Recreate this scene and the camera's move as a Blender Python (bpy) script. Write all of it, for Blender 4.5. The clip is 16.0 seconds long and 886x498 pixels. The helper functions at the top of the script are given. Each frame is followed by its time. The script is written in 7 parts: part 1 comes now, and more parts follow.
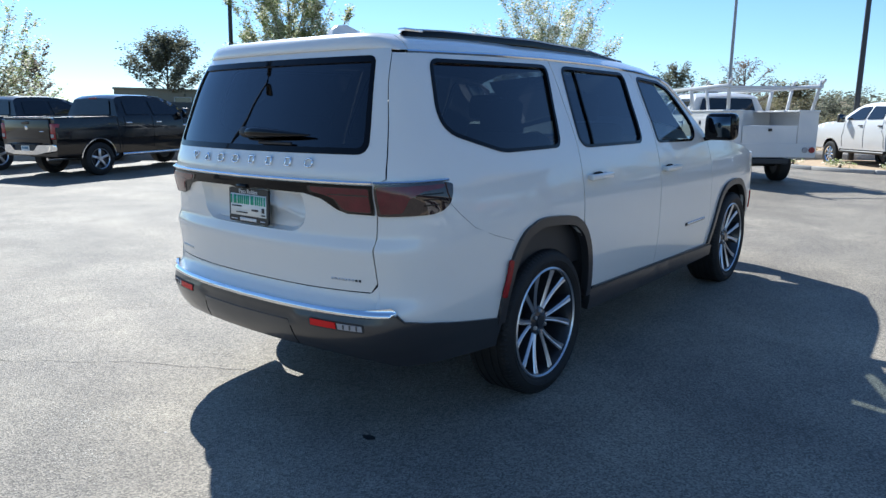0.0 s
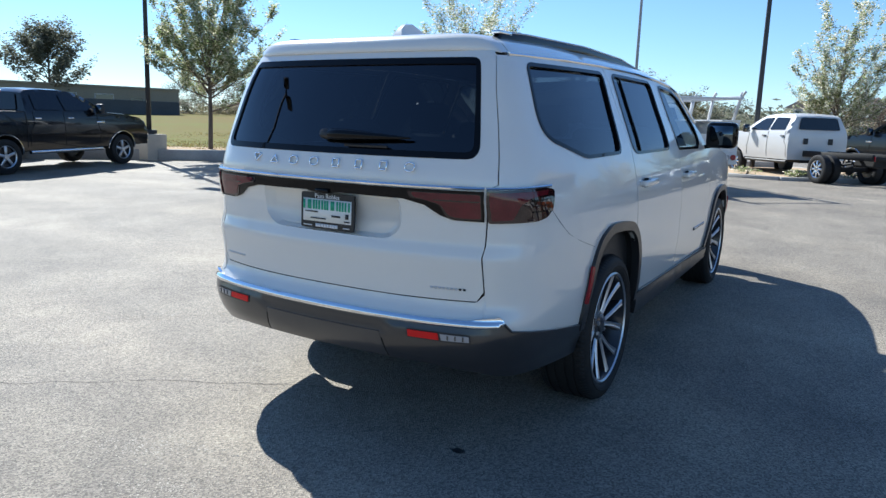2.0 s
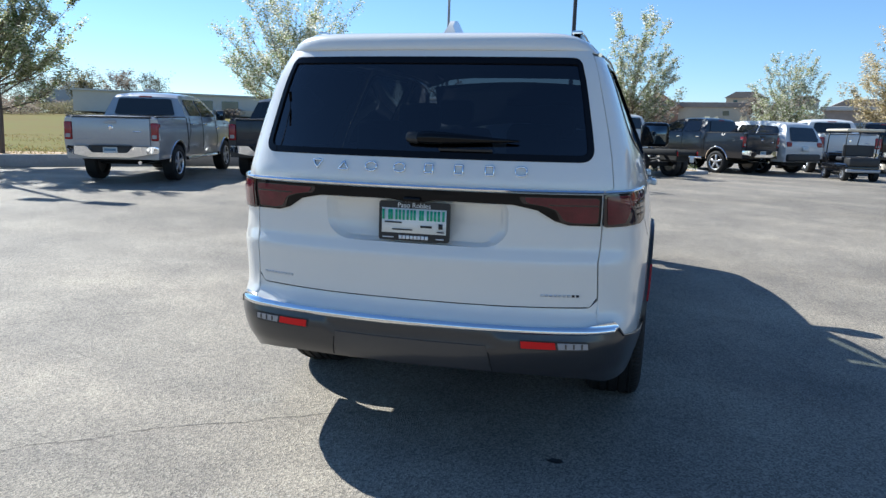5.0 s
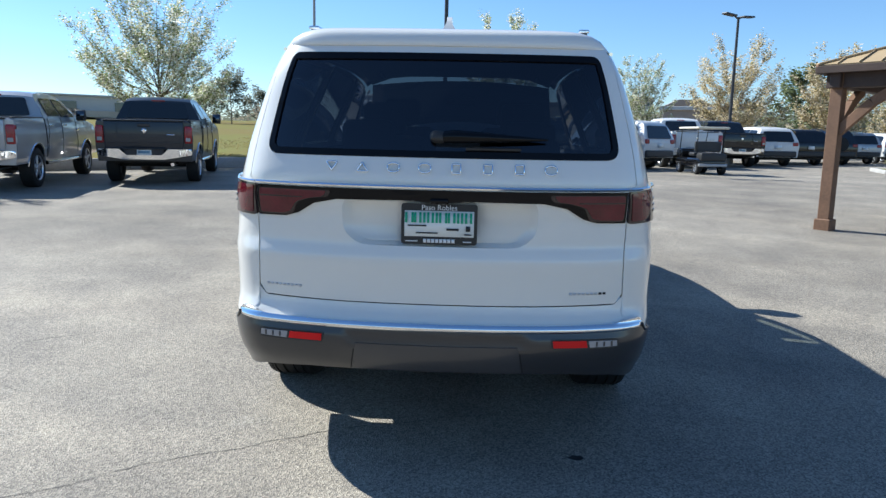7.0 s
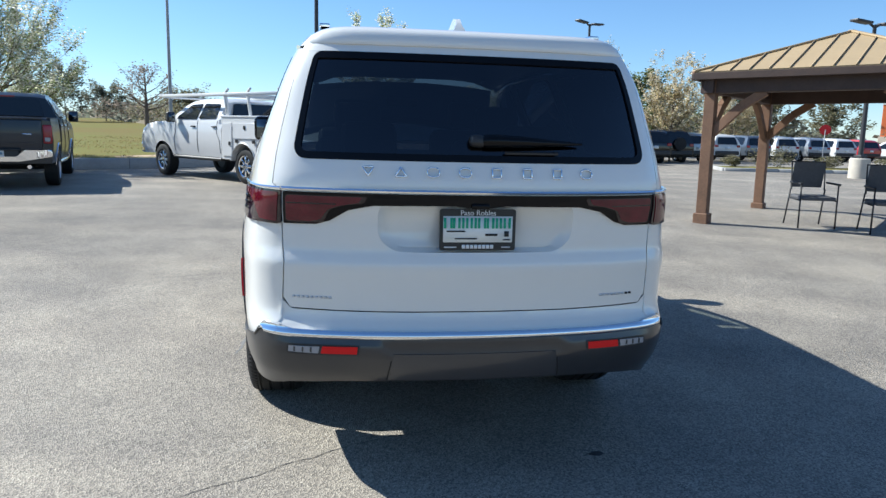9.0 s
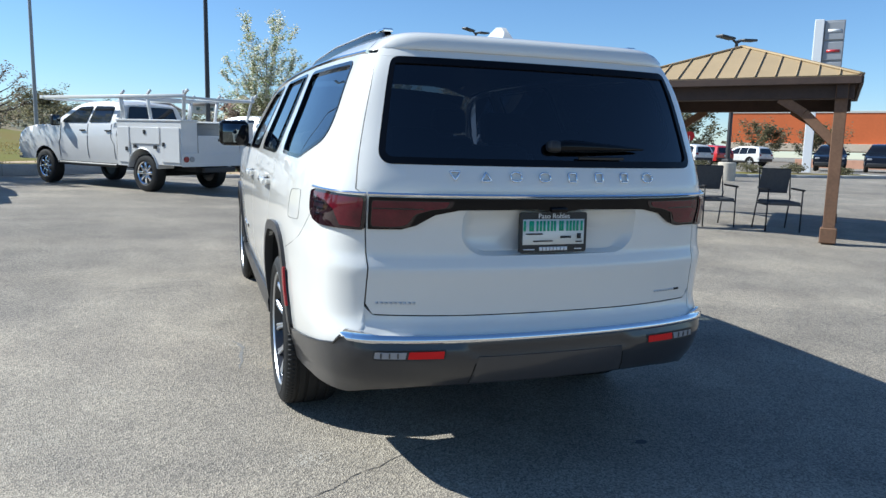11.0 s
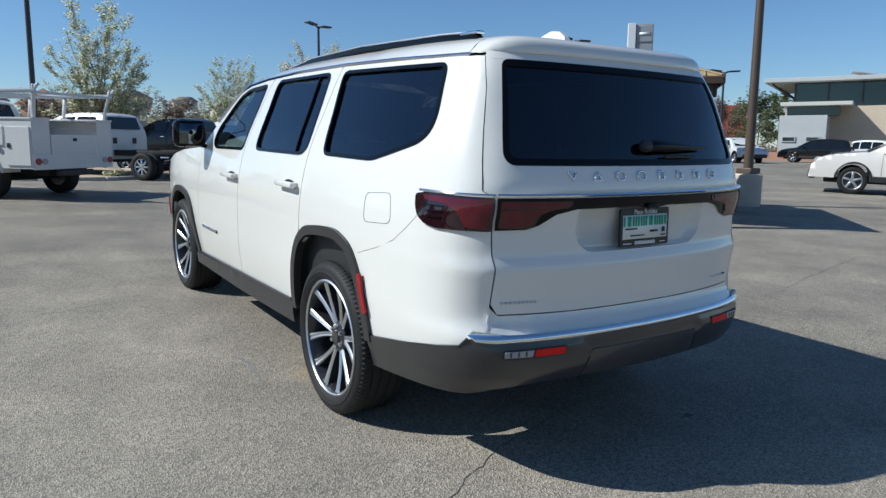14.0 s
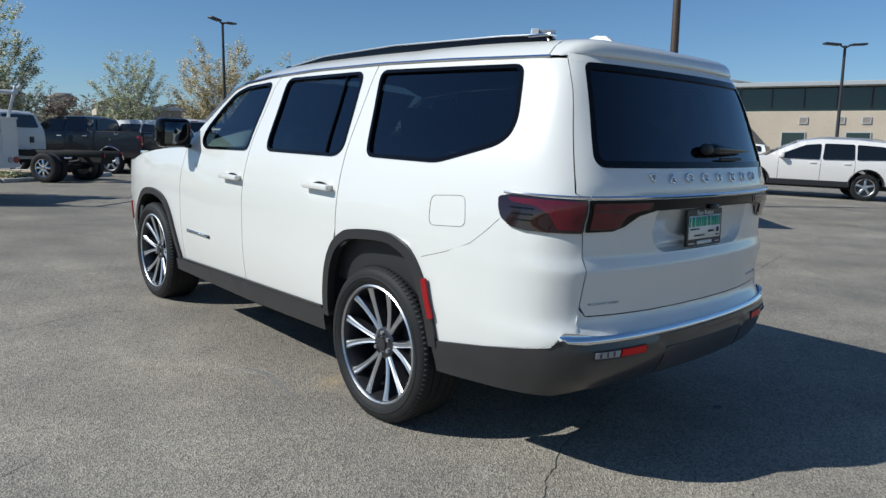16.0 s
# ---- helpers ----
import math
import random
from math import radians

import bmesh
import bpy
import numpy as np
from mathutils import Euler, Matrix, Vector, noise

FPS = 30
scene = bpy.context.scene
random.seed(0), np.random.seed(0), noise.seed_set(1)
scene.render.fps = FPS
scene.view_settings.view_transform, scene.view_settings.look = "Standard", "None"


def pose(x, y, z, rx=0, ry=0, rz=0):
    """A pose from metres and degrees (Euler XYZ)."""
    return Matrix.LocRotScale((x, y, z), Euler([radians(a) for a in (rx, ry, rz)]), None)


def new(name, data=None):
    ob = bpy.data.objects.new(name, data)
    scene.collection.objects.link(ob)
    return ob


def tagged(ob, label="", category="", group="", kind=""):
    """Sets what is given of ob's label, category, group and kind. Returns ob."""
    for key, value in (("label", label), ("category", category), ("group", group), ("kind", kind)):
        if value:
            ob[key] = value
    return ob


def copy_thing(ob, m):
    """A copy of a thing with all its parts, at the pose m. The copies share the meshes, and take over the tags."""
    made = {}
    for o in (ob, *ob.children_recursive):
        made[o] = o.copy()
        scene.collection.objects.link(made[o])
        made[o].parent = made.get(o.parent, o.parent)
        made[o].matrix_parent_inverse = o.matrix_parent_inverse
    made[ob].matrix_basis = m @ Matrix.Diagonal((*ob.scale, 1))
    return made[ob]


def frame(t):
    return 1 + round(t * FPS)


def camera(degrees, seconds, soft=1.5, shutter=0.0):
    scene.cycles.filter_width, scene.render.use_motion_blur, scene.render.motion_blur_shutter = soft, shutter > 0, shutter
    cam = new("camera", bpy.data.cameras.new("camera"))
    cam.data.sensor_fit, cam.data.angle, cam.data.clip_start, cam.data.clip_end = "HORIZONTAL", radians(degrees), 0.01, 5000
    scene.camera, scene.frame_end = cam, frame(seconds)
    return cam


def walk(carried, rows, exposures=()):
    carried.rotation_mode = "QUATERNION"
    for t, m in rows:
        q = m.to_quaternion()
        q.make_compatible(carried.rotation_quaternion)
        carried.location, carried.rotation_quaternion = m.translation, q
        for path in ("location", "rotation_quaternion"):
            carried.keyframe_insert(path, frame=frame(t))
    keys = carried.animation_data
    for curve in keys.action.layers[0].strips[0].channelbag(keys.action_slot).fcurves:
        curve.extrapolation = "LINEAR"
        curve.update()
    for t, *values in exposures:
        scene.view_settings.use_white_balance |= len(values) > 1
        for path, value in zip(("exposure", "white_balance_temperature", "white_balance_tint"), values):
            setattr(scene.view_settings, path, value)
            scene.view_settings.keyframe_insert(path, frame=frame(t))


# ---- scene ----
cam = camera(64.7, 16.0, soft=1.42)
# the lot slopes up by SLOPE degrees along y where the white SUV stands
METRES, EYE, TURN, SLOPE = 6.454, 1.5555, 38.5, 2.1
ROWS = [
    (0.0, 0.0, 0.0, 0.0, -0.07, -11.7, 0.33),
    (0.5, -0.0425, -0.0031, 0.0002, -2.52, -11.7, -0.09),
    (1.0, -0.0735, -0.0004, -0.0013, -4.29, -11.56, -0.27),
    (1.5, -0.1055, 0.0118, -0.0011, -5.86, -11.35, -0.23),
    (2.0, -0.1364, 0.0226, -0.0001, -8.23, -11.44, -0.96),
    (2.5, -0.1789, 0.0279, 0.0003, -10.95, -11.33, -1.02),
    (3.0, -0.2089, 0.0363, -0.002, -13.3, -11.44, -0.77),
    (3.5, -0.2379, 0.0557, -0.0035, -15.72, -11.27, -0.48),
    (4.0, -0.2678, 0.069, -0.0022, -18.59, -11.35, -0.66),
    (6.5, -0.3885, 0.156, -0.0028, -33.94, -10.89, -1.33),
    (7.0, -0.4042, 0.171, -0.0049, -36.42, -11.01, -1.14),
    (7.5, -0.4174, 0.1941, -0.0054, -39.01, -10.85, -0.89),
    (8.0, -0.4316, 0.2153, -0.0051, -41.83, -11.17, -1.27),
    (8.5, -0.4562, 0.2363, -0.0046, -45.23, -11.27, -1.82),
    (9.0, -0.4823, 0.2538, -0.0048, -48.21, -10.8, -1.63),
    (11.5, -0.5757, 0.379, -0.0091, -60.43, -10.11, -1.9),
    (12.0, -0.586, 0.4081, -0.0088, -62.65, -10.25, -1.61),
    (12.5, -0.6046, 0.4378, -0.0083, -65.47, -10.37, -1.67),
    (13.0, -0.6281, 0.4627, -0.0091, -68.15, -10.01, -1.66),
    (13.5, -0.6364, 0.487, -0.011, -70.24, -9.94, -1.68),
    (14.0, -0.642, 0.5116, -0.0097, -72.28, -10.02, -1.71),
    (14.5, -0.6491, 0.5362, -0.0097, -74.22, -10.2, -2.18),
    (15.0, -0.665, 0.5657, -0.0102, -76.54, -10.07, -2.2),
    (15.5, -0.6683, 0.5932, -0.0124, -78.63, -9.91, -2.11),
    (16.0, -0.6636, 0.6277, -0.0135, -80.59, -9.64, -2.24),
]
LOT = pose(0, 0, 0, SLOPE, 0, 0)
EXPOSURES = [(0.0, 0.95, 5520, 7), (2.0, 0.92, 5580, 7), (4.0, 0.89, 5600, 7), (7.0, 0.93, 5560, 6), (9.0, 0.92, 5560, 6), (12.5, 0.50, 5560, 5), (16.0, 0.06, 5580, 5)]
walk(cam, [(t, LOT @ pose(0, 0, EYE, 0, 0, TURN) @ pose(METRES * x, METRES * y, METRES * z, 90 + pitch, roll, yaw)) for t, x, y, z, yaw, pitch, roll in ROWS],
     exposures=EXPOSURES)

# ---- light ----
SUN_TO = Vector((-0.80, 0.42, 0.0)).normalized()
SUN_UP = radians(40.6)
sun = new("sun", bpy.data.lights.new("sun", "SUN"))
sun.data.energy, sun.data.angle, sun.data.color = 4.9, radians(0.53), (1.0, 0.915, 0.785)
sun_dir = Vector((SUN_TO.x * math.cos(SUN_UP), SUN_TO.y * math.cos(SUN_UP), math.sin(SUN_UP)))
sun.matrix_world = Matrix.Translation((0, 0, 30)) @ sun_dir.to_track_quat("Z", "Y").to_matrix().to_4x4()
world = bpy.data.worlds.new("world")
scene.world = world
world.use_nodes = True
wn = world.node_tree.nodes
sky = wn.new("ShaderNodeTexSky")
sky.sky_type, sky.sun_disc = "NISHITA", False
sky.sun_elevation, sky.sun_rotation = SUN_UP, math.atan2(SUN_TO.x, SUN_TO.y)
sky.air_density, sky.dust_density, sky.ozone_density = 1.0, 0.03, 5.0
wn["Background"].inputs["Strength"].default_value = 0.078
world.node_tree.links.new(sky.outputs[0], wn["Background"].inputs["Color"])

# ---- materials ----


def mat(name, color, rough=0.5, metal=0.0, vary=0.0, scale=8.0, bump=0.0, bump_scale=60.0, coat=0.0, rand=0.0, spec=0.5, tint=None, detail=6.0, island=False, trans=0.0):
    """A principled material with colour variation at two scales and fine relief, in object metres."""
    m = bpy.data.materials.new(name)
    m.use_nodes = True
    nt = m.node_tree
    b = nt.nodes["Principled BSDF"]
    b.inputs["Base Color"].default_value = (*color, 1)
    b.inputs["Roughness"].default_value = rough
    b.inputs["Metallic"].default_value = metal
    b.inputs["Specular IOR Level"].default_value = spec
    b.inputs["Coat Weight"].default_value = coat
    b.inputs["Coat Roughness"].default_value = 0.03
    geo = nt.nodes.new("ShaderNodeNewGeometry")
    tc = nt.nodes.new("ShaderNodeTexCoord")
    last = None
    if vary or tint:
        n1 = nt.nodes.new("ShaderNodeTexNoise")
        n1.inputs["Scale"].default_value, n1.inputs["Detail"].default_value = scale, detail
        n2 = nt.nodes.new("ShaderNodeTexNoise")
        n2.inputs["Scale"].default_value, n2.inputs["Detail"].default_value = scale * 9, 4
        nt.links.new(tc.outputs["Object"], n1.inputs["Vector"])
        nt.links.new(tc.outputs["Object"], n2.inputs["Vector"])
        mx = nt.nodes.new("ShaderNodeMix")
        mx.data_type = "FLOAT"
        mx.inputs[0].default_value = 0.4
        nt.links.new(n1.outputs["Fac"], mx.inputs[2])
        nt.links.new(n2.outputs["Fac"], mx.inputs[3])
        ramp = nt.nodes.new("ShaderNodeValToRGB")
        other = tint or color
        lo = [max(0, c * (1 - vary)) for c in color]
        hi = [min(1, c * (1 + vary)) for c in other]
        ramp.color_ramp.elements[0].position, ramp.color_ramp.elements[0].color = 0.3, (*lo, 1)
        ramp.color_ramp.elements[1].position, ramp.color_ramp.elements[1].color = 0.7, (*hi, 1)
        nt.links.new(mx.outputs[0], ramp.inputs[0])
        last = ramp.outputs[0]
        nt.links.new(last, b.inputs["Base Color"])
    if rand:
        src = nt.nodes.new("ShaderNodeObjectInfo").outputs["Random"] if not island else geo.outputs["Random Per Island"]
        hsv = nt.nodes.new("ShaderNodeHueSaturation")
        mr = nt.nodes.new("ShaderNodeMapRange")
        mr.inputs["To Min"].default_value, mr.inputs["To Max"].default_value = 1 - rand, 1 + rand
        nt.links.new(src, mr.inputs["Value"])
        nt.links.new(mr.outputs[0], hsv.inputs["Value"])
        if last:
            nt.links.new(last, hsv.inputs["Color"])
        else:
            hsv.inputs["Color"].default_value = (*color, 1)
        nt.links.new(hsv.outputs[0], b.inputs["Base Color"])
    if bump:
        n3 = nt.nodes.new("ShaderNodeTexNoise")
        n3.inputs["Scale"].default_value, n3.inputs["Detail"].default_value = bump_scale, 5
        nt.links.new(tc.outputs["Object"], n3.inputs["Vector"])
        bp = nt.nodes.new("ShaderNodeBump")
        bp.inputs["Strength"].default_value, bp.inputs["Distance"].default_value = bump, 0.01
        nt.links.new(n3.outputs["Fac"], bp.inputs["Height"])
        nt.links.new(bp.outputs[0], b.inputs["Normal"])
    if trans:
        b.inputs["Transmission Weight"].default_value = trans
    return m


def glass_mat(name, tint, rough=0.0, ior=1.5):
    """A thin tinted pane: mirror gloss by Fresnel over a coloured see-through."""
    m = bpy.data.materials.new(name)
    m.use_nodes = True
    nt = m.node_tree
    nt.nodes.remove(nt.nodes["Principled BSDF"])
    tr, gl, mx, fr = (nt.nodes.new("ShaderNode" + k) for k in ("BsdfTransparent", "BsdfGlossy", "MixShader", "Fresnel"))
    tr.inputs[0].default_value = (*tint, 1)
    gl.inputs["Roughness"].default_value = rough
    gl.inputs["Color"].default_value = (0.9, 0.93, 1, 1)
    fr.inputs[0].default_value = ior
    nt.links.new(fr.outputs[0], mx.inputs[0])
    nt.links.new(tr.outputs[0], mx.inputs[1])
    nt.links.new(gl.outputs[0], mx.inputs[2])
    nt.links.new(mx.outputs[0], nt.nodes["Material Output"].inputs[0])
    return m


def asphalt_mat():
    """Aged asphalt: pale and dark aggregate, broad worn patches, a coarse grain."""
    m = mat("asphalt", (0.2, 0.19, 0.18), 0.64, spec=0.11)
    nt = m.node_tree
    b = nt.nodes["Principled BSDF"]
    tc = nt.nodes.new("ShaderNodeTexCoord")

    def noise_at(scale, detail=5.0, rough=0.6):
        n = nt.nodes.new("ShaderNodeTexNoise")
        n.inputs["Scale"].default_value, n.inputs["Detail"].default_value, n.inputs["Roughness"].default_value = scale, detail, rough
        nt.links.new(tc.outputs["Object"], n.inputs["Vector"])
        return n.outputs["Fac"]

    def ramp_of(fac, lo, hi, c0, c1):
        r = nt.nodes.new("ShaderNodeValToRGB")
        r.color_ramp.elements[0].position, r.color_ramp.elements[0].color = lo, (*c0, 1)
        r.color_ramp.elements[1].position, r.color_ramp.elements[1].color = hi, (*c1, 1)
        nt.links.new(fac, r.inputs[0])
        return r.outputs[0]

    def mix(kind, fac, a, c):
        x = nt.nodes.new("ShaderNodeMix")
        x.data_type, x.blend_type = "RGBA", kind
        x.inputs[0].default_value = fac
        nt.links.new(a, x.inputs[6])
        nt.links.new(c, x.inputs[7])
        return x.outputs[2]

    broad = ramp_of(noise_at(0.16, 6, 0.62), 0.32, 0.7, (0.208, 0.189, 0.162), (0.332, 0.302, 0.258))
    worn = ramp_of(noise_at(1.3, 6, 0.7), 0.35, 0.72, (0.82, 0.82, 0.83), (1.18, 1.17, 1.13))
    vor = nt.nodes.new("ShaderNodeTexVoronoi")
    vor.inputs["Scale"].default_value = 130
    nt.links.new(tc.outputs["Object"], vor.inputs["Vector"])
    grain = ramp_of(vor.outputs["Color"], 0.13, 0.96, (0.52, 0.52, 0.53), (1.54, 1.51, 1.45))
    fine = ramp_of(noise_at(420, 3, 0.6), 0.3, 0.7, (0.8, 0.8, 0.8), (1.2, 1.2, 1.2))
    arcs = nt.nodes.new("ShaderNodeTexWave")
    arcs.wave_type, arcs.rings_direction = "RINGS", "Z"
    arcs.inputs["Scale"].default_value, arcs.inputs["Distortion"].default_value, arcs.inputs["Detail"].default_value, arcs.inputs["Detail Scale"].default_value = 0.16, 5.0, 3.0, 0.6
    shifted = nt.nodes.new("ShaderNodeMapping")
    shifted.inputs["Location"].default_value = (9.0, 14.0, 0.0)
    nt.links.new(tc.outputs["Object"], shifted.inputs["Vector"])
    nt.links.new(shifted.outputs[0], arcs.inputs["Vector"])
    c = mix("MULTIPLY", 1.0, broad, worn)
    c = mix("MULTIPLY", 1.0, c, ramp_of(arcs.outputs["Fac"], 0.55, 1.0, (0.97, 0.97, 0.97), (1.10, 1.09, 1.07)))
    c = mix("MULTIPLY", 0.95, c, grain)
    c = mix("MULTIPLY", 1.0, c, fine)
    nt.links.new(c, b.inputs["Base Color"])
    bp = nt.nodes.new("ShaderNodeBump")
    bp.inputs["Strength"].default_value, bp.inputs["Distance"].default_value = 0.8, 0.0055
    nt.links.new(vor.outputs["Distance"], bp.inputs["Height"])
    nt.links.new(bp.outputs[0], b.inputs["Normal"])
    return m


ASPHALT = asphalt_mat()
CRACK = mat("crack_filler", (0.065, 0.06, 0.055), 0.9, vary=0.3, scale=20)
SEAM = mat("worn_seam", (0.2, 0.195, 0.185), 0.9, vary=0.25, scale=14)
PAINT = mat("white_paint", (0.725, 0.708, 0.66), 0.28, coat=1.0, vary=0.012, scale=1.5)
PAINT2 = mat("fleet_white_paint", (0.62, 0.615, 0.60), 0.35, coat=0.6, vary=0.03, scale=2)
CLAD = mat("dark_grey_cladding", (0.028, 0.027, 0.028), 0.32, bump=0.05, bump_scale=300, vary=0.08, scale=5)
SKID = mat("satin_grey_panel", (0.042, 0.041, 0.043), 0.33, coat=0.4, vary=0.06, scale=4)
GLOSS = mat("gloss_black_trim", (0.004, 0.004, 0.005), 0.06, spec=0.22)
CHROME = mat("chrome", (0.82, 0.83, 0.85), 0.08, metal=1.0, vary=0.03, scale=10)
ALLOY = mat("machined_alloy", (0.62, 0.63, 0.65), 0.36, metal=1.0, vary=0.05, scale=12)
POCKET = mat("dark_wheel_paint", (0.02, 0.02, 0.023), 0.3, coat=0.5)
RUBBER = mat("tyre_rubber", (0.015, 0.015, 0.015), 0.66, spec=0.3, vary=0.35, scale=9, bump=0.1, bump_scale=150)
PLASTIC = mat("black_plastic", (0.02, 0.02, 0.021), 0.5, vary=0.1, scale=6)
UNDER = mat("dark_underbody", (0.012, 0.012, 0.012), 0.8, vary=0.3, scale=6)
GAP = mat("panel_gap", (0.01, 0.01, 0.01), 0.9)
PRIVACY = glass_mat("privacy_glass", (0.058, 0.07, 0.082), ior=1.66)
CLEAR = glass_mat("front_glass", (0.42, 0.50, 0.48), ior=1.7)
DARKGLASS = mat("dark_car_glass", (0.008, 0.010, 0.013), 0.04, spec=0.6)
LENS = mat("red_lamp_lens", (0.095, 0.006, 0.013), 0.08, spec=0.3, coat=0.5, vary=0.3, scale=14)
SMOKE = mat("smoked_lamp_lens", (0.017, 0.005, 0.007), 0.04, spec=0.5, coat=0.5, vary=0.2, scale=12)
BUMPER = mat("satin_bumper_plastic", (0.025, 0.0245, 0.026), 0.3, spec=0.5, coat=0.55, vary=0.08, scale=5, bump=0.015, bump_scale=300)
MARKER = mat("dark_red_marker", (0.27, 0.008, 0.012), 0.25, spec=0.3, bump=0.1, bump_scale=300)
REFLECT = mat("red_reflector", (0.68, 0.012, 0.012), 0.35, spec=0.2, bump=0.15, bump_scale=400)
WHITELENS = mat("clear_lamp_lens", (0.30, 0.30, 0.31), 0.12, coat=1.0, bump=0.3, bump_scale=120)
MIRROR = mat("mirror_glass", (0.13, 0.15, 0.16), 0.01, metal=1.0)
LEATHER = mat("dark_seat_leather", (0.03, 0.03, 0.032), 0.5, vary=0.15, scale=7, bump=0.1)
PLATEWHITE = mat("plate_white", (0.75, 0.77, 0.75), 0.4, vary=0.02)
GREEN = mat("plate_green", (0.03, 0.36, 0.20), 0.4)
BLACK = mat("black_print", (0.012, 0.012, 0.013), 0.4)
WHITEPRINT = mat("white_print", (0.75, 0.75, 0.75), 0.4)
CONCRETE = mat("concrete", (0.50, 0.45, 0.37), 0.85, vary=0.14, scale=3, bump=0.3, bump_scale=70)
KERB = mat("kerb_concrete", (0.36, 0.35, 0.33), 0.9, vary=0.18, scale=2, bump=0.3, bump_scale=60, rand=0.06)
STEEL = mat("brown_painted_steel", (0.075, 0.05, 0.035), 0.5, vary=0.12, scale=3)
DARKSTEEL = mat("dark_painted_steel", (0.03, 0.03, 0.032), 0.5, vary=0.15, scale=3)
WOOD = mat("stained_timber", (0.155, 0.083, 0.045), 0.7, vary=0.28, scale=3, bump=0.25, bump_scale=50, rand=0.08)
# dark brown eave timber, with the shade under the roof in its colour
SHADEDWOOD = mat("shaded_brown_timber", (0.048, 0.028, 0.020), 0.65, vary=0.3, scale=4, bump=0.25, bump_scale=50)
ROOFTAN = mat("tan_metal_roof", (0.36, 0.265, 0.145), 0.6, vary=0.08, scale=2, rand=0.05)
BARK = mat("bark", (0.13, 0.10, 0.075), 0.9, vary=0.35, scale=6, bump=0.6, bump_scale=30)

# ---- mesh helpers ----
from mathutils.geometry import delaunay_2d_cdt


def part(name, bm, material, parent=None, label="", smooth=True, m=None):
    """Links a bmesh as one mesh object under a thing or a part."""
    me = bpy.data.meshes.new(name)
    bm.to_mesh(me)
    bm.free()
    if smooth:
        me.polygons.foreach_set("use_smooth", [True] * len(me.polygons))
    me.materials.append(material)
    ob = new(name, me)
    if parent is not None:
        ob.parent = parent
    if m is not None:
        ob.matrix_local = m
    if label:
        ob["label"] = label
    return ob


def thing(name, m, label, category, group="", kind=""):
    """An Empty at a thing's base."""
    ob = new(name)
    ob.empty_display_size = 0.2
    ob.matrix_world = m
    return tagged(ob, label, category, group, kind)


def sharpen(bm, degrees=32):
    for e in bm.edges:
        if len(e.link_faces) == 2:
            e.smooth = e.calc_face_angle(0) < radians(degrees)
    return bm


def box(sx, sy, sz, at=(0, 0, 0), bevel=0.0, rot=(0, 0, 0), bm=None, segs=2):
    """A box about its centre, with rounded edges."""
    b = bmesh.new()
    bmesh.ops.create_cube(b, size=1)
    bmesh.ops.scale(b, vec=(sx, sy, sz), verts=b.verts)
    if bevel:
        bmesh.ops.bevel(b, geom=list(b.edges), offset=bevel, segments=segs, affect="EDGES", profile=0.5)
    bmesh.ops.transform(b, matrix=pose(*at, *rot), verts=b.verts)
    sharpen(b, 20)
    return join(bm, b)


def join(bm, b):
    if bm is None:
        return b
    me = bpy.data.meshes.new("tmp")
    b.to_mesh(me)
    b.free()
    bm.from_mesh(me)
    bpy.data.meshes.remove(me)
    return bm


def lathe(profile, n=32, axis="x", at=(0, 0, 0), bm=None, closed=False, degrees=32):
    """Turns a profile of (along, radius) about an axis."""
    b = bmesh.new()
    rings = []
    for a, r in profile:
        ring = []
        for i in range(n):
            c, s = math.cos(2 * math.pi * i / n), math.sin(2 * math.pi * i / n)
            p = {"x": (a, r * c, r * s), "y": (r * c, a, r * s), "z": (r * c, r * s, a)}[axis]
            ring.append(b.verts.new(p))
        rings.append(ring)
    pairs = list(zip(rings, rings[1:])) + ([(rings[-1], rings[0])] if closed else [])
    for q, w in pairs:
        for i in range(n):
            b.faces.new((q[i], q[(i + 1) % n], w[(i + 1) % n], w[i]))
    if not closed:
        if profile[0][1] > 1e-4:
            b.faces.new(rings[0][::-1])
        if profile[-1][1] > 1e-4:
            b.faces.new(rings[-1])
    bmesh.ops.remove_doubles(b, verts=b.verts, dist=1e-5)
    bmesh.ops.recalc_face_normals(b, faces=b.faces)
    bmesh.ops.translate(b, vec=at, verts=b.verts)
    sharpen(b, degrees)
    return join(bm, b)


def tube(path, radius, n=8, bm=None, cap=True):
    """A round bar along a path; radius may be one number or one for each point."""
    b = bmesh.new()
    path = [Vector(p) for p in path]
    rings = []
    for i, p in enumerate(path):
        d = (path[min(i + 1, len(path) - 1)] - path[max(i - 1, 0)]).normalized()
        u = d.cross(Vector((0, 0, 1)))
        if u.length < 0.05:
            u = d.cross(Vector((1, 0, 0)))
        u.normalize()
        w = d.cross(u)
        r = radius[i] if isinstance(radius, (list, tuple)) else radius
        rings.append([b.verts.new(p + r * (math.cos(2 * math.pi * k / n) * u + math.sin(2 * math.pi * k / n) * w)) for k in range(n)])
    for q, w in zip(rings, rings[1:]):
        for i in range(n):
            b.faces.new((q[i], q[(i + 1) % n], w[(i + 1) % n], w[i]))
    if cap:
        b.faces.new(rings[0][::-1])
        b.faces.new(rings[-1])
    bmesh.ops.recalc_face_normals(b, faces=b.faces)
    sharpen(b, 50)
    return join(bm, b)


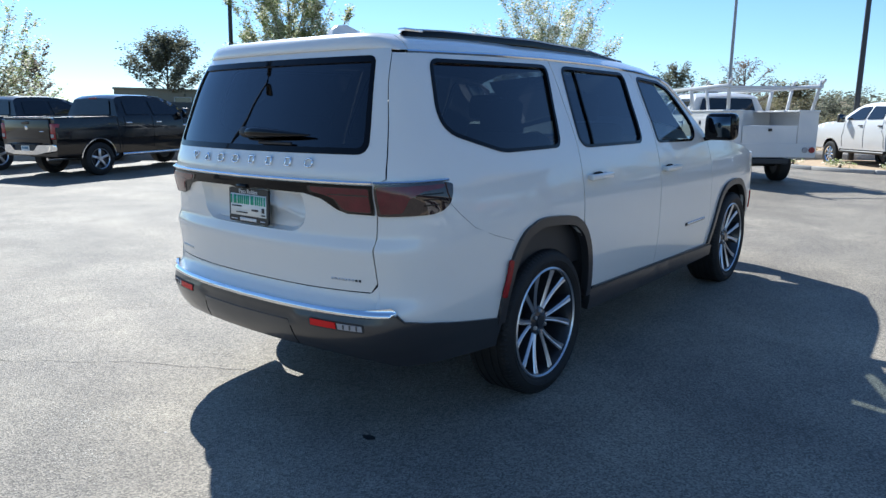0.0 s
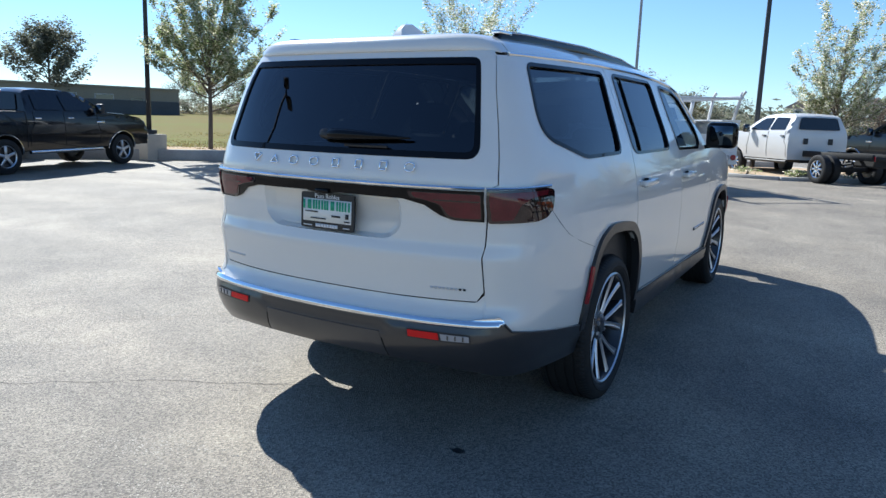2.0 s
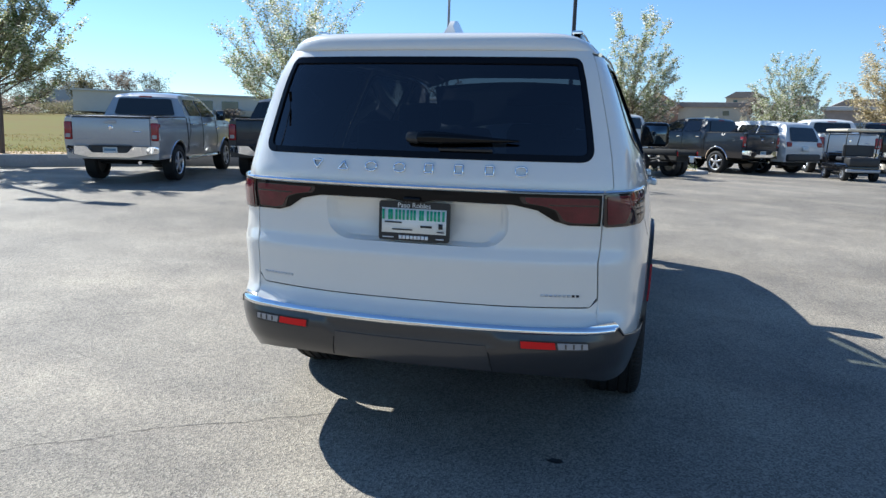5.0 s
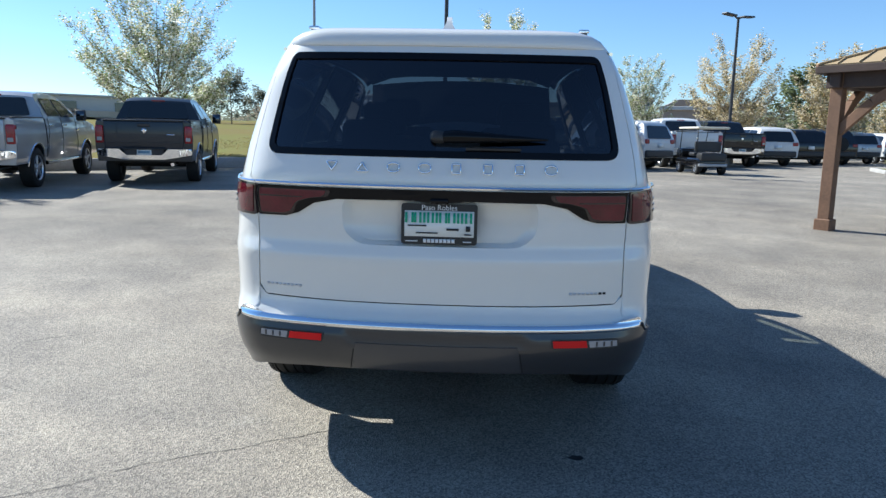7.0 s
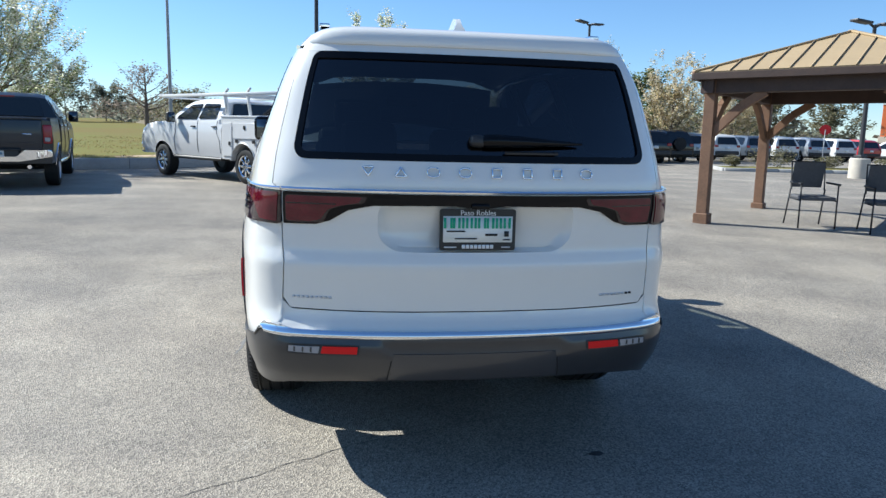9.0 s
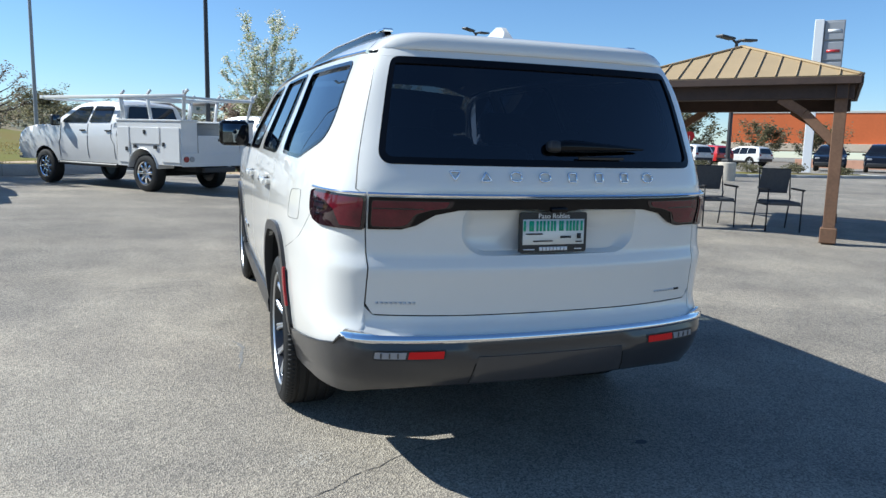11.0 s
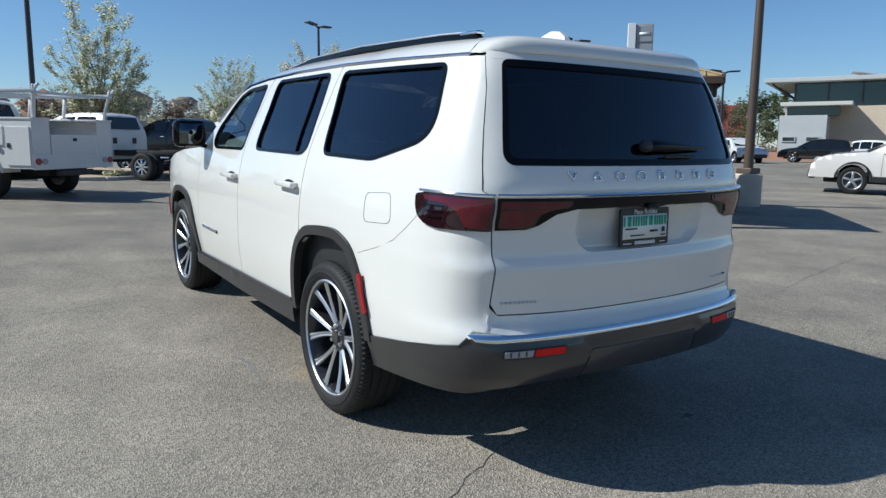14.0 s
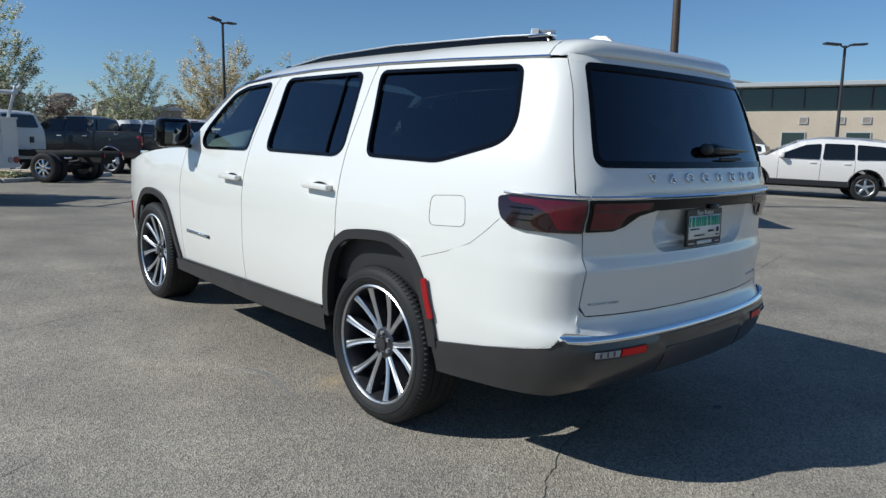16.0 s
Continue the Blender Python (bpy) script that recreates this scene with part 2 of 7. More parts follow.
def beam(p, q, w, h, bm=None, bevel=0.006, up=(0, 0, 1)):
    """A square timber or bar from p to q."""
    p, q = Vector(p), Vector(q)
    d = (q - p)
    x = d.normalized().cross(Vector(up))
    if x.length < 0.01:
        x = Vector((1, 0, 0))
    x.normalize()
    z = x.cross(d.normalized())
    m = Matrix((x, d.normalized(), z)).transposed().to_4x4()
    b = box(w, d.length, h, bevel=bevel, segs=1)
    bmesh.ops.transform(b, matrix=Matrix.Translation((p + q) / 2) @ m, verts=b.verts)
    return join(bm, b)


def prism(poly, thick, bm=None, bevel=0.0):
    """A flat outline in x, z pulled along y by thick, centred."""
    b = bmesh.new()
    lo = [b.verts.new((x, -thick / 2, z)) for x, z in poly]
    f = b.faces.new(lo)
    r = bmesh.ops.extrude_face_region(b, geom=[f])
    bmesh.ops.translate(b, vec=(0, thick, 0), verts=[v for v in r["geom"] if isinstance(v, bmesh.types.BMVert)])
    bmesh.ops.recalc_face_normals(b, faces=b.faces)
    if bevel:
        bmesh.ops.bevel(b, geom=list(b.edges), offset=bevel, segments=2, affect="EDGES", profile=0.5)
    sharpen(b)
    return join(bm, b)


def curve(xs, ys):
    """A smooth function through the points."""
    xs, ys = list(xs), list(ys)
    k = [0.0] * len(xs)
    d = [(ys[i + 1] - ys[i]) / (xs[i + 1] - xs[i]) for i in range(len(xs) - 1)]
    for i in range(1, len(xs) - 1):
        k[i] = 0.0 if d[i - 1] * d[i] <= 0 else 2 * d[i - 1] * d[i] / (d[i - 1] + d[i])
    k[0], k[-1] = d[0], d[-1]

    def f(x):
        if x <= xs[0]:
            return ys[0] + k[0] * (x - xs[0])
        if x >= xs[-1]:
            return ys[-1] + k[-1] * (x - xs[-1])
        i = max(j for j in range(len(xs) - 1) if xs[j] <= x)
        h = xs[i + 1] - xs[i]
        t = (x - xs[i]) / h
        return (ys[i] * (1 + 2 * t) * (1 - t) ** 2 + h * k[i] * t * (1 - t) ** 2 + ys[i + 1] * t * t * (3 - 2 * t) + h * k[i + 1] * t * t * (t - 1))
    return f


def inside(p, poly):
    x, y = p
    hit = False
    for (x0, y0), (x1, y1) in zip(poly, poly[1:] + poly[:1]):
        if (y0 > y) != (y1 > y) and x < x0 + (y - y0) * (x1 - x0) / (y1 - y0):
            hit = not hit
    return hit


def dense(poly, step):
    out = []
    for (x0, y0), (x1, y1) in zip(poly, poly[1:] + poly[:1]):
        n = max(1, int(math.hypot(x1 - x0, y1 - y0) / step))
        out += [(x0 + (x1 - x0) * i / n, y0 + (y1 - y0) * i / n) for i in range(n)]
    return out


def rounded(poly, r, n=4):
    """The outline with its corners rounded by about r."""
    out = []
    k = len(poly)
    for i in range(k):
        p, a, b = Vector(poly[i]), Vector(poly[i - 1]), Vector(poly[(i + 1) % k])
        ra = min(r, (a - p).length * 0.45)
        rb = min(r, (b - p).length * 0.45)
        s, e = p + (a - p).normalized() * ra, p + (b - p).normalized() * rb
        for j in range(n + 1):
            t = j / n
            q = s * (1 - t) ** 2 + p * 2 * t * (1 - t) + e * t * t
            out.append((q.x, q.y))
    return out


def sheet(outline, holes, f, step=0.06, depth=0.02, centre=(0, 0, 0), edge=0.05):
    """A curved panel: the flat outline less its holes, laid on the surface f(u, v), with a folded-in edge."""
    loops = [dense(outline, edge)] + [dense(h, edge) for h in holes]
    pts, edges = [], []
    for lp in loops:
        o = len(pts)
        pts += lp
        edges += [(o + i, o + (i + 1) % len(lp)) for i in range(len(lp))]
    rim = np.array(pts)
    us, vs = [p[0] for p in loops[0]], [p[1] for p in loops[0]]
    for i in range(int((max(us) - min(us)) / step) + 1):
        for j in range(int((max(vs) - min(vs)) / step) + 1):
            p = (min(us) + (i + 0.5) * step, min(vs) + (j + 0.5) * step)
            if inside(p, outline) and not any(inside(p, h) for h in holes) and np.min(np.hypot(rim[:, 0] - p[0], rim[:, 1] - p[1])) > step * 0.45:
                pts.append(p)
    v2, _, tris, *_ = delaunay_2d_cdt([Vector(p) for p in pts], edges, [], 0, 1e-6)
    bm = bmesh.new()
    vs3 = [bm.verts.new(f(p.x, p.y)) for p in v2]
    for t in tris:
        c = (sum(v2[i].x for i in t) / len(t), sum(v2[i].y for i in t) / len(t))
        (xa, ya), (xb, yb), (xc, yc) = [(v2[i].x, v2[i].y) for i in t]
        span = max(math.hypot(xb - xa, yb - ya), math.hypot(xc - xb, yc - yb), math.hypot(xa - xc, ya - yc))
        if abs((xb - xa) * (yc - ya) - (xc - xa) * (yb - ya)) < 0.0004 * span:
            continue
        if inside(c, outline) and not any(inside(c, h) for h in holes):
            bm.faces.new([vs3[i] for i in t])
    bmesh.ops.delete(bm, geom=[v for v in bm.verts if not v.link_faces], context="VERTS")
    bmesh.ops.recalc_face_normals(bm, faces=bm.faces)
    bm.normal_update()
    s = sum((fc.normal.dot(fc.calc_center_median() - Vector(centre)) * fc.calc_area() for fc in bm.faces))
    if s < 0:
        bmesh.ops.reverse_faces(bm, faces=bm.faces)
        bm.normal_update()
    if depth:
        rims = [e for e in bm.edges if len(e.link_faces) == 1]
        low = {}
        for e in rims:
            for v in e.verts:
                if v not in low:
                    low[v] = v.co - v.normal * depth
        made = {v: bm.verts.new(c) for v, c in low.items()}
        for e in rims:
            a, b = [lp.vert for lp in (e.link_loops[0], e.link_loops[0].link_loop_next)]
            bm.faces.new((b, a, made[a], made[b]))
            e.smooth = False
    return bm

# ---- ground ----
RISE = math.tan(radians(SLOPE))


def ground_z(x, y):
    """Height of the asphalt: it climbs along y past the SUV and then levels out."""
    if y > 8:
        return RISE * 8 + 9 * RISE * (1 - math.exp(-(y - 8) / 9))
    if y < -3:
        return -RISE * 3 - 4 * RISE * (1 - math.exp((y + 3) / 4))
    return RISE * y


KERB_AT, KERB_ALONG = Vector((-17.2, 13.2)), Vector((0.755, 0.656)).normalized()
KERB_OUT = Vector((-KERB_ALONG.y, KERB_ALONG.x))


def field_z(x, y):
    """Height of the field behind the long kerb, which climbs gently away from it."""
    return ground_z(x, y) + 0.26 + 0.030 * max(0, min(y - 20, 110)) + 0.10 * noise.noise((x * 0.07, y * 0.07, 3))


def on_ground(x, y, turn=0, lift=0.0):
    """A pose on the asphalt, leaning with it."""
    s = ground_z(x, y + 0.5) - ground_z(x, y - 0.5)
    return Matrix.Translation((x, y, ground_z(x, y) + lift)) @ pose(0, 0, 0, math.degrees(math.atan(s))) @ pose(0, 0, 0, 0, 0, turn)


def ground_sheet():
    bm = bmesh.new()
    radii = [0] + [0.8 * 1.13 ** i for i in range(62)]
    n = 96
    rings = []
    for r in radii:
        ring = []
        for i in range(n if r else 1):
            a = 2 * math.pi * i / n
            x, y = -3 + r * math.cos(a), 3 + r * math.sin(a)
            ring.append(bm.verts.new((x, y, ground_z(x, y))))
        rings.append(ring)
    for i in range(n):
        bm.faces.new((rings[0][0], rings[1][i], rings[1][(i + 1) % n]))
    for q, w in zip(rings[1:], rings[2:]):
        for i in range(n):
            bm.faces.new((q[i], w[i], w[(i + 1) % n], q[(i + 1) % n]))
    return tagged(part("ground", bm, ASPHALT), "sunlit aged grey asphalt of the car lot", "asphalt", kind="structure")


ground_sheet()


def crack(pts, width, material, label, seed):
    """A ragged dark line in the asphalt along a few points."""
    rng = random.Random(seed)
    fine = []
    for (xa, ya), (xb, yb) in zip(pts, pts[1:]):
        n = max(2, int(math.hypot(xb - xa, yb - ya) / 0.035))
        for i in range(n):
            f = i / n
            x, y = xa + (xb - xa) * f, ya + (yb - ya) * f
            d = Vector((yb - ya, xa - xb)).normalized() * (0.03 * noise.noise((x * 4, y * 4, seed)) + 0.014 * noise.noise((x * 17, y * 17, seed)))
            fine.append(Vector((x, y)) + d)
    fine.append(Vector(pts[-1]))
    bm = bmesh.new()
    prev = None
    for i, p in enumerate(fine):
        t = (fine[min(i + 1, len(fine) - 1)] - fine[max(i - 1, 0)]).normalized()
        n = Vector((-t.y, t.x)) * width * 0.5 * rng.uniform(0.35, 1.3) * (0.3 + 0.7 * min(1, 6 * i / len(fine), 6 * (len(fine) - 1 - i) / len(fine)))
        a, b = p + n, p - n
        row = [bm.verts.new((q.x, q.y, ground_z(q.x, q.y) + 0.0025)) for q in (a, b)]
        if prev:
            bm.faces.new((prev[0], prev[1], row[1], row[0]))
        prev = row
    bmesh.ops.recalc_face_normals(bm, faces=bm.faces)
    return tagged(part("pavement_crack", bm, material), label, "crack", kind="structure")


crack([(-6.3, 0.45), (-5.8, 0.84), (-5.3, 1.17), (-4.77, 1.52), (-4.48, 1.72), (-4.2, 1.9), (-3.95, 2.09), (-3.8, 2.13), (-3.63, 2.23), (-3.41, 2.35), (-3.0, 2.5), (-2.5, 2.66)], 0.0045, CRACK, "thin dark crack in the asphalt", 1)
crack([(-6.44, 2.7), (-6.21, 2.99), (-5.9, 3.25), (-5.47, 3.6), (-5.2, 3.76)], 0.0045, CRACK, "faint dark crack in the asphalt", 2)
crack([(-4.99, 5.86), (-4.49, 6.04), (-3.98, 6.0)], 0.006, CRACK, "faint dark crack in the asphalt", 3)
crack([(0.9, 3.6), (1.59, 3.78), (2.69, 4.04), (4.15, 4.34)], 0.006, CRACK, "faint dark seam in the asphalt", 4)
crack([(-4.0, 4.29), (-3.95, 4.12), (-4.0, 3.71)], 0.02, SEAM, "pale scratch in the asphalt", 5)

FLECK = mat("pale_scuffed_grit", (0.42, 0.385, 0.33), 0.9, spec=0.1, rand=0.3, island=True)
SANDY = mat("sandy_grit", (0.46, 0.36, 0.24), 0.9, spec=0.1, rand=0.25, island=True)
OIL = mat("oil_spot", (0.03, 0.03, 0.03), 0.5, vary=0.3, scale=30)


def grit(x, y, rx, ry, turn, n, material, seed, label):
    """Loose pale chips scattered thickly in the middle of a scuff and thinly round it."""
    rng = random.Random(seed)
    verts, faces = [], []
    ct, st = math.cos(radians(turn)), math.sin(radians(turn))
    for _ in range(n):
        u, v = rng.gauss(0, rx), rng.gauss(0, ry)
        px, py = x + u * ct - v * st, y + u * st + v * ct
        r, a, o, k = rng.uniform(0.0015, 0.0055), rng.uniform(0, 6.28), len(verts), 5
        z = ground_z(px, py)
        for i in range(k):
            q = a + 6.283 * i / k
            verts.append((px + r * rng.uniform(0.7, 1.2) * math.cos(q), py + r * rng.uniform(0.7, 1.2) * math.sin(q), z + 0.0008))
        verts.append((px, py, z + 0.0014))
        faces += [(o + i, o + (i + 1) % k, o + k) for i in range(k)]
    me = bpy.data.meshes.new("grit")
    me.from_pydata(verts, [], faces)
    me.materials.append(material)
    tagged(new("grit", me), label, "grit", kind="stuff")


for i, (x, y, rx, ry, turn, n) in enumerate([(-3.44, 1.46, 0.16, 0.07, 30, 900), (-3.1, 1.25, 0.12, 0.06, 20, 500), (-5.15, 1.97, 0.3, 0.06, 40, 900), (-4.71, 3.53, 0.10, 0.04, -40, 350), (-3.78, 2.45, 0.05, 0.04, 0, 220),
                                             (-4.46, 6.32, 0.14, 0.04, -20, 450), (-4.03, 4.26, 0.28, 0.03, -60, 600), (2.93, 3.89, 0.35, 0.05, 25, 700), (-5.03, 2.87, 0.35, 0.05, 45, 900)]):
    grit(x, y, rx, ry, turn, n, FLECK, 300 + i, "pale scuff of loose chips on the asphalt")
grit(-3.7, 3.78, 0.07, 0.05, 30, 700, SANDY, 320, "sandy spot on the asphalt beside the wheel")


def oil_spot(x, y, r, seed):
    bm = bmesh.new()
    rng = random.Random(seed)
    vs = []
    for i in range(22):
        a = 6.283 * i / 22
        q = r * (0.8 + 0.35 * noise.noise((math.cos(a) * 1.4, math.sin(a) * 1.4, seed)) + rng.uniform(-0.08, 0.08))
        px, py = x + q * 1.3 * math.cos(a), y + q * 0.8 * math.sin(a)
        vs.append(bm.verts.new((px, py, ground_z(px, py) + 0.002)))
    bm.faces.new(vs)
    tagged(part("oil_spot", bm, OIL), "small dark oil spot on the asphalt", "oil spot", kind="structure")


oil_spot(-2.2, 2.19, 0.035, 1)
oil_spot(-3.02, 1.62, 0.008, 2)

# ---- the white SUV ----
SUV_POSE = LOT @ pose(-2.838, 2.0, 0, 0, 0, -0.65)
SUV = thing("large_suv", SUV_POSE, "glossy white full-size SUV with dark privacy glass and grey lower cladding", "suv")

# half the outline seen from above, from the middle of the tail round to the nose
PLAN = [(0, 0), (0.25, 0.008), (0.5, 0.034), (0.66, 0.066), (0.79, 0.112), (0.875, 0.195), (0.922, 0.32), (0.952, 0.5), (0.976, 0.72), (0.992, 1.0), (1.0, 1.4), (1.006, 2.0), (1.008, 3.0),
        (1.008, 3.8), (0.998, 4.4), (0.96, 4.85), (0.88, 5.15), (0.7, 5.33), (0.4, 5.41), (0, 5.44)]
ARC = [0.0]
for (xa, ya), (xb, yb) in zip(PLAN, PLAN[1:]):
    ARC.append(ARC[-1] + math.hypot(xb - xa, yb - ya))


def hermite(ts, vs):
    """Catmull-Rom through values at uneven steps."""
    def f(t):
        t = min(max(t, ts[0]), ts[-1])
        i = min(max(j for j in range(len(ts)) if ts[j] <= t), len(ts) - 2)
        h = ts[i + 1] - ts[i]
        u = (t - ts[i]) / h

        def k(j):
            a, b = max(j - 1, 0), min(j + 1, len(ts) - 1)
            return (vs[b] - vs[a]) / (ts[b] - ts[a])
        return vs[i] * (1 + 2 * u) * (1 - u) ** 2 + h * k(i) * u * (1 - u) ** 2 + vs[i + 1] * u * u * (3 - 2 * u) + h * k(i + 1) * u * u * (u - 1)
    return f


PLAN_X, PLAN_Y = hermite(ARC, [p[0] for p in PLAN]), hermite(ARC, [p[1] for p in PLAN])
WIDE = curve([0.25, 0.42, 0.6, 0.75, 0.95, 1.08, 1.2, 1.31, 1.38, 1.55, 1.75, 1.87], [0.935, 0.968, 0.992, 1.0, 1.0, 0.99, 0.97, 0.942, 0.918, 0.845, 0.758, 0.69])
TAIL = curve([0.3, 0.42, 0.5, 0.58, 0.645, 0.665, 0.70, 0.75, 0.88, 0.925, 0.94, 0.962, 1.0, 1.09, 1.19, 1.25, 1.32, 1.5, 1.77, 1.86],
             [0.12, 0.06, 0.02, 0.0, -0.004, 0.0, 0.035, 0.045, 0.035, 0.0285, 0.0295, 0.042, 0.05, 0.05, 0.03, 0.03, 0.048, 0.12, 0.242, 0.29])


def ease(a, b, x):
    t = min(max((x - a) / (b - a), 0), 1)
    return t * t * (3 - 2 * t)


def body(s, z, out=0.0):
    """A point of the body's skin: s metres round the outline from the tail's middle (left is below zero), z above the road."""
    sg, s = (-1 if s < 0 else 1), abs(s)
    x, y = PLAN_X(s), PLAN_Y(s)
    w = WIDE(z) / 0.985
    w *= 1 + 0.03 * ease(1.22, 1.72, z) * ease(0.5, 0.86, x) * (1 - ease(0.93, 0.99, x))
    flat = 1 - 0.5 * ease(1.22, 1.75, z) * (1 - ease(0.15, 0.6, y))
    x, y = x * w, y * flat + TAIL(z) * (1 - ease(0.1, 0.95, y))
    if out:
        tx, ty = PLAN_X(s + 0.01) - PLAN_X(s - 0.01), PLAN_Y(s + 0.01) - PLAN_Y(s - 0.01)
        n = math.hypot(tx, ty) or 1
        x, y = x + out * ty / n, y - out * tx / n
    return Vector((sg * x, y, z))


def s_of_y(y, z):
    lo, hi = 0.75, ARC[-4]
    for _ in range(30):
        m = (lo + hi) / 2
        lo, hi = (m, hi) if body(m, z).y < y else (lo, m)
    return lo


def s_of_x(x, z):
    lo, hi = 0.0, 2.2
    for _ in range(30):
        m = (lo + hi) / 2
        lo, hi = (m, hi) if body(m, z).x < abs(x) else (lo, m)
    return lo * (1 if x >= 0 else -1)


def on_side(pts):
    """An outline given as (y, z) on the flank, in the skin's own measure."""
    return [(s_of_y(y, z), z) for y, z in pts]


def on_tail(pts):
    return [(s_of_x(x, z), z) for x, z in pts]


def arc_pts(cy, cz, r, a0, a1, n=14):
    return [(cy + r * math.cos(radians(a0 + (a1 - a0) * i / n)), cz + r * math.sin(radians(a0 + (a1 - a0) * i / n))) for i in range(n + 1)]


AXLE_R, AXLE_F, HUB = 1.218, 4.344, 0.388
MID = (0, 2.6, 0.9)
ARCH_R = [(1.63, 0.30), (1.63, 0.50), (1.597, 0.70), (1.55, 0.815), (1.475, 0.88), (1.38, 0.91), (1.14, 0.93), (1.03, 0.908), (0.965, 0.875), (0.905, 0.80), (0.857, 0.70), (0.818, 0.55), (0.80, 0.30)]
ARCH_F = [(4.70, 0.30), (4.695, 0.52), (4.65, 0.66), (4.55, 0.78), (4.43, 0.85), (4.26, 0.872), (4.10, 0.858), (3.98, 0.815), (3.885, 0.72), (3.81, 0.56), (3.77, 0.44), (3.75, 0.30)]


def spline(pts, n=4):
    """Catmull-Rom points through an open line."""
    out = []
    for i in range(len(pts) - 1):
        p0, p1, p2, p3 = [Vector(pts[min(max(j, 0), len(pts) - 1)]) for j in (i - 1, i, i + 1, i + 2)]
        for k in range(n):
            t = k / n
            q = 0.5 * (2 * p1 + (p2 - p0) * t + (2 * p0 - 5 * p1 + 4 * p2 - p3) * t * t + (3 * p1 - p0 - 3 * p2 + p3) * t ** 3)
            out.append((q.x, q.y))
    return out + [pts[-1]]


def arch_poly(cy, grow=0.0):
    """The wheel opening from its front foot over the top to its rear foot, pushed out by grow."""
    pl = spline(ARCH_R if cy == AXLE_R else ARCH_F)
    out = []
    for i, p in enumerate(pl):
        t = (Vector(pl[min(i + 1, len(pl) - 1)]) - Vector(pl[max(i - 1, 0)])).normalized()
        out.append((p[0] + t.y * grow, p[1] - t.x * grow))
    return out


QWIN = [(1.52, 1.763), (0.54, 1.757), (0.482, 1.54), (0.493, 1.465), (0.55, 1.418), (0.865, 1.328), (1.385, 1.328)]
RWIN = [(2.478, 1.747), (1.675, 1.763), (1.603, 1.36), (1.66, 1.313), (2.425, 1.306)]
FWIN = [(2.66, 1.73), (2.667, 1.296), (3.31, 1.28), (3.39, 1.33), (3.375, 1.42), (3.25, 1.565), (3.14, 1.66), (3.0, 1.705)]
DRIP = [(0.352, 1.779), (1.0, 1.79), (1.52, 1.793), (2.2, 1.782), (2.70, 1.757), (3.02, 1.725), (3.17, 1.68), (3.30, 1.585), (3.44, 1.46), (3.62, 1.30)]
SEAM_QR = [(1.575, 1.80), (1.573, 1.53), (1.57, 1.107), (1.563, 0.89)]
SEAM_RF = [(2.578, 1.77), (2.615, 1.70), (2.65, 1.10), (2.638, 0.43)]
SEAM_FF = [(3.62, 1.27), (3.655, 1.107), (3.67, 0.98), (3.66, 0.40)]
GATE = [(0.688, 1.785), (0.728, 1.65), (0.782, 1.42), (0.808, 1.245), (0.772, 1.221), (0.772, 1.09), (0.765, 0.94), (0.772, 0.79), (0.745, 0.748), (0.4, 0.742)]
SILL = 0.44
LIFT = 0.0035


def grown(poly, d):
    """The outline pushed out by d (in, if below zero)."""
    area = sum(a[0] * b[1] - b[0] * a[1] for a, b in zip(poly, poly[1:] + poly[:1]))
    out = []
    for i, p in enumerate(poly):
        a, b = Vector(poly[i - 1]), Vector(poly[(i + 1) % len(poly)])
        t = (b - a).normalized()
        n = Vector((t.y, -t.x)) * (1 if area > 0 else -1)
        out.append((p[0] + n.x * d, p[1] + n.y * d))
    return out


def shift(poly, d):
    return [(y + d, z) for y, z in poly]


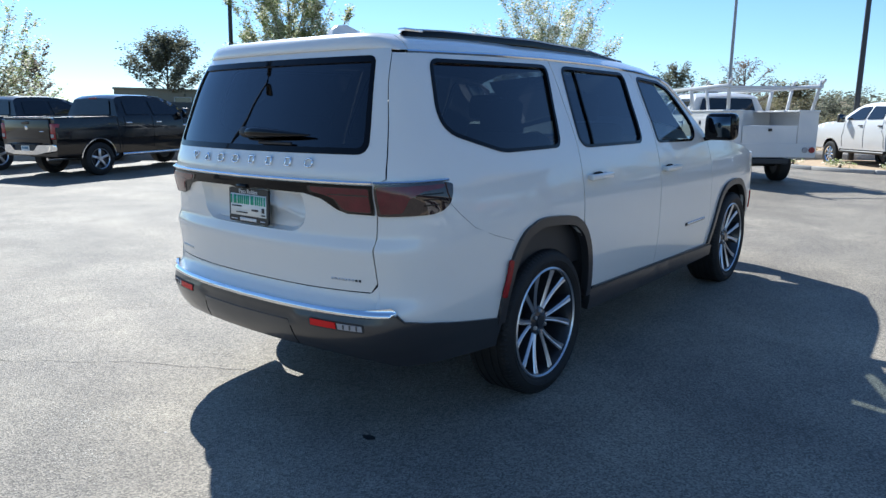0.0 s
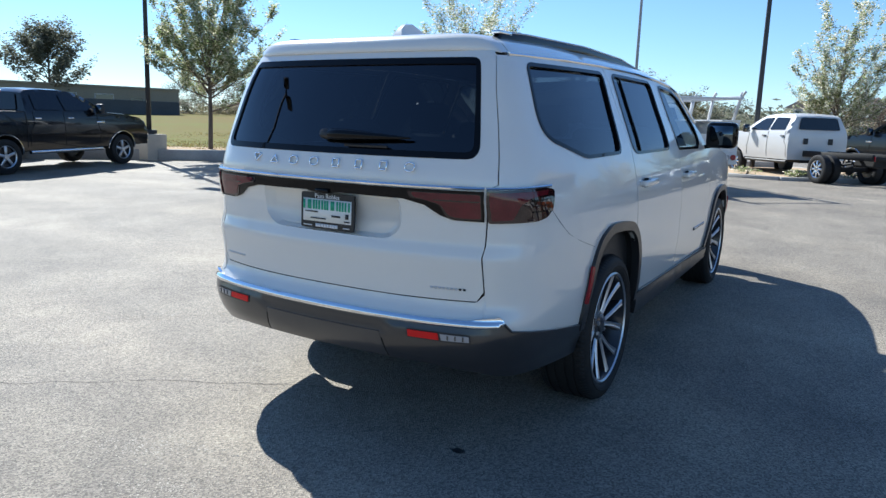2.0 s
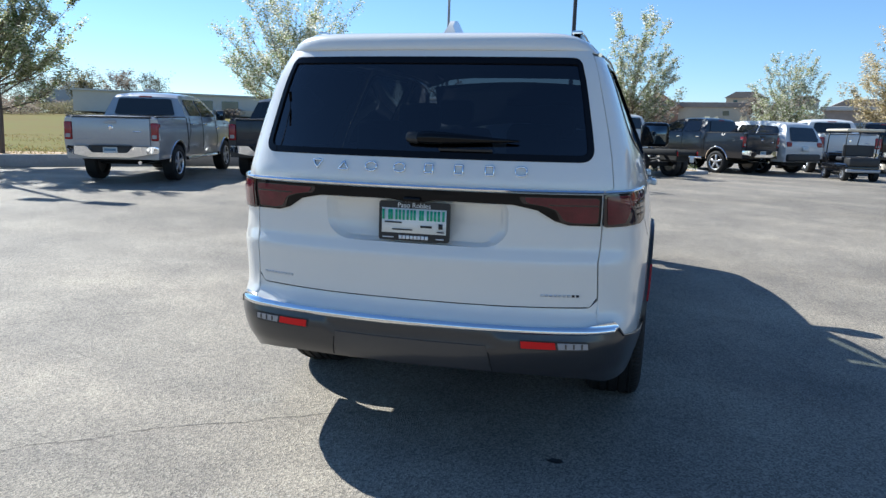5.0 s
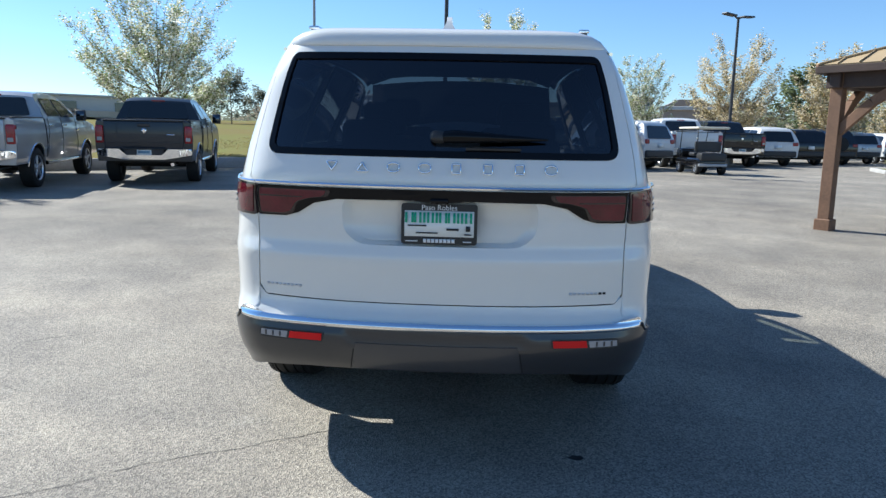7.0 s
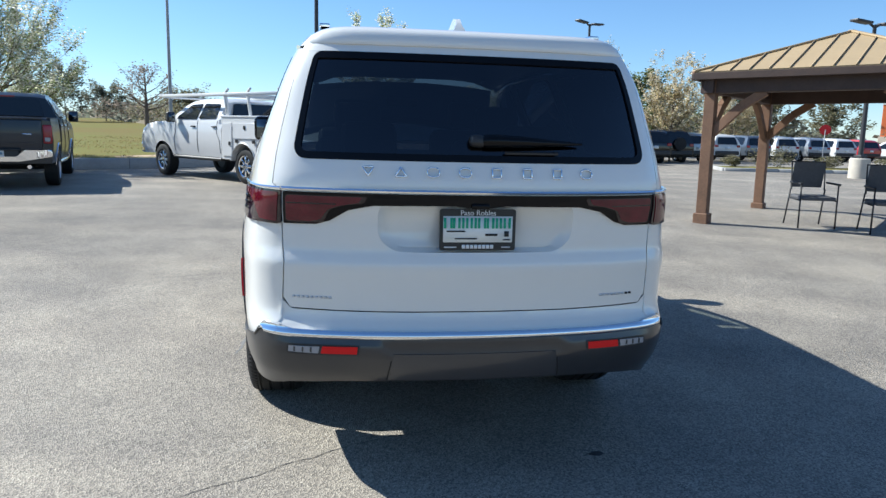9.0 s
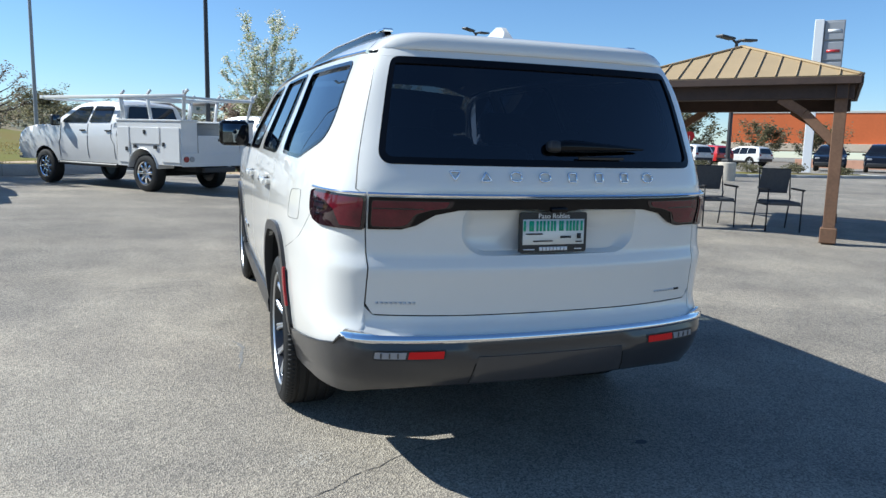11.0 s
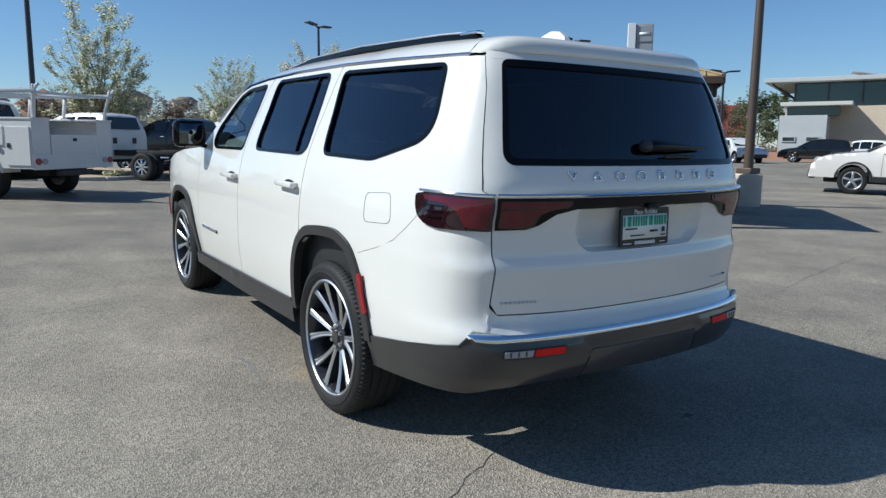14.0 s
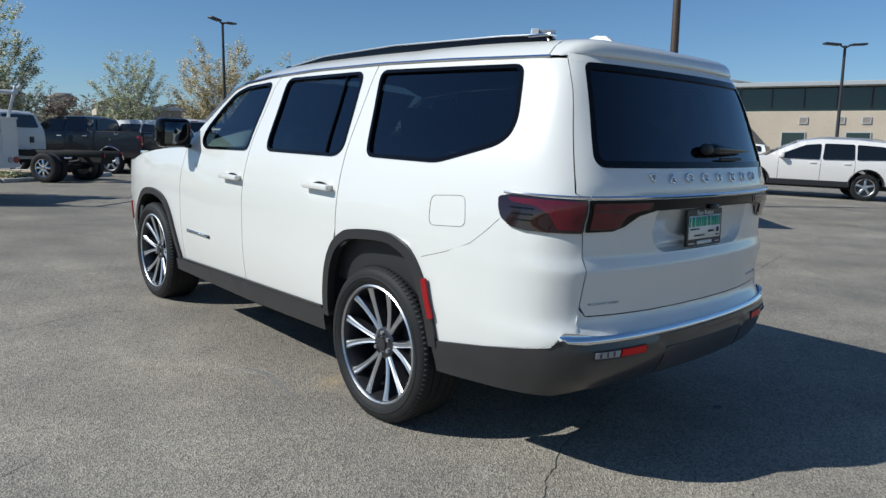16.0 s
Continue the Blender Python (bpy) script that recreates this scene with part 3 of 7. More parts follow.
def flank(sg):
    """The painted panels, windows and cladding of one flank."""

    def f(s, z):
        return body(sg * s, z)

    def proud(d):
        return lambda s, z: body(sg * s, z, d)

    gate_edge = [(s_of_x(x, z) + 0.006, z) for x, z in GATE[:9]]
    arch_r, arch_f = on_side(arch_poly(AXLE_R)), on_side(arch_poly(AXLE_F))
    # rear quarter
    q = on_side([p for p in DRIP if p[0] < 1.55][::-1])
    low = on_side([(0.77, 0.49), (0.4, 0.555), (0.2, 0.595)])
    out = on_side(shift(SEAM_QR, -LIFT)[::-1]) + q + gate_edge[0:8] + [(s_of_x(0.775, 0.70), 0.70), (s_of_x(0.79, 0.665), 0.64)] + low[::-1] + \
        on_side([p for p in arch_poly(AXLE_R)[::-1] if p[1] > 0.5 and p[0] < 1.555])
    quarter = part("rear_quarter_panel", sheet(out, [on_side(rounded(QWIN, 0.05))], f, step=0.026, centre=MID), PAINT, SUV)
    # rear door
    d = on_side(shift(SEAM_QR[:3] + [(1.565, 0.93)], LIFT)) + on_side([p for p in arch_poly(AXLE_R, 0.03)[::-1] if p[0] > 1.60 and p[1] > SILL]) + \
        on_side([(1.70, SILL), (2.6, 0.425)] + shift(SEAM_RF, -LIFT)[::-1]) + on_side([p for p in DRIP if 1.6 < p[0] < 2.55][::-1])
    rdoor = part("rear_door", sheet(d, [on_side(rounded(RWIN, 0.06))], f, centre=MID), PAINT, SUV)
    d = on_side(shift(SEAM_RF, LIFT)) + on_side(shift(SEAM_FF, -LIFT)[::-1]) + on_side([p for p in DRIP if 2.66 < p[0]][::-1])
    fdoor = part("front_door", sheet(d, [on_side(rounded(FWIN, 0.05))], f, centre=MID), PAINT, SUV)
    # front wing
    fa = [p for p in arch_poly(AXLE_F) if p[1] > 0.40]
    d = on_side(shift(SEAM_FF, LIFT)) + on_side(fa[::-1]) + on_side([(4.86, 0.6), (4.93, 0.75), (4.95, 1.0), (4.9, 1.10), (4.6, 1.175), (4.25, 1.225), (3.95, 1.25)])
    part("front_wing", sheet(d, [], f, centre=MID), PAINT, SUV)
    # glass with black surrounds
    for name, poly, r, glass, owner in (("quarter_window", QWIN, 0.05, PRIVACY, quarter), ("rear_door_window", RWIN, 0.06, PRIVACY, rdoor), ("front_door_window", FWIN, 0.05, CLEAR, fdoor)):
        o = on_side(rounded(poly, r))
        w = part(name, sheet(grown(o, 0.002), [], proud(-0.012), depth=0, centre=MID), glass, owner)
        part("surround", sheet(grown(o, 0.005), [grown(o, -0.013)], proud(0.004), depth=0.02, centre=MID), GLOSS, w)
    bar = on_side([(1.826, 1.752), (1.838, 1.752), (1.774, 1.315), (1.762, 1.315)])
    part("divider_bar", sheet(bar, [], proud(0.0), depth=0.01, centre=MID), GLOSS, rdoor)
    # bright drip line over the windows
    path = [body(sg * s_of_y(y, z + 0.008), z + 0.008, 0.004) for y, z in [(0.42, 1.780)] + DRIP[1:-1]]
    part("drip_moulding", tube(path, 0.009, 6), CHROME, SUV)
    # wheel arch and sill cladding
    for cy in (AXLE_R, AXLE_F):
        inn, outr = arch_poly(cy), arch_poly(cy, 0.050)

        def cut(pl):
            return [(y, z) for y, z in pl if z > (0.40 if y > cy else (0.46 if cy == AXLE_R else 0.40))]
        a, b = cut(outr), cut(inn)
        part("wheel_arch_trim", sheet(on_side(a + b[::-1]), [], proud(0.018), step=0.08, depth=0.045, centre=MID, edge=0.04), CLAD, SUV)
        # dark liner inside the arch
        bm = bmesh.new()
        lin = [body(sg * s_of_y(y, z), z, -0.004) for y, z in arch_poly(cy, 0.012) if cy == AXLE_F or y > cy or z > 0.5]
        va = [bm.verts.new(p) for p in lin]
        vb = [bm.verts.new((sg * 0.5, p.y, p.z)) for p in lin]
        for i in range(len(va) - 1):
            bm.faces.new((va[i], va[i + 1], vb[i + 1], vb[i]))
        part("wheel_liner", bm, UNDER, SUV)
    sill = on_side([(3.78, 0.418), (2.6, 0.452), (1.68, 0.478), (1.66, 0.36), (2.6, 0.336), (3.78, 0.334)])
    part("sill_cladding", sheet(sill, [], lambda s, z: body(sg * s, z, 0.012 + 0.02 * ease(0.46, 0.40, z)), depth=0.12, centre=MID), CLAD, SUV)
    strip = on_side([(3.76, 0.432), (2.6, 0.466), (1.70, 0.49), (1.70, 0.478), (2.6, 0.454), (3.76, 0.42)])
    part("sill_upper_strip", sheet(strip, [], proud(0.016), depth=0.012, centre=MID), CLAD, SUV)
    # reflector on the rear arch, red marker on the front one
    mk = on_side([(0.772, 0.628), (0.804, 0.62), (0.852, 0.80), (0.822, 0.81)])
    part("side_marker", sheet(rounded(mk, 0.01), [], proud(0.021), depth=0.01, centre=MID, edge=0.02), MARKER, SUV, "red side reflector")
    mk = on_side([(4.83, 0.60), (4.86, 0.60), (4.86, 0.76), (4.83, 0.76)])
    part("side_marker", sheet(rounded(mk, 0.01), [], proud(0.021), depth=0.01, centre=MID, edge=0.02), MARKER, SUV, "red side reflector")
    # tail lamp, outer half
    lamp = [(s_of_x(0.768, 1.222) + 0.004, 1.222), (s_of_y(0.40, 1.226), 1.226), (s_of_y(0.467, 1.213), 1.213), (s_of_y(0.460, 1.17), 1.17), (s_of_y(0.440, 1.128), 1.128), (s_of_y(0.395, 1.098), 1.098),
            (s_of_y(0.335, 1.086), 1.086), (s_of_x(0.772, 1.086) + 0.004, 1.086)]
    tl = part("tail_lamp", sheet(rounded(lamp, 0.015), [], proud(0.012), step=0.02, depth=0.03, centre=MID, edge=0.02), SMOKE, SUV, "smoked red tail lamp")
    inl = [(s_of_x(0.775, 1.2) + 0.010, 1.214), (s_of_y(0.42, 1.2), 1.214), (s_of_y(0.40, 1.2), 1.196), (s_of_y(0.30, 1.19), 1.188), (s_of_y(0.24, 1.16), 1.16), (s_of_y(0.215, 1.1), 1.10), (s_of_x(0.78, 1.10) + 0.010, 1.096)]
    part("red_band", sheet(rounded(inl, 0.008), [], proud(0.0148), step=0.02, depth=0.004, centre=MID, edge=0.02), LENS, tl, "dark red lens")
    for k in range(3):
        za = 1.178 - 0.024 * k
        fin_ = [(s_of_y(0.30, za), za), (s_of_y(0.405 - 0.012 * k, za), za), (s_of_y(0.40 - 0.012 * k, za), za - 0.006), (s_of_y(0.30, za), za - 0.006)]
        part("lamp_fin", sheet(fin_, [], proud(0.0150), step=0.02, depth=0.003, centre=MID, edge=0.02), GLOSS, tl)
    path = [body(sg * s, 1.231, 0.015) for s in np.linspace(s_of_x(0.77, 1.23), s_of_y(0.44, 1.23), 12)]
    part("lamp_bright_edge", tube(path, 0.006, 6), CHROME, tl)
    # handles
    for hy, owner in ((1.737, rdoor), (2.795, fdoor)):
        bm = box(0.03, 0.26, 0.034, (sg * 0.0, 0, 0), 0.012, segs=3)
        bm = box(0.05, 0.05, 0.03, (sg * -0.02, 0.09, 0.0), 0.008, bm=bm)
        bm = box(0.05, 0.05, 0.03, (sg * -0.02, -0.09, 0.0), 0.008, bm=bm)
        p = body(sg * s_of_y(hy, 1.125), 1.145 if hy < 2 else 1.117, 0.035)
        part("door_handle", bm, PAINT, owner, m=Matrix.Translation(p))
        part("handle_cup", lathe([(0.0, 0.06), (0.001, 0.055), (-0.006, 0.03), (-0.008, 0.0)], 20, "x"), GAP, owner,
                   m=Matrix.Translation(body(sg * s_of_y(hy, 1.115), 1.14 if hy < 2 else 1.112, 0.002)) @ Matrix.Diagonal((sg * 0.3, 1.5, 0.5, 1)))
    # fuel door on the left: a fine joint
    if sg < 0:
        fd = on_side(rounded([(0.848, 1.181), (0.645, 1.198), (0.62, 1.064), (0.838, 1.047)], 0.035))
        c = (sum(p[0] for p in fd) / len(fd), sum(p[1] for p in fd) / len(fd))
        inn = [(c[0] + (p[0] - c[0]) * 0.984, c[1] + (p[1] - c[1]) * 0.979) for p in fd]
        part("fuel_door_joint", sheet(fd, [inn], proud(0.0012), depth=0.001, centre=MID, edge=0.03), GAP, quarter)
    path = [body(sg * s_of_y(y, z), z, 0.0002) for y, z in ((0.87, 0.898), (0.72, 0.944), (0.585, 1.0), (0.51, 1.062), (0.45, 1.12))]
    part("panel_joint", tube(path, 0.0011, 5), GAP, quarter)
    # name badge on the front door: plain bars
    for i in range(9):
        p = body(sg * s_of_y(3.53 - 0.045 * i, 0.668), 0.668, 0.003)
        part("badge", box(0.006, 0.03 if i < 8 else 0.035, 0.022), CHROME if i < 8 else BLACK, fdoor, m=Matrix.Translation(p))
    # mirror
    mir = part("wing_mirror", box(0.235, 0.13, 0.205, (0, 0, 0), 0.045, segs=4), GLOSS, SUV, "black wing mirror", m=pose(sg * 1.10, 3.57, 1.375, 0, 0, 0))
    part("mirror_glass", box(0.185, 0.004, 0.15, (0, -0.069, 0), 0.0, (5, 0, -sg * 12)), MIRROR, mir)
    part("mirror_arm", beam((sg * -0.05, 0.01, -0.085), (sg * -0.23, 0.03, -0.11), 0.07, 0.03, bevel=0.01), GLOSS, mir)
    # roof rail
    rail = [(0.50, 1.858), (0.54, 1.884), (0.8, 1.894), (1.6, 1.901), (2.3, 1.880), (2.72, 1.836), (2.86, 1.815)]
    bm = bmesh.new()
    secs = []
    for y, z in rail:
        x = sg * (0.60 + 0.012 * math.sin(y))
        secs.append([bm.verts.new((x + dx, y, z + dz)) for dx, dz in ((-0.018, -0.036), (-0.022, -0.006), (-0.015, 0.011), (0.015, 0.011), (0.022, -0.006), (0.018, -0.036))])
    for a, b in zip(secs, secs[1:]):
        for i in range(6):
            bm.faces.new((a[i], a[(i + 1) % 6], b[(i + 1) % 6], b[i]))
    bm.faces.new(secs[0][::-1])
    bm.faces.new(secs[-1])
    bmesh.ops.recalc_face_normals(bm, faces=bm.faces)
    rl = part("roof_rail", sharpen(bm), GLOSS, SUV, "gloss black roof rail with bright ends")
    part("rail_trim", tube([(sg * (0.617 + 0.012 * math.sin(y)), y, z + 0.010) for y, z in rail[1:-1]], 0.0042, 6), ALLOY, rl, "bright strip along the rail")
    part("rail_cap", box(0.046, 0.13, 0.016, (sg * 0.607, 0.57, 1.892), 0.006), CHROME, rl)
    for y, z in ((0.6, 1.852), (1.55, 1.868), (2.72, 1.826)):
        part("rail_foot", box(0.04, 0.16, 0.05, (sg * 0.605, y, z), 0.012), GLOSS, rl)
    return quarter


ROOF_EDGE = curve([p[0] for p in [(0.25, 1.768)] + DRIP[:6] ], [p[1] for p in [(0.25, 1.768)] + DRIP[:6] ])


def roof_z(x, y):
    e = ROOF_EDGE(y) + 0.012
    w = WIDE(e)
    u = min(abs(x) / w, 1)
    crown = (0.088 + 0.024 * ease(0.4, 1.4, y)) * (1 - u ** (11 - 5 * ease(0.4, 1.4, y)))
    return e + crown


def whole_body():
    for sg in (-1, 1):
        flank(sg)

    # roof
    def roof_pt(u, y):
        e = ROOF_EDGE(y) + 0.012
        w = body(s_of_y(y, e), e).x if y < 1.3 else WIDE(e)
        return Vector((u * w, y, roof_z(u * WIDE(e), y)))
    part("roof", sheet([(-1, 0.44), (1, 0.44), (1, 3.02), (0.6, 3.10), (0, 3.13), (-0.6, 3.10), (-1, 3.02)], [], roof_pt, step=0.09, centre=MID, depth=0.02), PAINT, SUV)
    # rounded rear end of the roof over the back window
    sp = bmesh.new()
    rows = []
    for k in range(33):
        u = -1 + k / 16
        top = roof_pt(u, 0.436)
        zl = min(1.797, top.z - 0.004)
        low = body(s_of_x(top.x * 0.985, zl), zl, 0.010 * (1 - ease(0.72, 0.98, abs(u))))
        tail = min(low.y, 0.43)
        e = [top]
        for f, g in ((0.40, 0.04), (0.66, 0.11), (0.83, 0.24), (0.93, 0.44), (0.98, 0.70), (1.0, 0.94), (0.985, 1.0), (0.90, 1.01)):
            e.append(Vector((top.x + (low.x - top.x) * f, top.y + (tail - top.y) * f, top.z + (low.z - top.z) * g)))
        rows.append([sp.verts.new(p) for p in e])
    for a, b in zip(rows, rows[1:]):
        for i in range(len(a) - 1):
            sp.faces.new((a[i], b[i], b[i + 1], a[i + 1]))
    bmesh.ops.recalc_face_normals(sp, faces=sp.faces)
    part("roof_spoiler", sharpen(sp, 50), PAINT, SUV)
    lip = on_tail([(-0.69, 1.767), (0.69, 1.767), (0.682, 1.799), (-0.682, 1.799)])
    part("spoiler_lip", sheet(lip, [], lambda s, z: body(s, z, 0.001), depth=0.012, centre=MID), PAINT, SUV)
    # tailgate
    edge = [(s_of_x(x, z), z) for x, z in GATE]
    glass = [(-0.643, 1.762), (0.643, 1.762), (0.722, 1.385), (0.70, 1.352), (-0.70, 1.352), (-0.722, 1.385)]
    g_on = on_tail(rounded(glass, 0.03))
    dish = [(-0.40, 1.176), (0.40, 1.176), (0.40, 1.04), (0.335, 0.985), (-0.335, 0.985), (-0.40, 1.04)]
    d_on = on_tail(rounded(dish, 0.04))
    gate = part("tailgate", sheet(edge + [(-s, z) for s, z in edge[::-1]], [g_on, d_on], body, step=0.024, centre=MID, edge=0.03), PAINT, SUV)
    # plate recess
    bm = bmesh.new()
    outer = [body(s, z, 0.0) for s, z in d_on]
    mid_in = [body(s * 0.93, 1.08 + (z - 1.08) * 0.86, -0.035) for s, z in d_on]
    va, vb = [bm.verts.new(p) for p in outer], [bm.verts.new(p) for p in mid_in]
    for i in range(len(va)):
        j = (i + 1) % len(va)
        bm.faces.new((va[i], va[j], vb[j], vb[i]))
    bm.faces.new(vb)
    bmesh.ops.recalc_face_normals(bm, faces=bm.faces)
    part("plate_recess", sharpen(bm, 60), PAINT, gate)
    # back window
    bw = part("back_window", sheet(g_on, [], lambda s, z: body(s, z, -0.006), depth=0, centre=MID), PRIVACY, gate)
    part("surround", sheet(grown(g_on, 0.006), [grown(g_on, -0.022)], lambda s, z: body(s, z, 0.002), depth=0.015, centre=MID), GLOSS, bw)
    # wiper
    hub = body(s_of_x(-0.01, 1.43), 1.43, 0.018)
    hub_m = Matrix.Translation(hub) @ pose(0, 0, 0, -20, 4, 0)
    wp = part("rear_wiper", box(0.07, 0.05, 0.05, (0, 0, 0), 0.022, segs=3), PLASTIC, gate, "black rear wiper", m=hub_m)
    arm = [body(s_of_x(x, z), z, 0.022) for x, z in ((-0.005, 1.428), (0.02, 1.430), (0.06, 1.431), (0.13, 1.430), (0.24, 1.428), (0.34, 1.426), (0.425, 1.425))]
    inv = hub_m.inverted()
    part("wiper_arm", tube([inv @ p for p in arm], [0.016, 0.025, 0.027, 0.024, 0.017, 0.010, 0.004], 12), GLOSS, wp)
    bl = [body(s_of_x(x, 1.385), 1.385, 0.012) for x in (0.10, 0.2, 0.32)]
    part("wiper_blade", tube([inv @ p for p in bl], 0.007, 6), PLASTIC, wp)
    # bright strip and black bar across the gate
    path = [body(s, 1.231, 0.014) for s in np.linspace(s_of_x(-0.765, 1.23), s_of_x(0.765, 1.23), 31)]
    part("bright_strip", tube(path, 0.0075, 6), CHROME, gate)
    bar = [(-0.764, 1.219), (0.764, 1.219), (0.764, 1.09), (0.64, 1.092), (0.585, 1.108), (0.515, 1.152), (0.42, 1.172), (0.1, 1.176), (0.05, 1.168), (-0.05, 1.168), (-0.1, 1.176), (-0.42, 1.172),
           (-0.515, 1.152), (-0.585, 1.108), (-0.64, 1.092), (-0.764, 1.09)]
    bar_ob = part("lamp_bar", sheet(on_tail(bar), [], lambda s, z: body(s, z, 0.009), step=0.03, depth=0.02, centre=MID, edge=0.025), GLOSS, gate, "gloss black bar between the tail lamps")
    for sg in (-1, 1):
        lens = [(0.755, 1.207), (0.44, 1.207), (0.455, 1.18), (0.53, 1.172), (0.585, 1.155), (0.61, 1.10), (0.66, 1.098), (0.755, 1.098)]
        ln = part("inner_tail_lamp", sheet([(sg * s, z) for s, z in on_tail(rounded(lens, 0.012))], [], lambda s, z: body(s, z, 0.012), step=0.02, depth=0.004, centre=MID, edge=0.02), SMOKE, bar_ob, "smoked red tail lamp")
        b1 = [(0.752, 1.205), (0.46, 1.205), (0.475, 1.182), (0.54, 1.172), (0.592, 1.156), (0.62, 1.112), (0.66, 1.103), (0.752, 1.103)]
        part("red_band", sheet([(sg * s, z) for s, z in on_tail(rounded(b1, 0.012))], [], lambda s, z: body(s, z, 0.0142), step=0.02, depth=0.003, centre=MID, edge=0.02), LENS, ln, "dark red lens")
        b2 = [(0.75, 1.178), (0.56, 1.178), (0.562, 1.173), (0.75, 1.172)]
        part("lamp_fin", sheet([(sg * s, z) for s, z in on_tail(b2)], [], lambda s, z: body(s, z, 0.0152), step=0.02, depth=0.003, centre=MID, edge=0.02), SMOKE, ln)
    part("camera_pod", box(0.075, 0.022, 0.022, tuple(body(0, 1.176, 0.012)), 0.008), GLOSS, gate)
    # eight raised letters as plain chrome shapes
    for i in range(8):
        x = -0.44 + 0.1262 * i
        z = 1.305
        p = body(s_of_x(x, z), z, 0.005)
        tilt = math.degrees(math.atan2(body(0.1, 1.33).y - body(0.1, 1.28).y, 0.05))
        bm = None
        ring = [(0.016, -0.007), (0.016, 0.007), (0.008, 0.013), (-0.008, 0.013), (-0.016, 0.007), (-0.016, -0.007), (-0.008, -0.013), (0.008, -0.013)]
        wedge = [(-0.015, -0.013), (0.015, -0.013), (0.0, 0.013)]
        outline = wedge if i == 1 else [(x_, -z_) for x_, z_ in wedge] if i == 0 else ring if i in (2, 3, 7) else [(-0.012, -0.013), (0.012, -0.013), (0.012, 0.013), (-0.012, 0.013)]
        strokes = list(zip(outline, outline[1:] + outline[:1]))
        for (xa, za), (xb, zb) in strokes:
            bm = beam((xa * 1.45, 0, za * 1.4), (xb * 1.45, 0, zb * 1.4), 0.0056, 0.011, bm, bevel=0.001, up=(0, 1, 0))
        part("raised_letter", bm, CHROME, gate, m=Matrix.Translation(p) @ pose(0, 0, 0, -tilt))
    # small badges low on the gate
    for x0, n, last in ((-0.73, 9, False), (0.55, 9, True)):
        for i in range(n):
            x = x0 + 0.018 * i
            p = body(s_of_x(x, 0.795), 0.795, 0.002)
            part("small_badge", box(0.012, 0.003, 0.009), BLACK if (last and i >= 7) else ALLOY, gate, m=Matrix.Translation(p))
    # licence plate in its dealer frame
    pl = part("plate_frame", prism(rounded([(-0.155, -0.083), (0.155, -0.083), (0.155, 0.083), (-0.155, 0.083)], 0.012), 0.012), BLACK, gate, "black dealer plate frame", m=pose(0, 0.062, 1.078, -3))
    pl.location.y = body(0, 1.078).y + 0.006
    part("plate", box(0.283, 0.004, 0.105, (0, -0.0055, 0.002)), PLATEWHITE, pl)
    for i, w in enumerate((0.034, 0.029, 0.024, 0.024, 0.032, 0.03, 0.024, 0.028)):
        x = -0.122 + 0.0345 * i
        bm = box(0.0095, 0.003, 0.042, (x - w / 2 + 0.004, -0.0085, 0.027))
        bm = box(0.0095, 0.003, 0.042, (x + w / 2 - 0.004, -0.0085, 0.027), bm=bm)
        part("green_bar", bm, GREEN, pl)
    for x, z, w, h in ((-0.09, -0.006, 0.075, 0.006), (-0.05, -0.036, 0.09, 0.005), (0.055, -0.02, 0.05, 0.009), (0.118, -0.016, 0.018, 0.022), (0.118, -0.04, 0.03, 0.005)):
        part("print_bar", box(w, 0.003, h, (x, -0.0085, z)), BLACK, pl)
    for i in range(8):
        part("white_bar", box(0.013, 0.003, 0.015, (-0.058 + 0.0165 * i, -0.0075, -0.068)), WHITEPRINT, pl)
    for x, w in ((-0.112, 0.05), (0.115, 0.035)):
        part("white_bar", box(w, 0.003, 0.004, (x, -0.0075, -0.07)), WHITEPRINT, pl)
    tx = bpy.data.curves.new("town_name", "FONT")
    tx.body, tx.size, tx.align_x, tx.align_y, tx.extrude = "Paso Robles", 0.03, "CENTER", "CENTER", 0.0008
    txo = new("tmp_text", tx)
    me = bpy.data.meshes.new_from_object(txo)
    bpy.data.objects.remove(txo)
    bm = bmesh.new()
    bm.from_mesh(me)
    part("town_name", bm, WHITEPRINT, pl, smooth=False, m=pose(0, -0.0072, 0.067, 90))
    # bumper: painted shelf, then dark cladding
    up = [(s_of_x(x, z), z) for x, z in ((0.4, 0.737), (0.735, 0.742), (0.748, 0.7465), (0.777, 0.778), (0.790, 0.70), (0.812, 0.655))]
    part("bumper_shelf", sheet(up + [(s_of_x(0.4, 0.652), 0.652), (-s_of_x(0.4, 0.652), 0.652)] + [(-s, z) for s, z in up[::-1]], [], lambda s, z: body(s, z, -0.0012), step=0.03, centre=MID), PAINT, SUV)
    tip = s_of_x(0.862, 0.66)
    cl = on_side([(0.798, 0.518), (0.40, 0.580), (0.29, 0.602)]) + [(tip + 0.035, 0.622), (tip + 0.004, 0.655), (tip - 0.05, 0.664), (tip - 0.18, 0.655), (s_of_x(0.4, 0.65), 0.65)]
    lo = [(s_of_x(0.3, 0.455), 0.455), (s_of_x(0.55, 0.45), 0.45), (s_of_x(0.74, 0.43), 0.43), (s_of_y(0.22, 0.40), 0.40), (s_of_y(0.785, 0.37), 0.37)]
    fog = [(0.467, 0.62), (0.748, 0.617), (0.751, 0.582), (0.74, 0.575), (0.47, 0.578)]
    whole = cl + [(-s, z) for s, z in cl[::-1]] + [(-s, z) for s, z in lo[::-1]] + lo

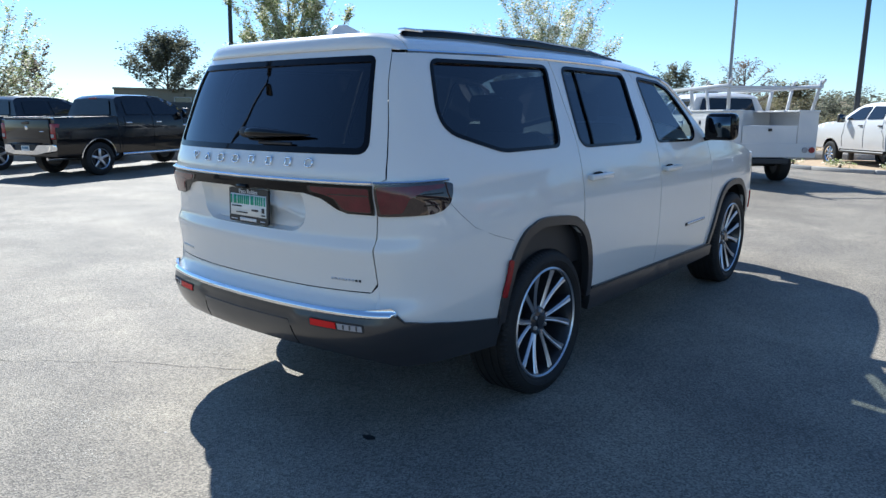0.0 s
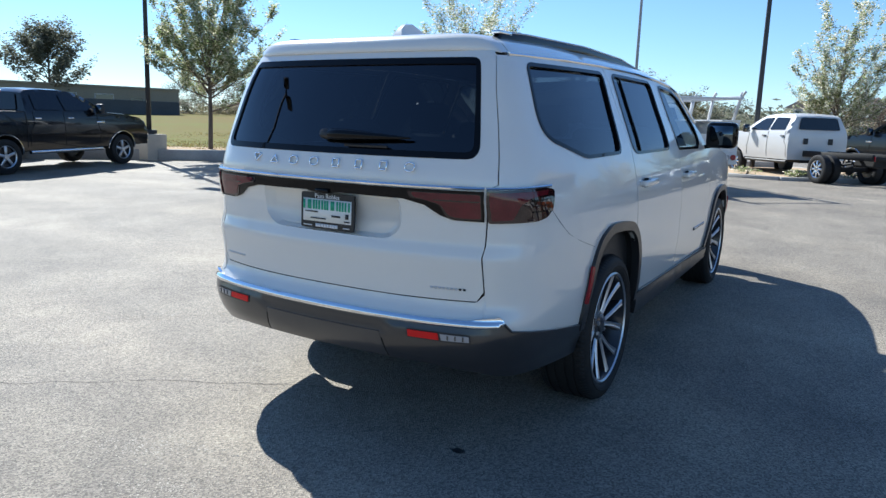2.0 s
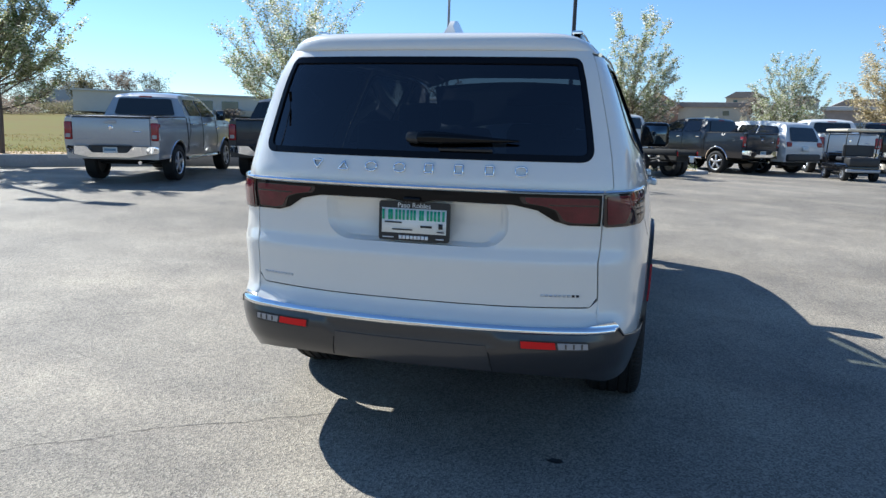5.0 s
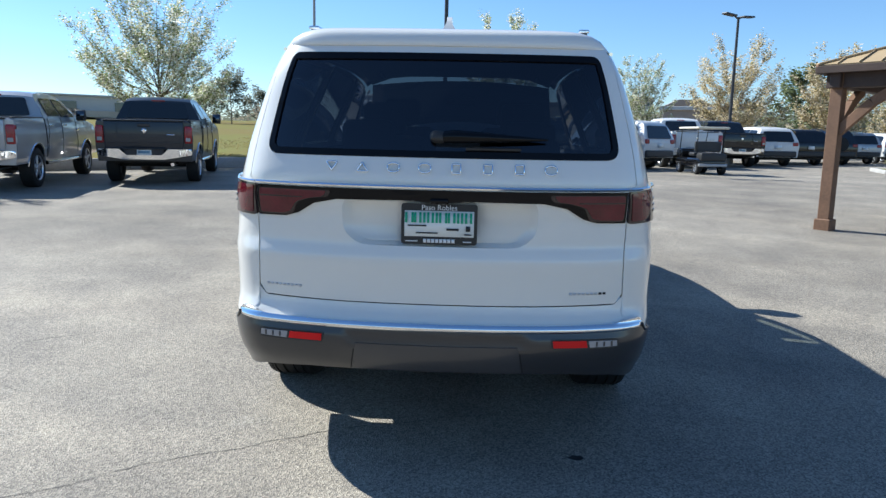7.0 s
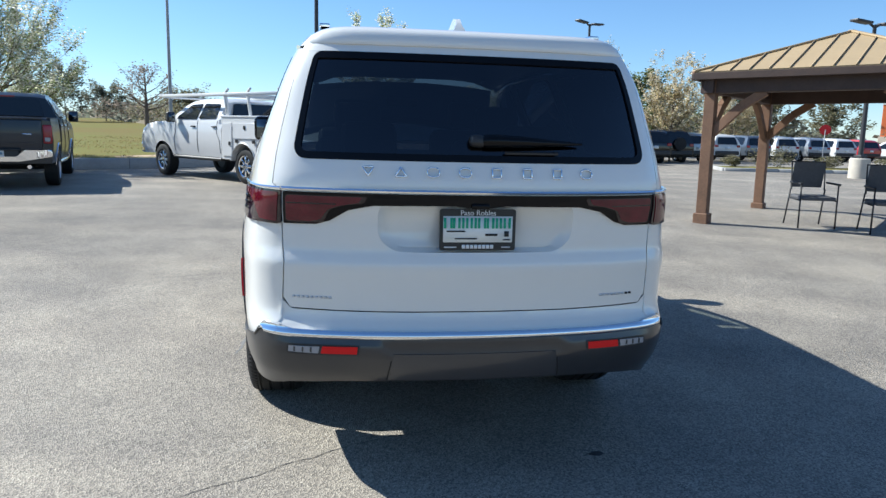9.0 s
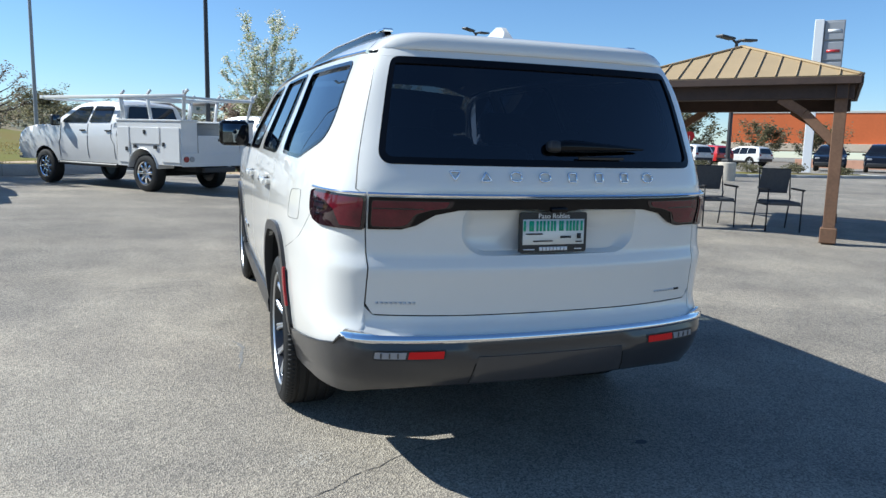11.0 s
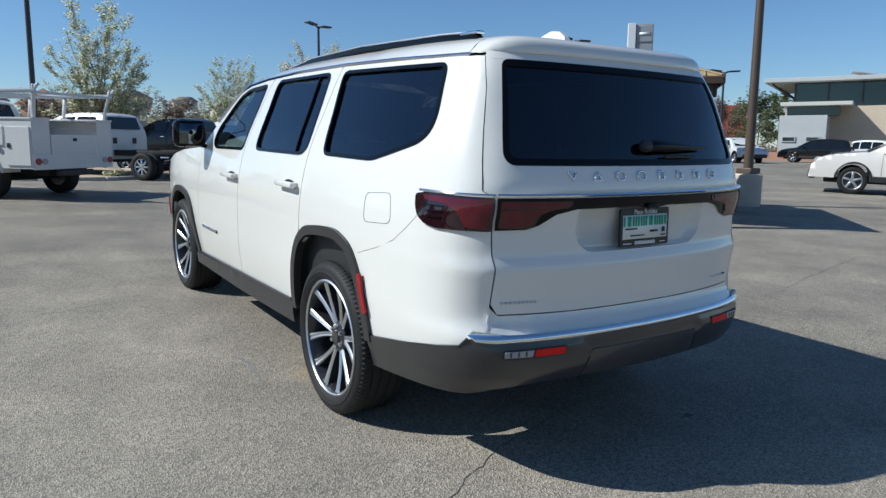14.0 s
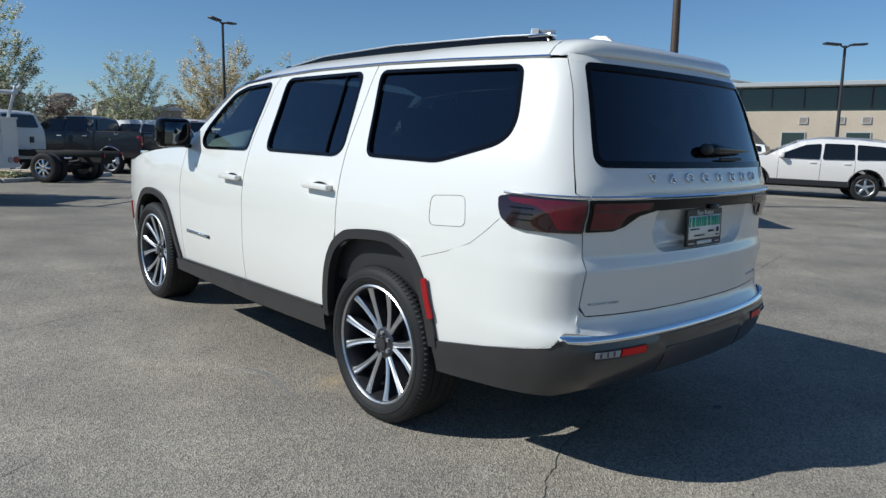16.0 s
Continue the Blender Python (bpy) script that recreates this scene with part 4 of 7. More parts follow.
    def bulge(s, z):
        """How far the bumper stands out: a sloping upper band, a ledge, rounded corners, and a groove over the middle panel."""
        s = abs(s)
        d = 0.008 + 0.017 * ease(0.648, 0.602, z) * (1 - 0.7 * ease(0.66, 1.0, s)) - 0.010 * ease(0.50, 0.40, z)
        d -= 0.018 * ease(0.606, 0.600, z) * ease(0.584, 0.590, z) * ease(0.40, 0.33, s)
        return d
    bum = part("rear_bumper", sheet(whole, [], lambda s, z: body(s, z, bulge(s, z)), step=0.022, depth=0.06, centre=MID, edge=0.03), BUMPER, SUV, "dark grey plastic rear bumper")
    # bright band over the bumper, its ends turned up round the corners
    hem = [(0.0, 0.641), (0.5, 0.641), (tip - 0.12, 0.643), (tip - 0.03, 0.650), (tip, 0.672), (tip - 0.02, 0.690), (tip - 0.07, 0.687), (tip - 0.16, 0.675), (0.5, 0.672), (0.0, 0.672)]
    band = [(s, z) for s, z in hem[1:-1]] + [(-s, z) for s, z in hem[1:-1][::-1]]
    part("bumper_bright_strip", sheet(band, [], lambda s, z: body(s, min(z, 0.664), 0.007 + 0.011 * math.sin(math.pi * min(max((z - 0.637) / 0.038, 0), 1))) + Vector((0, 0, z - min(z, 0.664))), step=0.008, depth=0.014, centre=MID, edge=0.02), CHROME, bum)
    for sg in (-1, 1):
        path = [body(sg * s, z, 0.012) for s, z in ((tip, 0.660), (tip + 0.035, 0.625), (s_of_y(0.29, 0.6), 0.604), (s_of_y(0.5, 0.565), 0.565), (s_of_y(0.76, 0.52), 0.523))]
        part("bumper_bright_strip", tube(path, [0.006, 0.005, 0.004, 0.003, 0.0025], 8), BUMPER, bum)
        part("bumper_joint", tube([body(sg * s_of_x(x, z), z, bulge(s_of_x(x, z), z) + 0.0005) for x, z in ((0.338, 0.592), (0.343, 0.55), (0.352, 0.50), (0.358, 0.462))], 0.0028, 6), GAP, bum)
        f0 = on_tail(rounded(fog, 0.01))
        fg = part("fog_lamp", sheet([(sg * s, z) for s, z in f0], [], lambda s, z: body(s, z, bulge(s, z) + 0.0025), depth=0.01, centre=MID, edge=0.02), PLASTIC, bum)
        red = on_tail([(0.475, 0.614), (0.612, 0.613), (0.617, 0.584), (0.478, 0.584)])
        part("reflector", sheet([(sg * s, z) for s, z in red], [], lambda s, z: body(s, z, bulge(s, z) + 0.0055), depth=0.004, centre=MID, edge=0.03), REFLECT, fg, "bright red reflector")
        clr = on_tail([(0.622, 0.612), (0.741, 0.610), (0.743, 0.585), (0.627, 0.584)])
        part("reversing_lamp", sheet([(sg * s, z) for s, z in clr], [], lambda s, z: body(s, z, bulge(s, z) + 0.0055), depth=0.004, centre=MID, edge=0.03), WHITELENS, fg, "clear reversing lamp")
        for k in range(3):
            x = 0.652 + 0.032 * k
            part("lamp_rib", sheet([(sg * u, z) for u, z in on_tail([(x, 0.608), (x + 0.006, 0.608), (x + 0.006, 0.588), (x, 0.588)])], [], lambda s, z: body(s, z, bulge(s, z) + 0.0080), depth=0.003, centre=MID, edge=0.03), SKID, fg)
    pan = on_tail([(-0.333, 0.583), (0.333, 0.583), (0.352, 0.462), (-0.352, 0.462)])
    part("skid_panel", sheet(pan, [], lambda s, z: body(s, z, bulge(s, z) + 0.002), step=0.04, depth=0.006, centre=MID), SKID, bum, "satin grey centre panel")
    # bonnet, windscreen, nose
    HOOD = curve([3.6, 4.1, 4.6, 5.0, 5.25], [1.255, 1.255, 1.19, 1.12, 1.06])

    def hood_pt(u, y):
        e = HOOD(y) - 0.012
        w = min(WIDE(e), 0.93) * (1 - 0.12 * ease(4.6, 5.35, y))
        return Vector((u * w, y, e + 0.05 * (1 - abs(u) ** 3)))
    part("bonnet", sheet([(-1, 3.62), (1, 3.62), (1, 4.9), (0.75, 5.2), (-0.75, 5.2), (-1, 4.9)], [], hood_pt, step=0.12, centre=MID), PAINT, SUV)
    s0 = s_of_y(4.9, 0.8)
    nose = [(s0, 0.42), (ARC[-1] - 0.001, 0.38), (ARC[-1] - 0.001, 1.1), (s0 + 0.3, 1.1), (s0, 1.10)]
    for sg in (-1, 1):
        part("front_fascia", sheet(nose, [], lambda s, z: body(sg * s, z), step=0.1, centre=MID), PAINT, SUV)

    def screen_pt(u, v):
        a, b = Vector((0.80, 3.66, 1.27)), Vector((0.70, 3.06, 1.735))
        p = a.lerp(b, v)
        return Vector((u * p.x * (1.02), p.y + 0.14 * (1 - u * u), p.z + 0.05 * (1 - u * u) * v))
    part("windscreen", sheet([(-1, 0), (1, 0), (1, 1), (-1, 1)], [], screen_pt, step=0.2, depth=0, centre=MID, edge=0.1), CLEAR, SUV)
    # shark-fin aerial
    bm = bmesh.new()
    pr = [(0.60, 0.0), (0.63, 0.045), (0.67, 0.072), (0.73, 0.078), (0.80, 0.058), (0.94, 0.014), (0.98, 0.0)]
    L, R = [bm.verts.new((-0.035 if z < 0.01 else -0.012, y, z)) for y, z in pr], [bm.verts.new((0.035 if z < 0.01 else 0.012, y, z)) for y, z in pr]
    bm.faces.new(L)
    bm.faces.new(R[::-1])
    for i in range(len(pr)):
        j = (i + 1) % len(pr)
        bm.faces.new((L[i], R[i], R[j], L[j]))
    bmesh.ops.recalc_face_normals(bm, faces=bm.faces)
    part("aerial_fin", sharpen(bm), PAINT, SUV, m=pose(0, 0.0, roof_z(0, 0.8) - 0.003))
    # floor, inner walls and underside
    part("underbody", box(1.56, 3.3, 0.2, (0, 3.25, 0.42), 0.05), UNDER, SUV)
    part("rear_frame", box(0.86, 1.1, 0.18, (0, 1.1, 0.44), 0.05), UNDER, SUV)
    part("silencer", box(1.0, 0.28, 0.2, (0, 0.45, 0.42), 0.08), UNDER, SUV)
    part("spare_wheel", lathe([(0.30, 0.36), (0.34, 0.38), (0.46, 0.38), (0.50, 0.36)], 28, "z", (0, 0.85, 0)), RUBBER, SUV)
    for ay in (AXLE_R, AXLE_F):
        part("axle", tube([(-0.8, ay, 0.39), (0.8, ay, 0.39)], 0.06, 10), UNDER, SUV)
    part("floor_pan", box(1.66, 3.5, 0.03, (0, 2.0, 0.66), 0.0), PLASTIC, SUV)
    part("headlining", sheet([(-0.93, 0.5), (0.93, 0.5), (0.93, 3.0), (-0.93, 3.0)], [], lambda u, y: roof_pt(u, y) - Vector((0, 0, 0.045)), step=0.3, depth=0, centre=MID, edge=0.2), LEATHER, SUV)
    for sg in (-1, 1):
        wall = [(0.75, 0.66), (3.6, 0.66), (3.6, 1.24), (2.5, 1.27), (1.4, 1.28), (0.85, 1.29), (0.6, 1.3)]
        part("inner_trim", sheet(on_side(wall), [], lambda s, z: body(sg * s, z, -0.06), step=0.2, depth=0, centre=MID, edge=0.15), PLASTIC, SUV)
    part("load_sill", box(1.3, 0.1, 0.55, (0, 0.22, 0.95), 0.03), PLASTIC, SUV)
    part("dashboard", box(1.6, 0.45, 0.4, (0, 3.45, 1.02), 0.1), PLASTIC, SUV)
    wheel = part("steering_wheel", lathe([(-0.014, 0.175), (0, 0.19), (0.014, 0.175), (0, 0.16)], 24, "y", closed=True), PLASTIC, SUV, m=pose(-0.4, 3.22, 1.15, -22))
    part("spoke", box(0.34, 0.02, 0.05, (0, 0, 0), 0.005), PLASTIC, wheel)
    part("rear_view_mirror", box(0.26, 0.03, 0.075, (0, 3.2, 1.62), 0.02), PLASTIC, SUV)


def seat(x, y, z):
    """A dark leather seat with a headrest."""
    st = part("seat", box(0.5, 0.5, 0.18, (0, 0.22, 0.1), 0.06, segs=3), LEATHER, SUV, "dark leather seat", m=pose(x, y, z))
    part("backrest", box(0.5, 0.16, 0.62, (0, -0.07, 0.45), 0.06, (-12, 0, 0), segs=3), LEATHER, st)
    part("headrest", box(0.27, 0.11, 0.19, (0, -0.155, 0.87), 0.045, (-10, 0, 0), segs=3), LEATHER, st)


def road_wheel(x, y, sg, rim_r=0.302, tyre_r=0.402):
    """One wheel: a ribbed low-profile tyre and a two-tone alloy with six pairs of spokes."""
    hub = part("wheel", lathe([(-0.13, 0.28), (-0.12, 0.305), (-0.05, 0.29), (0.09, 0.293), (0.108, 0.3), (0.122, 0.307), (0.128, 0.300), (0.12, 0.288), (0.06, 0.27), (-0.02, 0.262), (-0.10, 0.25), (-0.12, 0.0)], 48, "x"),
               POCKET, SUV, m=pose(x, y, HUB, 0, 0, 0) @ Matrix.Diagonal((sg, 1, 1, 1)))
    prof = [(0.112, 0.298), (0.124, 0.306), (0.126, 0.311), (0.133, 0.318), (0.139, 0.332), (0.1405, 0.340), (0.143, 0.342), (0.143, 0.346), (0.140, 0.349), (0.138, 0.364), (0.132, 0.378), (0.122, 0.389), (0.108, 0.397)]
    for a in (0.075, 0.028, -0.028, -0.075):
        prof += [(a + 0.008, 0.4015), (a + 0.005, 0.394), (a - 0.005, 0.394), (a - 0.008, 0.4015)]
    prof += [(-0.108, 0.397), (-0.122, 0.390), (-0.138, 0.372), (-0.142, 0.345), (-0.135, 0.315), (-0.115, 0.296)]
    part("tyre", lathe(prof, 64, "x", closed=True, degrees=25), RUBBER, hub)
    bm = bmesh.new()
    for k in range(96):
        for a0, a1 in ((0.092, 0.126), (-0.126, -0.092)):
            a = 2 * math.pi * k / 96
            b = box(a1 - a0, 0.014, 0.006, ((a0 + a1) / 2, 0, 0.3925), 0, (0, 24 if a0 > 0 else -24, 0))
            bmesh.ops.rotate(b, matrix=Matrix.Rotation(a, 3, "X"), verts=b.verts)
            bm = join(bm, b)
    tagged(part("tread", bm, RUBBER, hub), kind="stuff")
    part("rim_lip", lathe([(0.112, 0.288), (0.124, 0.292), (0.131, 0.298), (0.126, 0.306), (0.112, 0.303)], 64, "x", closed=True), ALLOY, hub)
    for k in range(6):
        base = 2 * math.pi * k / 6
        for d in (-1, 1):
            secs = []
            for t in (0, 0.2, 0.4, 0.6, 0.8, 0.92, 1.0):
                r = 0.075 + t * 0.218
                a = base + d * (0.13 + 0.14 * t)
                wd = 0.0125 + 0.002 * t + 0.009 * t ** 4
                xx = 0.070 + 0.044 * t - 0.004 * math.sin(t * math.pi)
                e = Vector((0, math.cos(a), math.sin(a)))
                n = Vector((0, -math.sin(a), math.cos(a)))
                secs.append([e * r + n * q + Vector((xx + h, 0, 0)) for q, h in ((-wd * 1.15, -0.055), (-wd, -0.004), (-wd * 0.62, 0.003), (0.0, -0.001), (wd * 0.62, 0.003), (wd, -0.004), (wd * 1.15, -0.055))])
            # machined face, then the dark painted flanks
            for name, material, runs in (("spoke", ALLOY, (1, 2, 3, 4)), ("spoke_flank", POCKET, (0, 5))):
                bm = bmesh.new()
                for i in runs:
                    rows = [(bm.verts.new(q[i]), bm.verts.new(q[i + 1])) for q in secs]
                    for p, q in zip(rows, rows[1:]):
                        bm.faces.new((p[0], p[1], q[1], q[0]))
                bmesh.ops.remove_doubles(bm, verts=bm.verts, dist=1e-5)
                bmesh.ops.recalc_face_normals(bm, faces=bm.faces)
                part(name, sharpen(bm, 20), material, hub)
    part("rim_barrel", lathe([(0.108, 0.287), (0.085, 0.279), (0.02, 0.269), (-0.06, 0.2605), (-0.06, 0.264), (0.02, 0.274), (0.085, 0.284), (0.108, 0.290)], 48, "x", closed=True), ALLOY, hub)
    part("hub_cap", lathe([(0.03, 0.085), (0.068, 0.082), (0.076, 0.07), (0.08, 0.036), (0.09, 0.033), (0.092, 0.0)], 24, "x"), POCKET, hub)
    for k in range(6):
        a = 2 * math.pi * (k + 0.5) / 6
        part("wheel_nut", lathe([(0.072, 0.012), (0.090, 0.011), (0.093, 0.0)], 6, "x", (0, 0.057 * math.cos(a), 0.057 * math.sin(a))), ALLOY, hub)
    part("brake_disc", lathe([(-0.03, 0.19), (0.0, 0.19), (0.001, 0.1)], 32, "x"), SKID, hub)


whole_body()
for sx in (-1, 1):
    for ay in (AXLE_R, AXLE_F):
        road_wheel(sx * 0.868, ay, sx)
    seat(sx * 0.42, 2.75, 0.66)
    seat(sx * 0.42, 1.75, 0.62)
    seat(sx * 0.40, 0.95, 0.52)

# ---- other vehicles ----
TAILRED = mat("red_tail_lamp", (0.25, 0.008, 0.014), 0.2, coat=0.25, vary=0.25, scale=12)
BLACKPAINT = mat("black_car_paint", (0.006, 0.006, 0.007), 0.15, coat=0.6, spec=0.3, vary=0.1, scale=2)
GREYPAINT = mat("dark_grey_car_paint", (0.013, 0.018, 0.026), 0.3, metal=0.0, coat=0.5, spec=0.3, vary=0.06, scale=2)
SILVERPAINT = mat("silver_car_paint", (0.34, 0.35, 0.365), 0.3, metal=0.35, coat=1.0, vary=0.05, scale=2)
PEARL = mat("pearl_white_car_paint", (0.78, 0.73, 0.68), 0.3, coat=1.0, vary=0.02, scale=2)
REDPAINT = mat("red_car_paint", (0.45, 0.02, 0.02), 0.3, coat=1.0, vary=0.05, scale=2)
BLUEGREY = mat("blue_grey_car_paint", (0.10, 0.12, 0.15), 0.3, metal=0.4, coat=1.0, vary=0.05, scale=2)
SIGNBLUE = mat("dealer_card_blue", (0.16, 0.27, 0.36), 0.5, vary=0.1)
TRUCK_W = curve([0.3, 0.55, 0.9, 1.2, 1.42, 1.6, 1.93, 2.1], [0.92, 0.96, 1.0, 0.99, 0.955, 0.87, 0.70, 0.62])
CAR_W = curve([0.2, 0.5, 0.8, 1.0, 1.15, 1.4, 1.65, 1.85], [0.90, 0.95, 0.97, 0.965, 0.94, 0.83, 0.68, 0.6])


def shell(owner, contour, base, arches, width, paint, arch_r, name="body"):
    """A car's painted body: two flanks with wheel openings, and the deck that joins them over the top."""
    bm = None
    bottom = []
    y1, y0 = contour[-1][0], contour[0][0]
    for cy in sorted(arches, reverse=True):
        bottom += [(cy + arch_r, base)] + arc_pts(cy, 0.42, arch_r, 10, 170, 10) + [(cy - arch_r, base)]
    bottom = [p for p in bottom if y0 + 0.02 < p[0] < y1 - 0.02]
    outline = contour + [(y1, base)] + bottom + [(y0, base)]
    for sg in (-1, 1):
        bm = join(bm, sheet(outline, [], lambda y, z: Vector((sg * width(z), y, z)), step=0.13, depth=0, centre=(0, 2.5, 0.8), edge=0.1))
    b = bmesh.new()
    rows = []
    for y, z in [(y0, base)] + dense(contour + [contour[-1]], 0.16)[:] + [(y1, base)]:
        w = width(z)
        rows.append([b.verts.new((w * u, y, z + 0.035 * (1 - u ** 4) * ease(0.9, 1.3, z))) for u in (-1, -0.8, -0.4, 0, 0.4, 0.8, 1)])
    for p, q in zip(rows, rows[1:]):
        for i in range(6):
            b.faces.new((p[i], p[i + 1], q[i + 1], q[i]))
    bm = join(bm, b)
    bmesh.ops.remove_doubles(bm, verts=bm.verts, dist=0.002)
    bmesh.ops.recalc_face_normals(bm, faces=bm.faces)
    return part(name, sharpen(bm, 38), paint, owner)


def side_pane(owner, poly, width, name="side_window", material=None):
    for sg in (-1, 1):
        part(name, sheet(rounded(poly, 0.05, 3), [], lambda y, z: Vector((sg * (width(z) + 0.02), y, z)), step=0.11, depth=0.012, centre=(0, 2.5, 0.9), edge=0.1), material or DARKGLASS, owner)


def end_pane(owner, pts, name="rear_window", thick=0.012, material=None):
    """A pane from four corners (x, y, z), rounded and slightly bulged."""
    a, b, c, d = [Vector(p) for p in pts]

    def f(u, v):
        p = a.lerp(b, u).lerp(d.lerp(c, u), v)
        return p
    out = Vector((0, 1 if a.y > 2 else -1, 0.2))
    part(name, sheet(rounded([(0, 0), (1, 0), (1, 1), (0, 1)], 0.08, 3), [], f, step=0.5, depth=thick, centre=tuple((a + c) / 2 - out), edge=0.25), material or DARKGLASS, owner)


def plain_wheel(owner, x, y, sg, r=0.4, w=0.27, rim=0.26, style=5, metal=None):
    """A tyre on a spoked alloy."""
    hub = part("wheel", lathe([(-w * 0.3, 0.0), (-w * 0.3, rim), (w * 0.42, rim * 0.98), (w * 0.2, rim * 0.9), (w * 0.15, 0.02), (w * 0.15, 0.0)], 20, "x"), POCKET, owner, m=pose(x, y, r) @ Matrix.Diagonal((sg, 1, 1, 1)))
    h = w / 2
    part("tyre", lathe([(h * 0.86, rim), (h, rim + 0.03), (h, r - 0.05), (h * 0.85, r - 0.008), (h * 0.5, r), (-h * 0.5, r), (-h * 0.85, r - 0.008), (-h, r - 0.05), (-h, rim + 0.03), (-h * 0.86, rim)], 28, "x", closed=True), RUBBER, hub)
    part("rim", lathe([(h * 0.8, rim * 0.93), (h * 0.95, rim), (h * 0.8, rim * 1.03)], 28, "x", closed=True), metal or ALLOY, hub)
    for k in range(style):
        a = 2 * math.pi * k / style
        b = box(0.03, rim * 0.26, rim * 0.86, (h * 0.72, 0, rim * 0.5), 0.008, segs=1)
        bmesh.ops.rotate(b, matrix=Matrix.Rotation(a, 3, "X"), verts=b.verts)
        part("spoke", b, metal or ALLOY, hub)
    part("hub_cap", lathe([(h * 0.6, 0.07), (h * 0.92, 0.06), (h * 0.95, 0.0)], 14, "x"), metal or ALLOY, hub)


def tube_bumper(owner, w, y, z, h=0.2, material=None, name="rear_bumper"):
    b = box(w, 0.22, h, (0, y, z), 0.05, segs=3)
    return part(name, b, material or CHROME, owner)


def cab_parts(ob, y0, paint, lift=0.0, back=0.0):
    """Windows, mirrors, seams and handles of a crew cab that begins at y0."""
    def up(pts):
        return [(y0 + y, z + lift) for y, z in pts]
    W = lambda z: TRUCK_W(z - lift)
    side_pane(ob, up([(0.30, 1.46), (0.33, 1.82), (1.02, 1.83), (1.06, 1.45)]), W)
    side_pane(ob, up([(1.16, 1.44), (1.13, 1.83), (1.62, 1.80), (2.08, 1.50), (2.10, 1.44)]), W, material=DARKGLASS)
    e = 0.022 + back
    end_pane(ob, [(-0.70, y0 + 0.035 - e, 1.46 + lift), (0.70, y0 + 0.035 - e, 1.46 + lift), (0.60, y0 + 0.118 - e, 1.83 + lift), (-0.60, y0 + 0.118 - e, 1.83 + lift)])
    end_pane(ob, [(-0.80, y0 + 2.36, 1.43 + lift), (0.80, y0 + 2.36, 1.43 + lift), (0.64, y0 + 1.80, 1.835 + lift), (-0.64, y0 + 1.80, 1.835 + lift)], "windscreen")
    part("brake_light", box(0.3, 0.02, 0.035, (0, y0 + 0.125, 1.872 + lift), 0.006), TAILRED, ob)
    for sg in (-1, 1):
        for ya, yb in ((1.10, 1.10), (0.22, 0.10), (2.16, 2.22)):
            pts = [(sg * (W(z) + 0.005), y0 + (ya if z > 1.0 else yb), z) for z in np.linspace(0.62 + lift, 1.42 + lift, 6)]
            part("door_joint", tube(pts, 0.005, 4), GAP, ob)
        for hy in (0.33, 1.28):
            part("door_handle", box(0.05, 0.18, 0.035, (sg * (W(1.26 + lift) + 0.012), y0 + hy, 1.26 + lift), 0.012), CHROME if paint is not PAINT2 else PLASTIC, ob)
        mr = part("wing_mirror", box(0.22, 0.12, 0.26, (0, 0, 0), 0.04, segs=3), PLASTIC, ob, m=pose(sg * 1.13, y0 + 2.12, 1.48 + lift))
        part("mirror_glass", box(0.17, 0.006, 0.2, (0, -0.062, 0), 0), MIRROR, mr)
        part("side_step", tube([(sg * 0.93, y0 + 0.1, 0.47 + lift), (sg * 0.97, y0 + 1.2, 0.47 + lift), (sg * 0.93, y0 + 2.3, 0.47 + lift)], 0.045, 8), CHROME if paint is not PAINT2 else PLASTIC, ob)


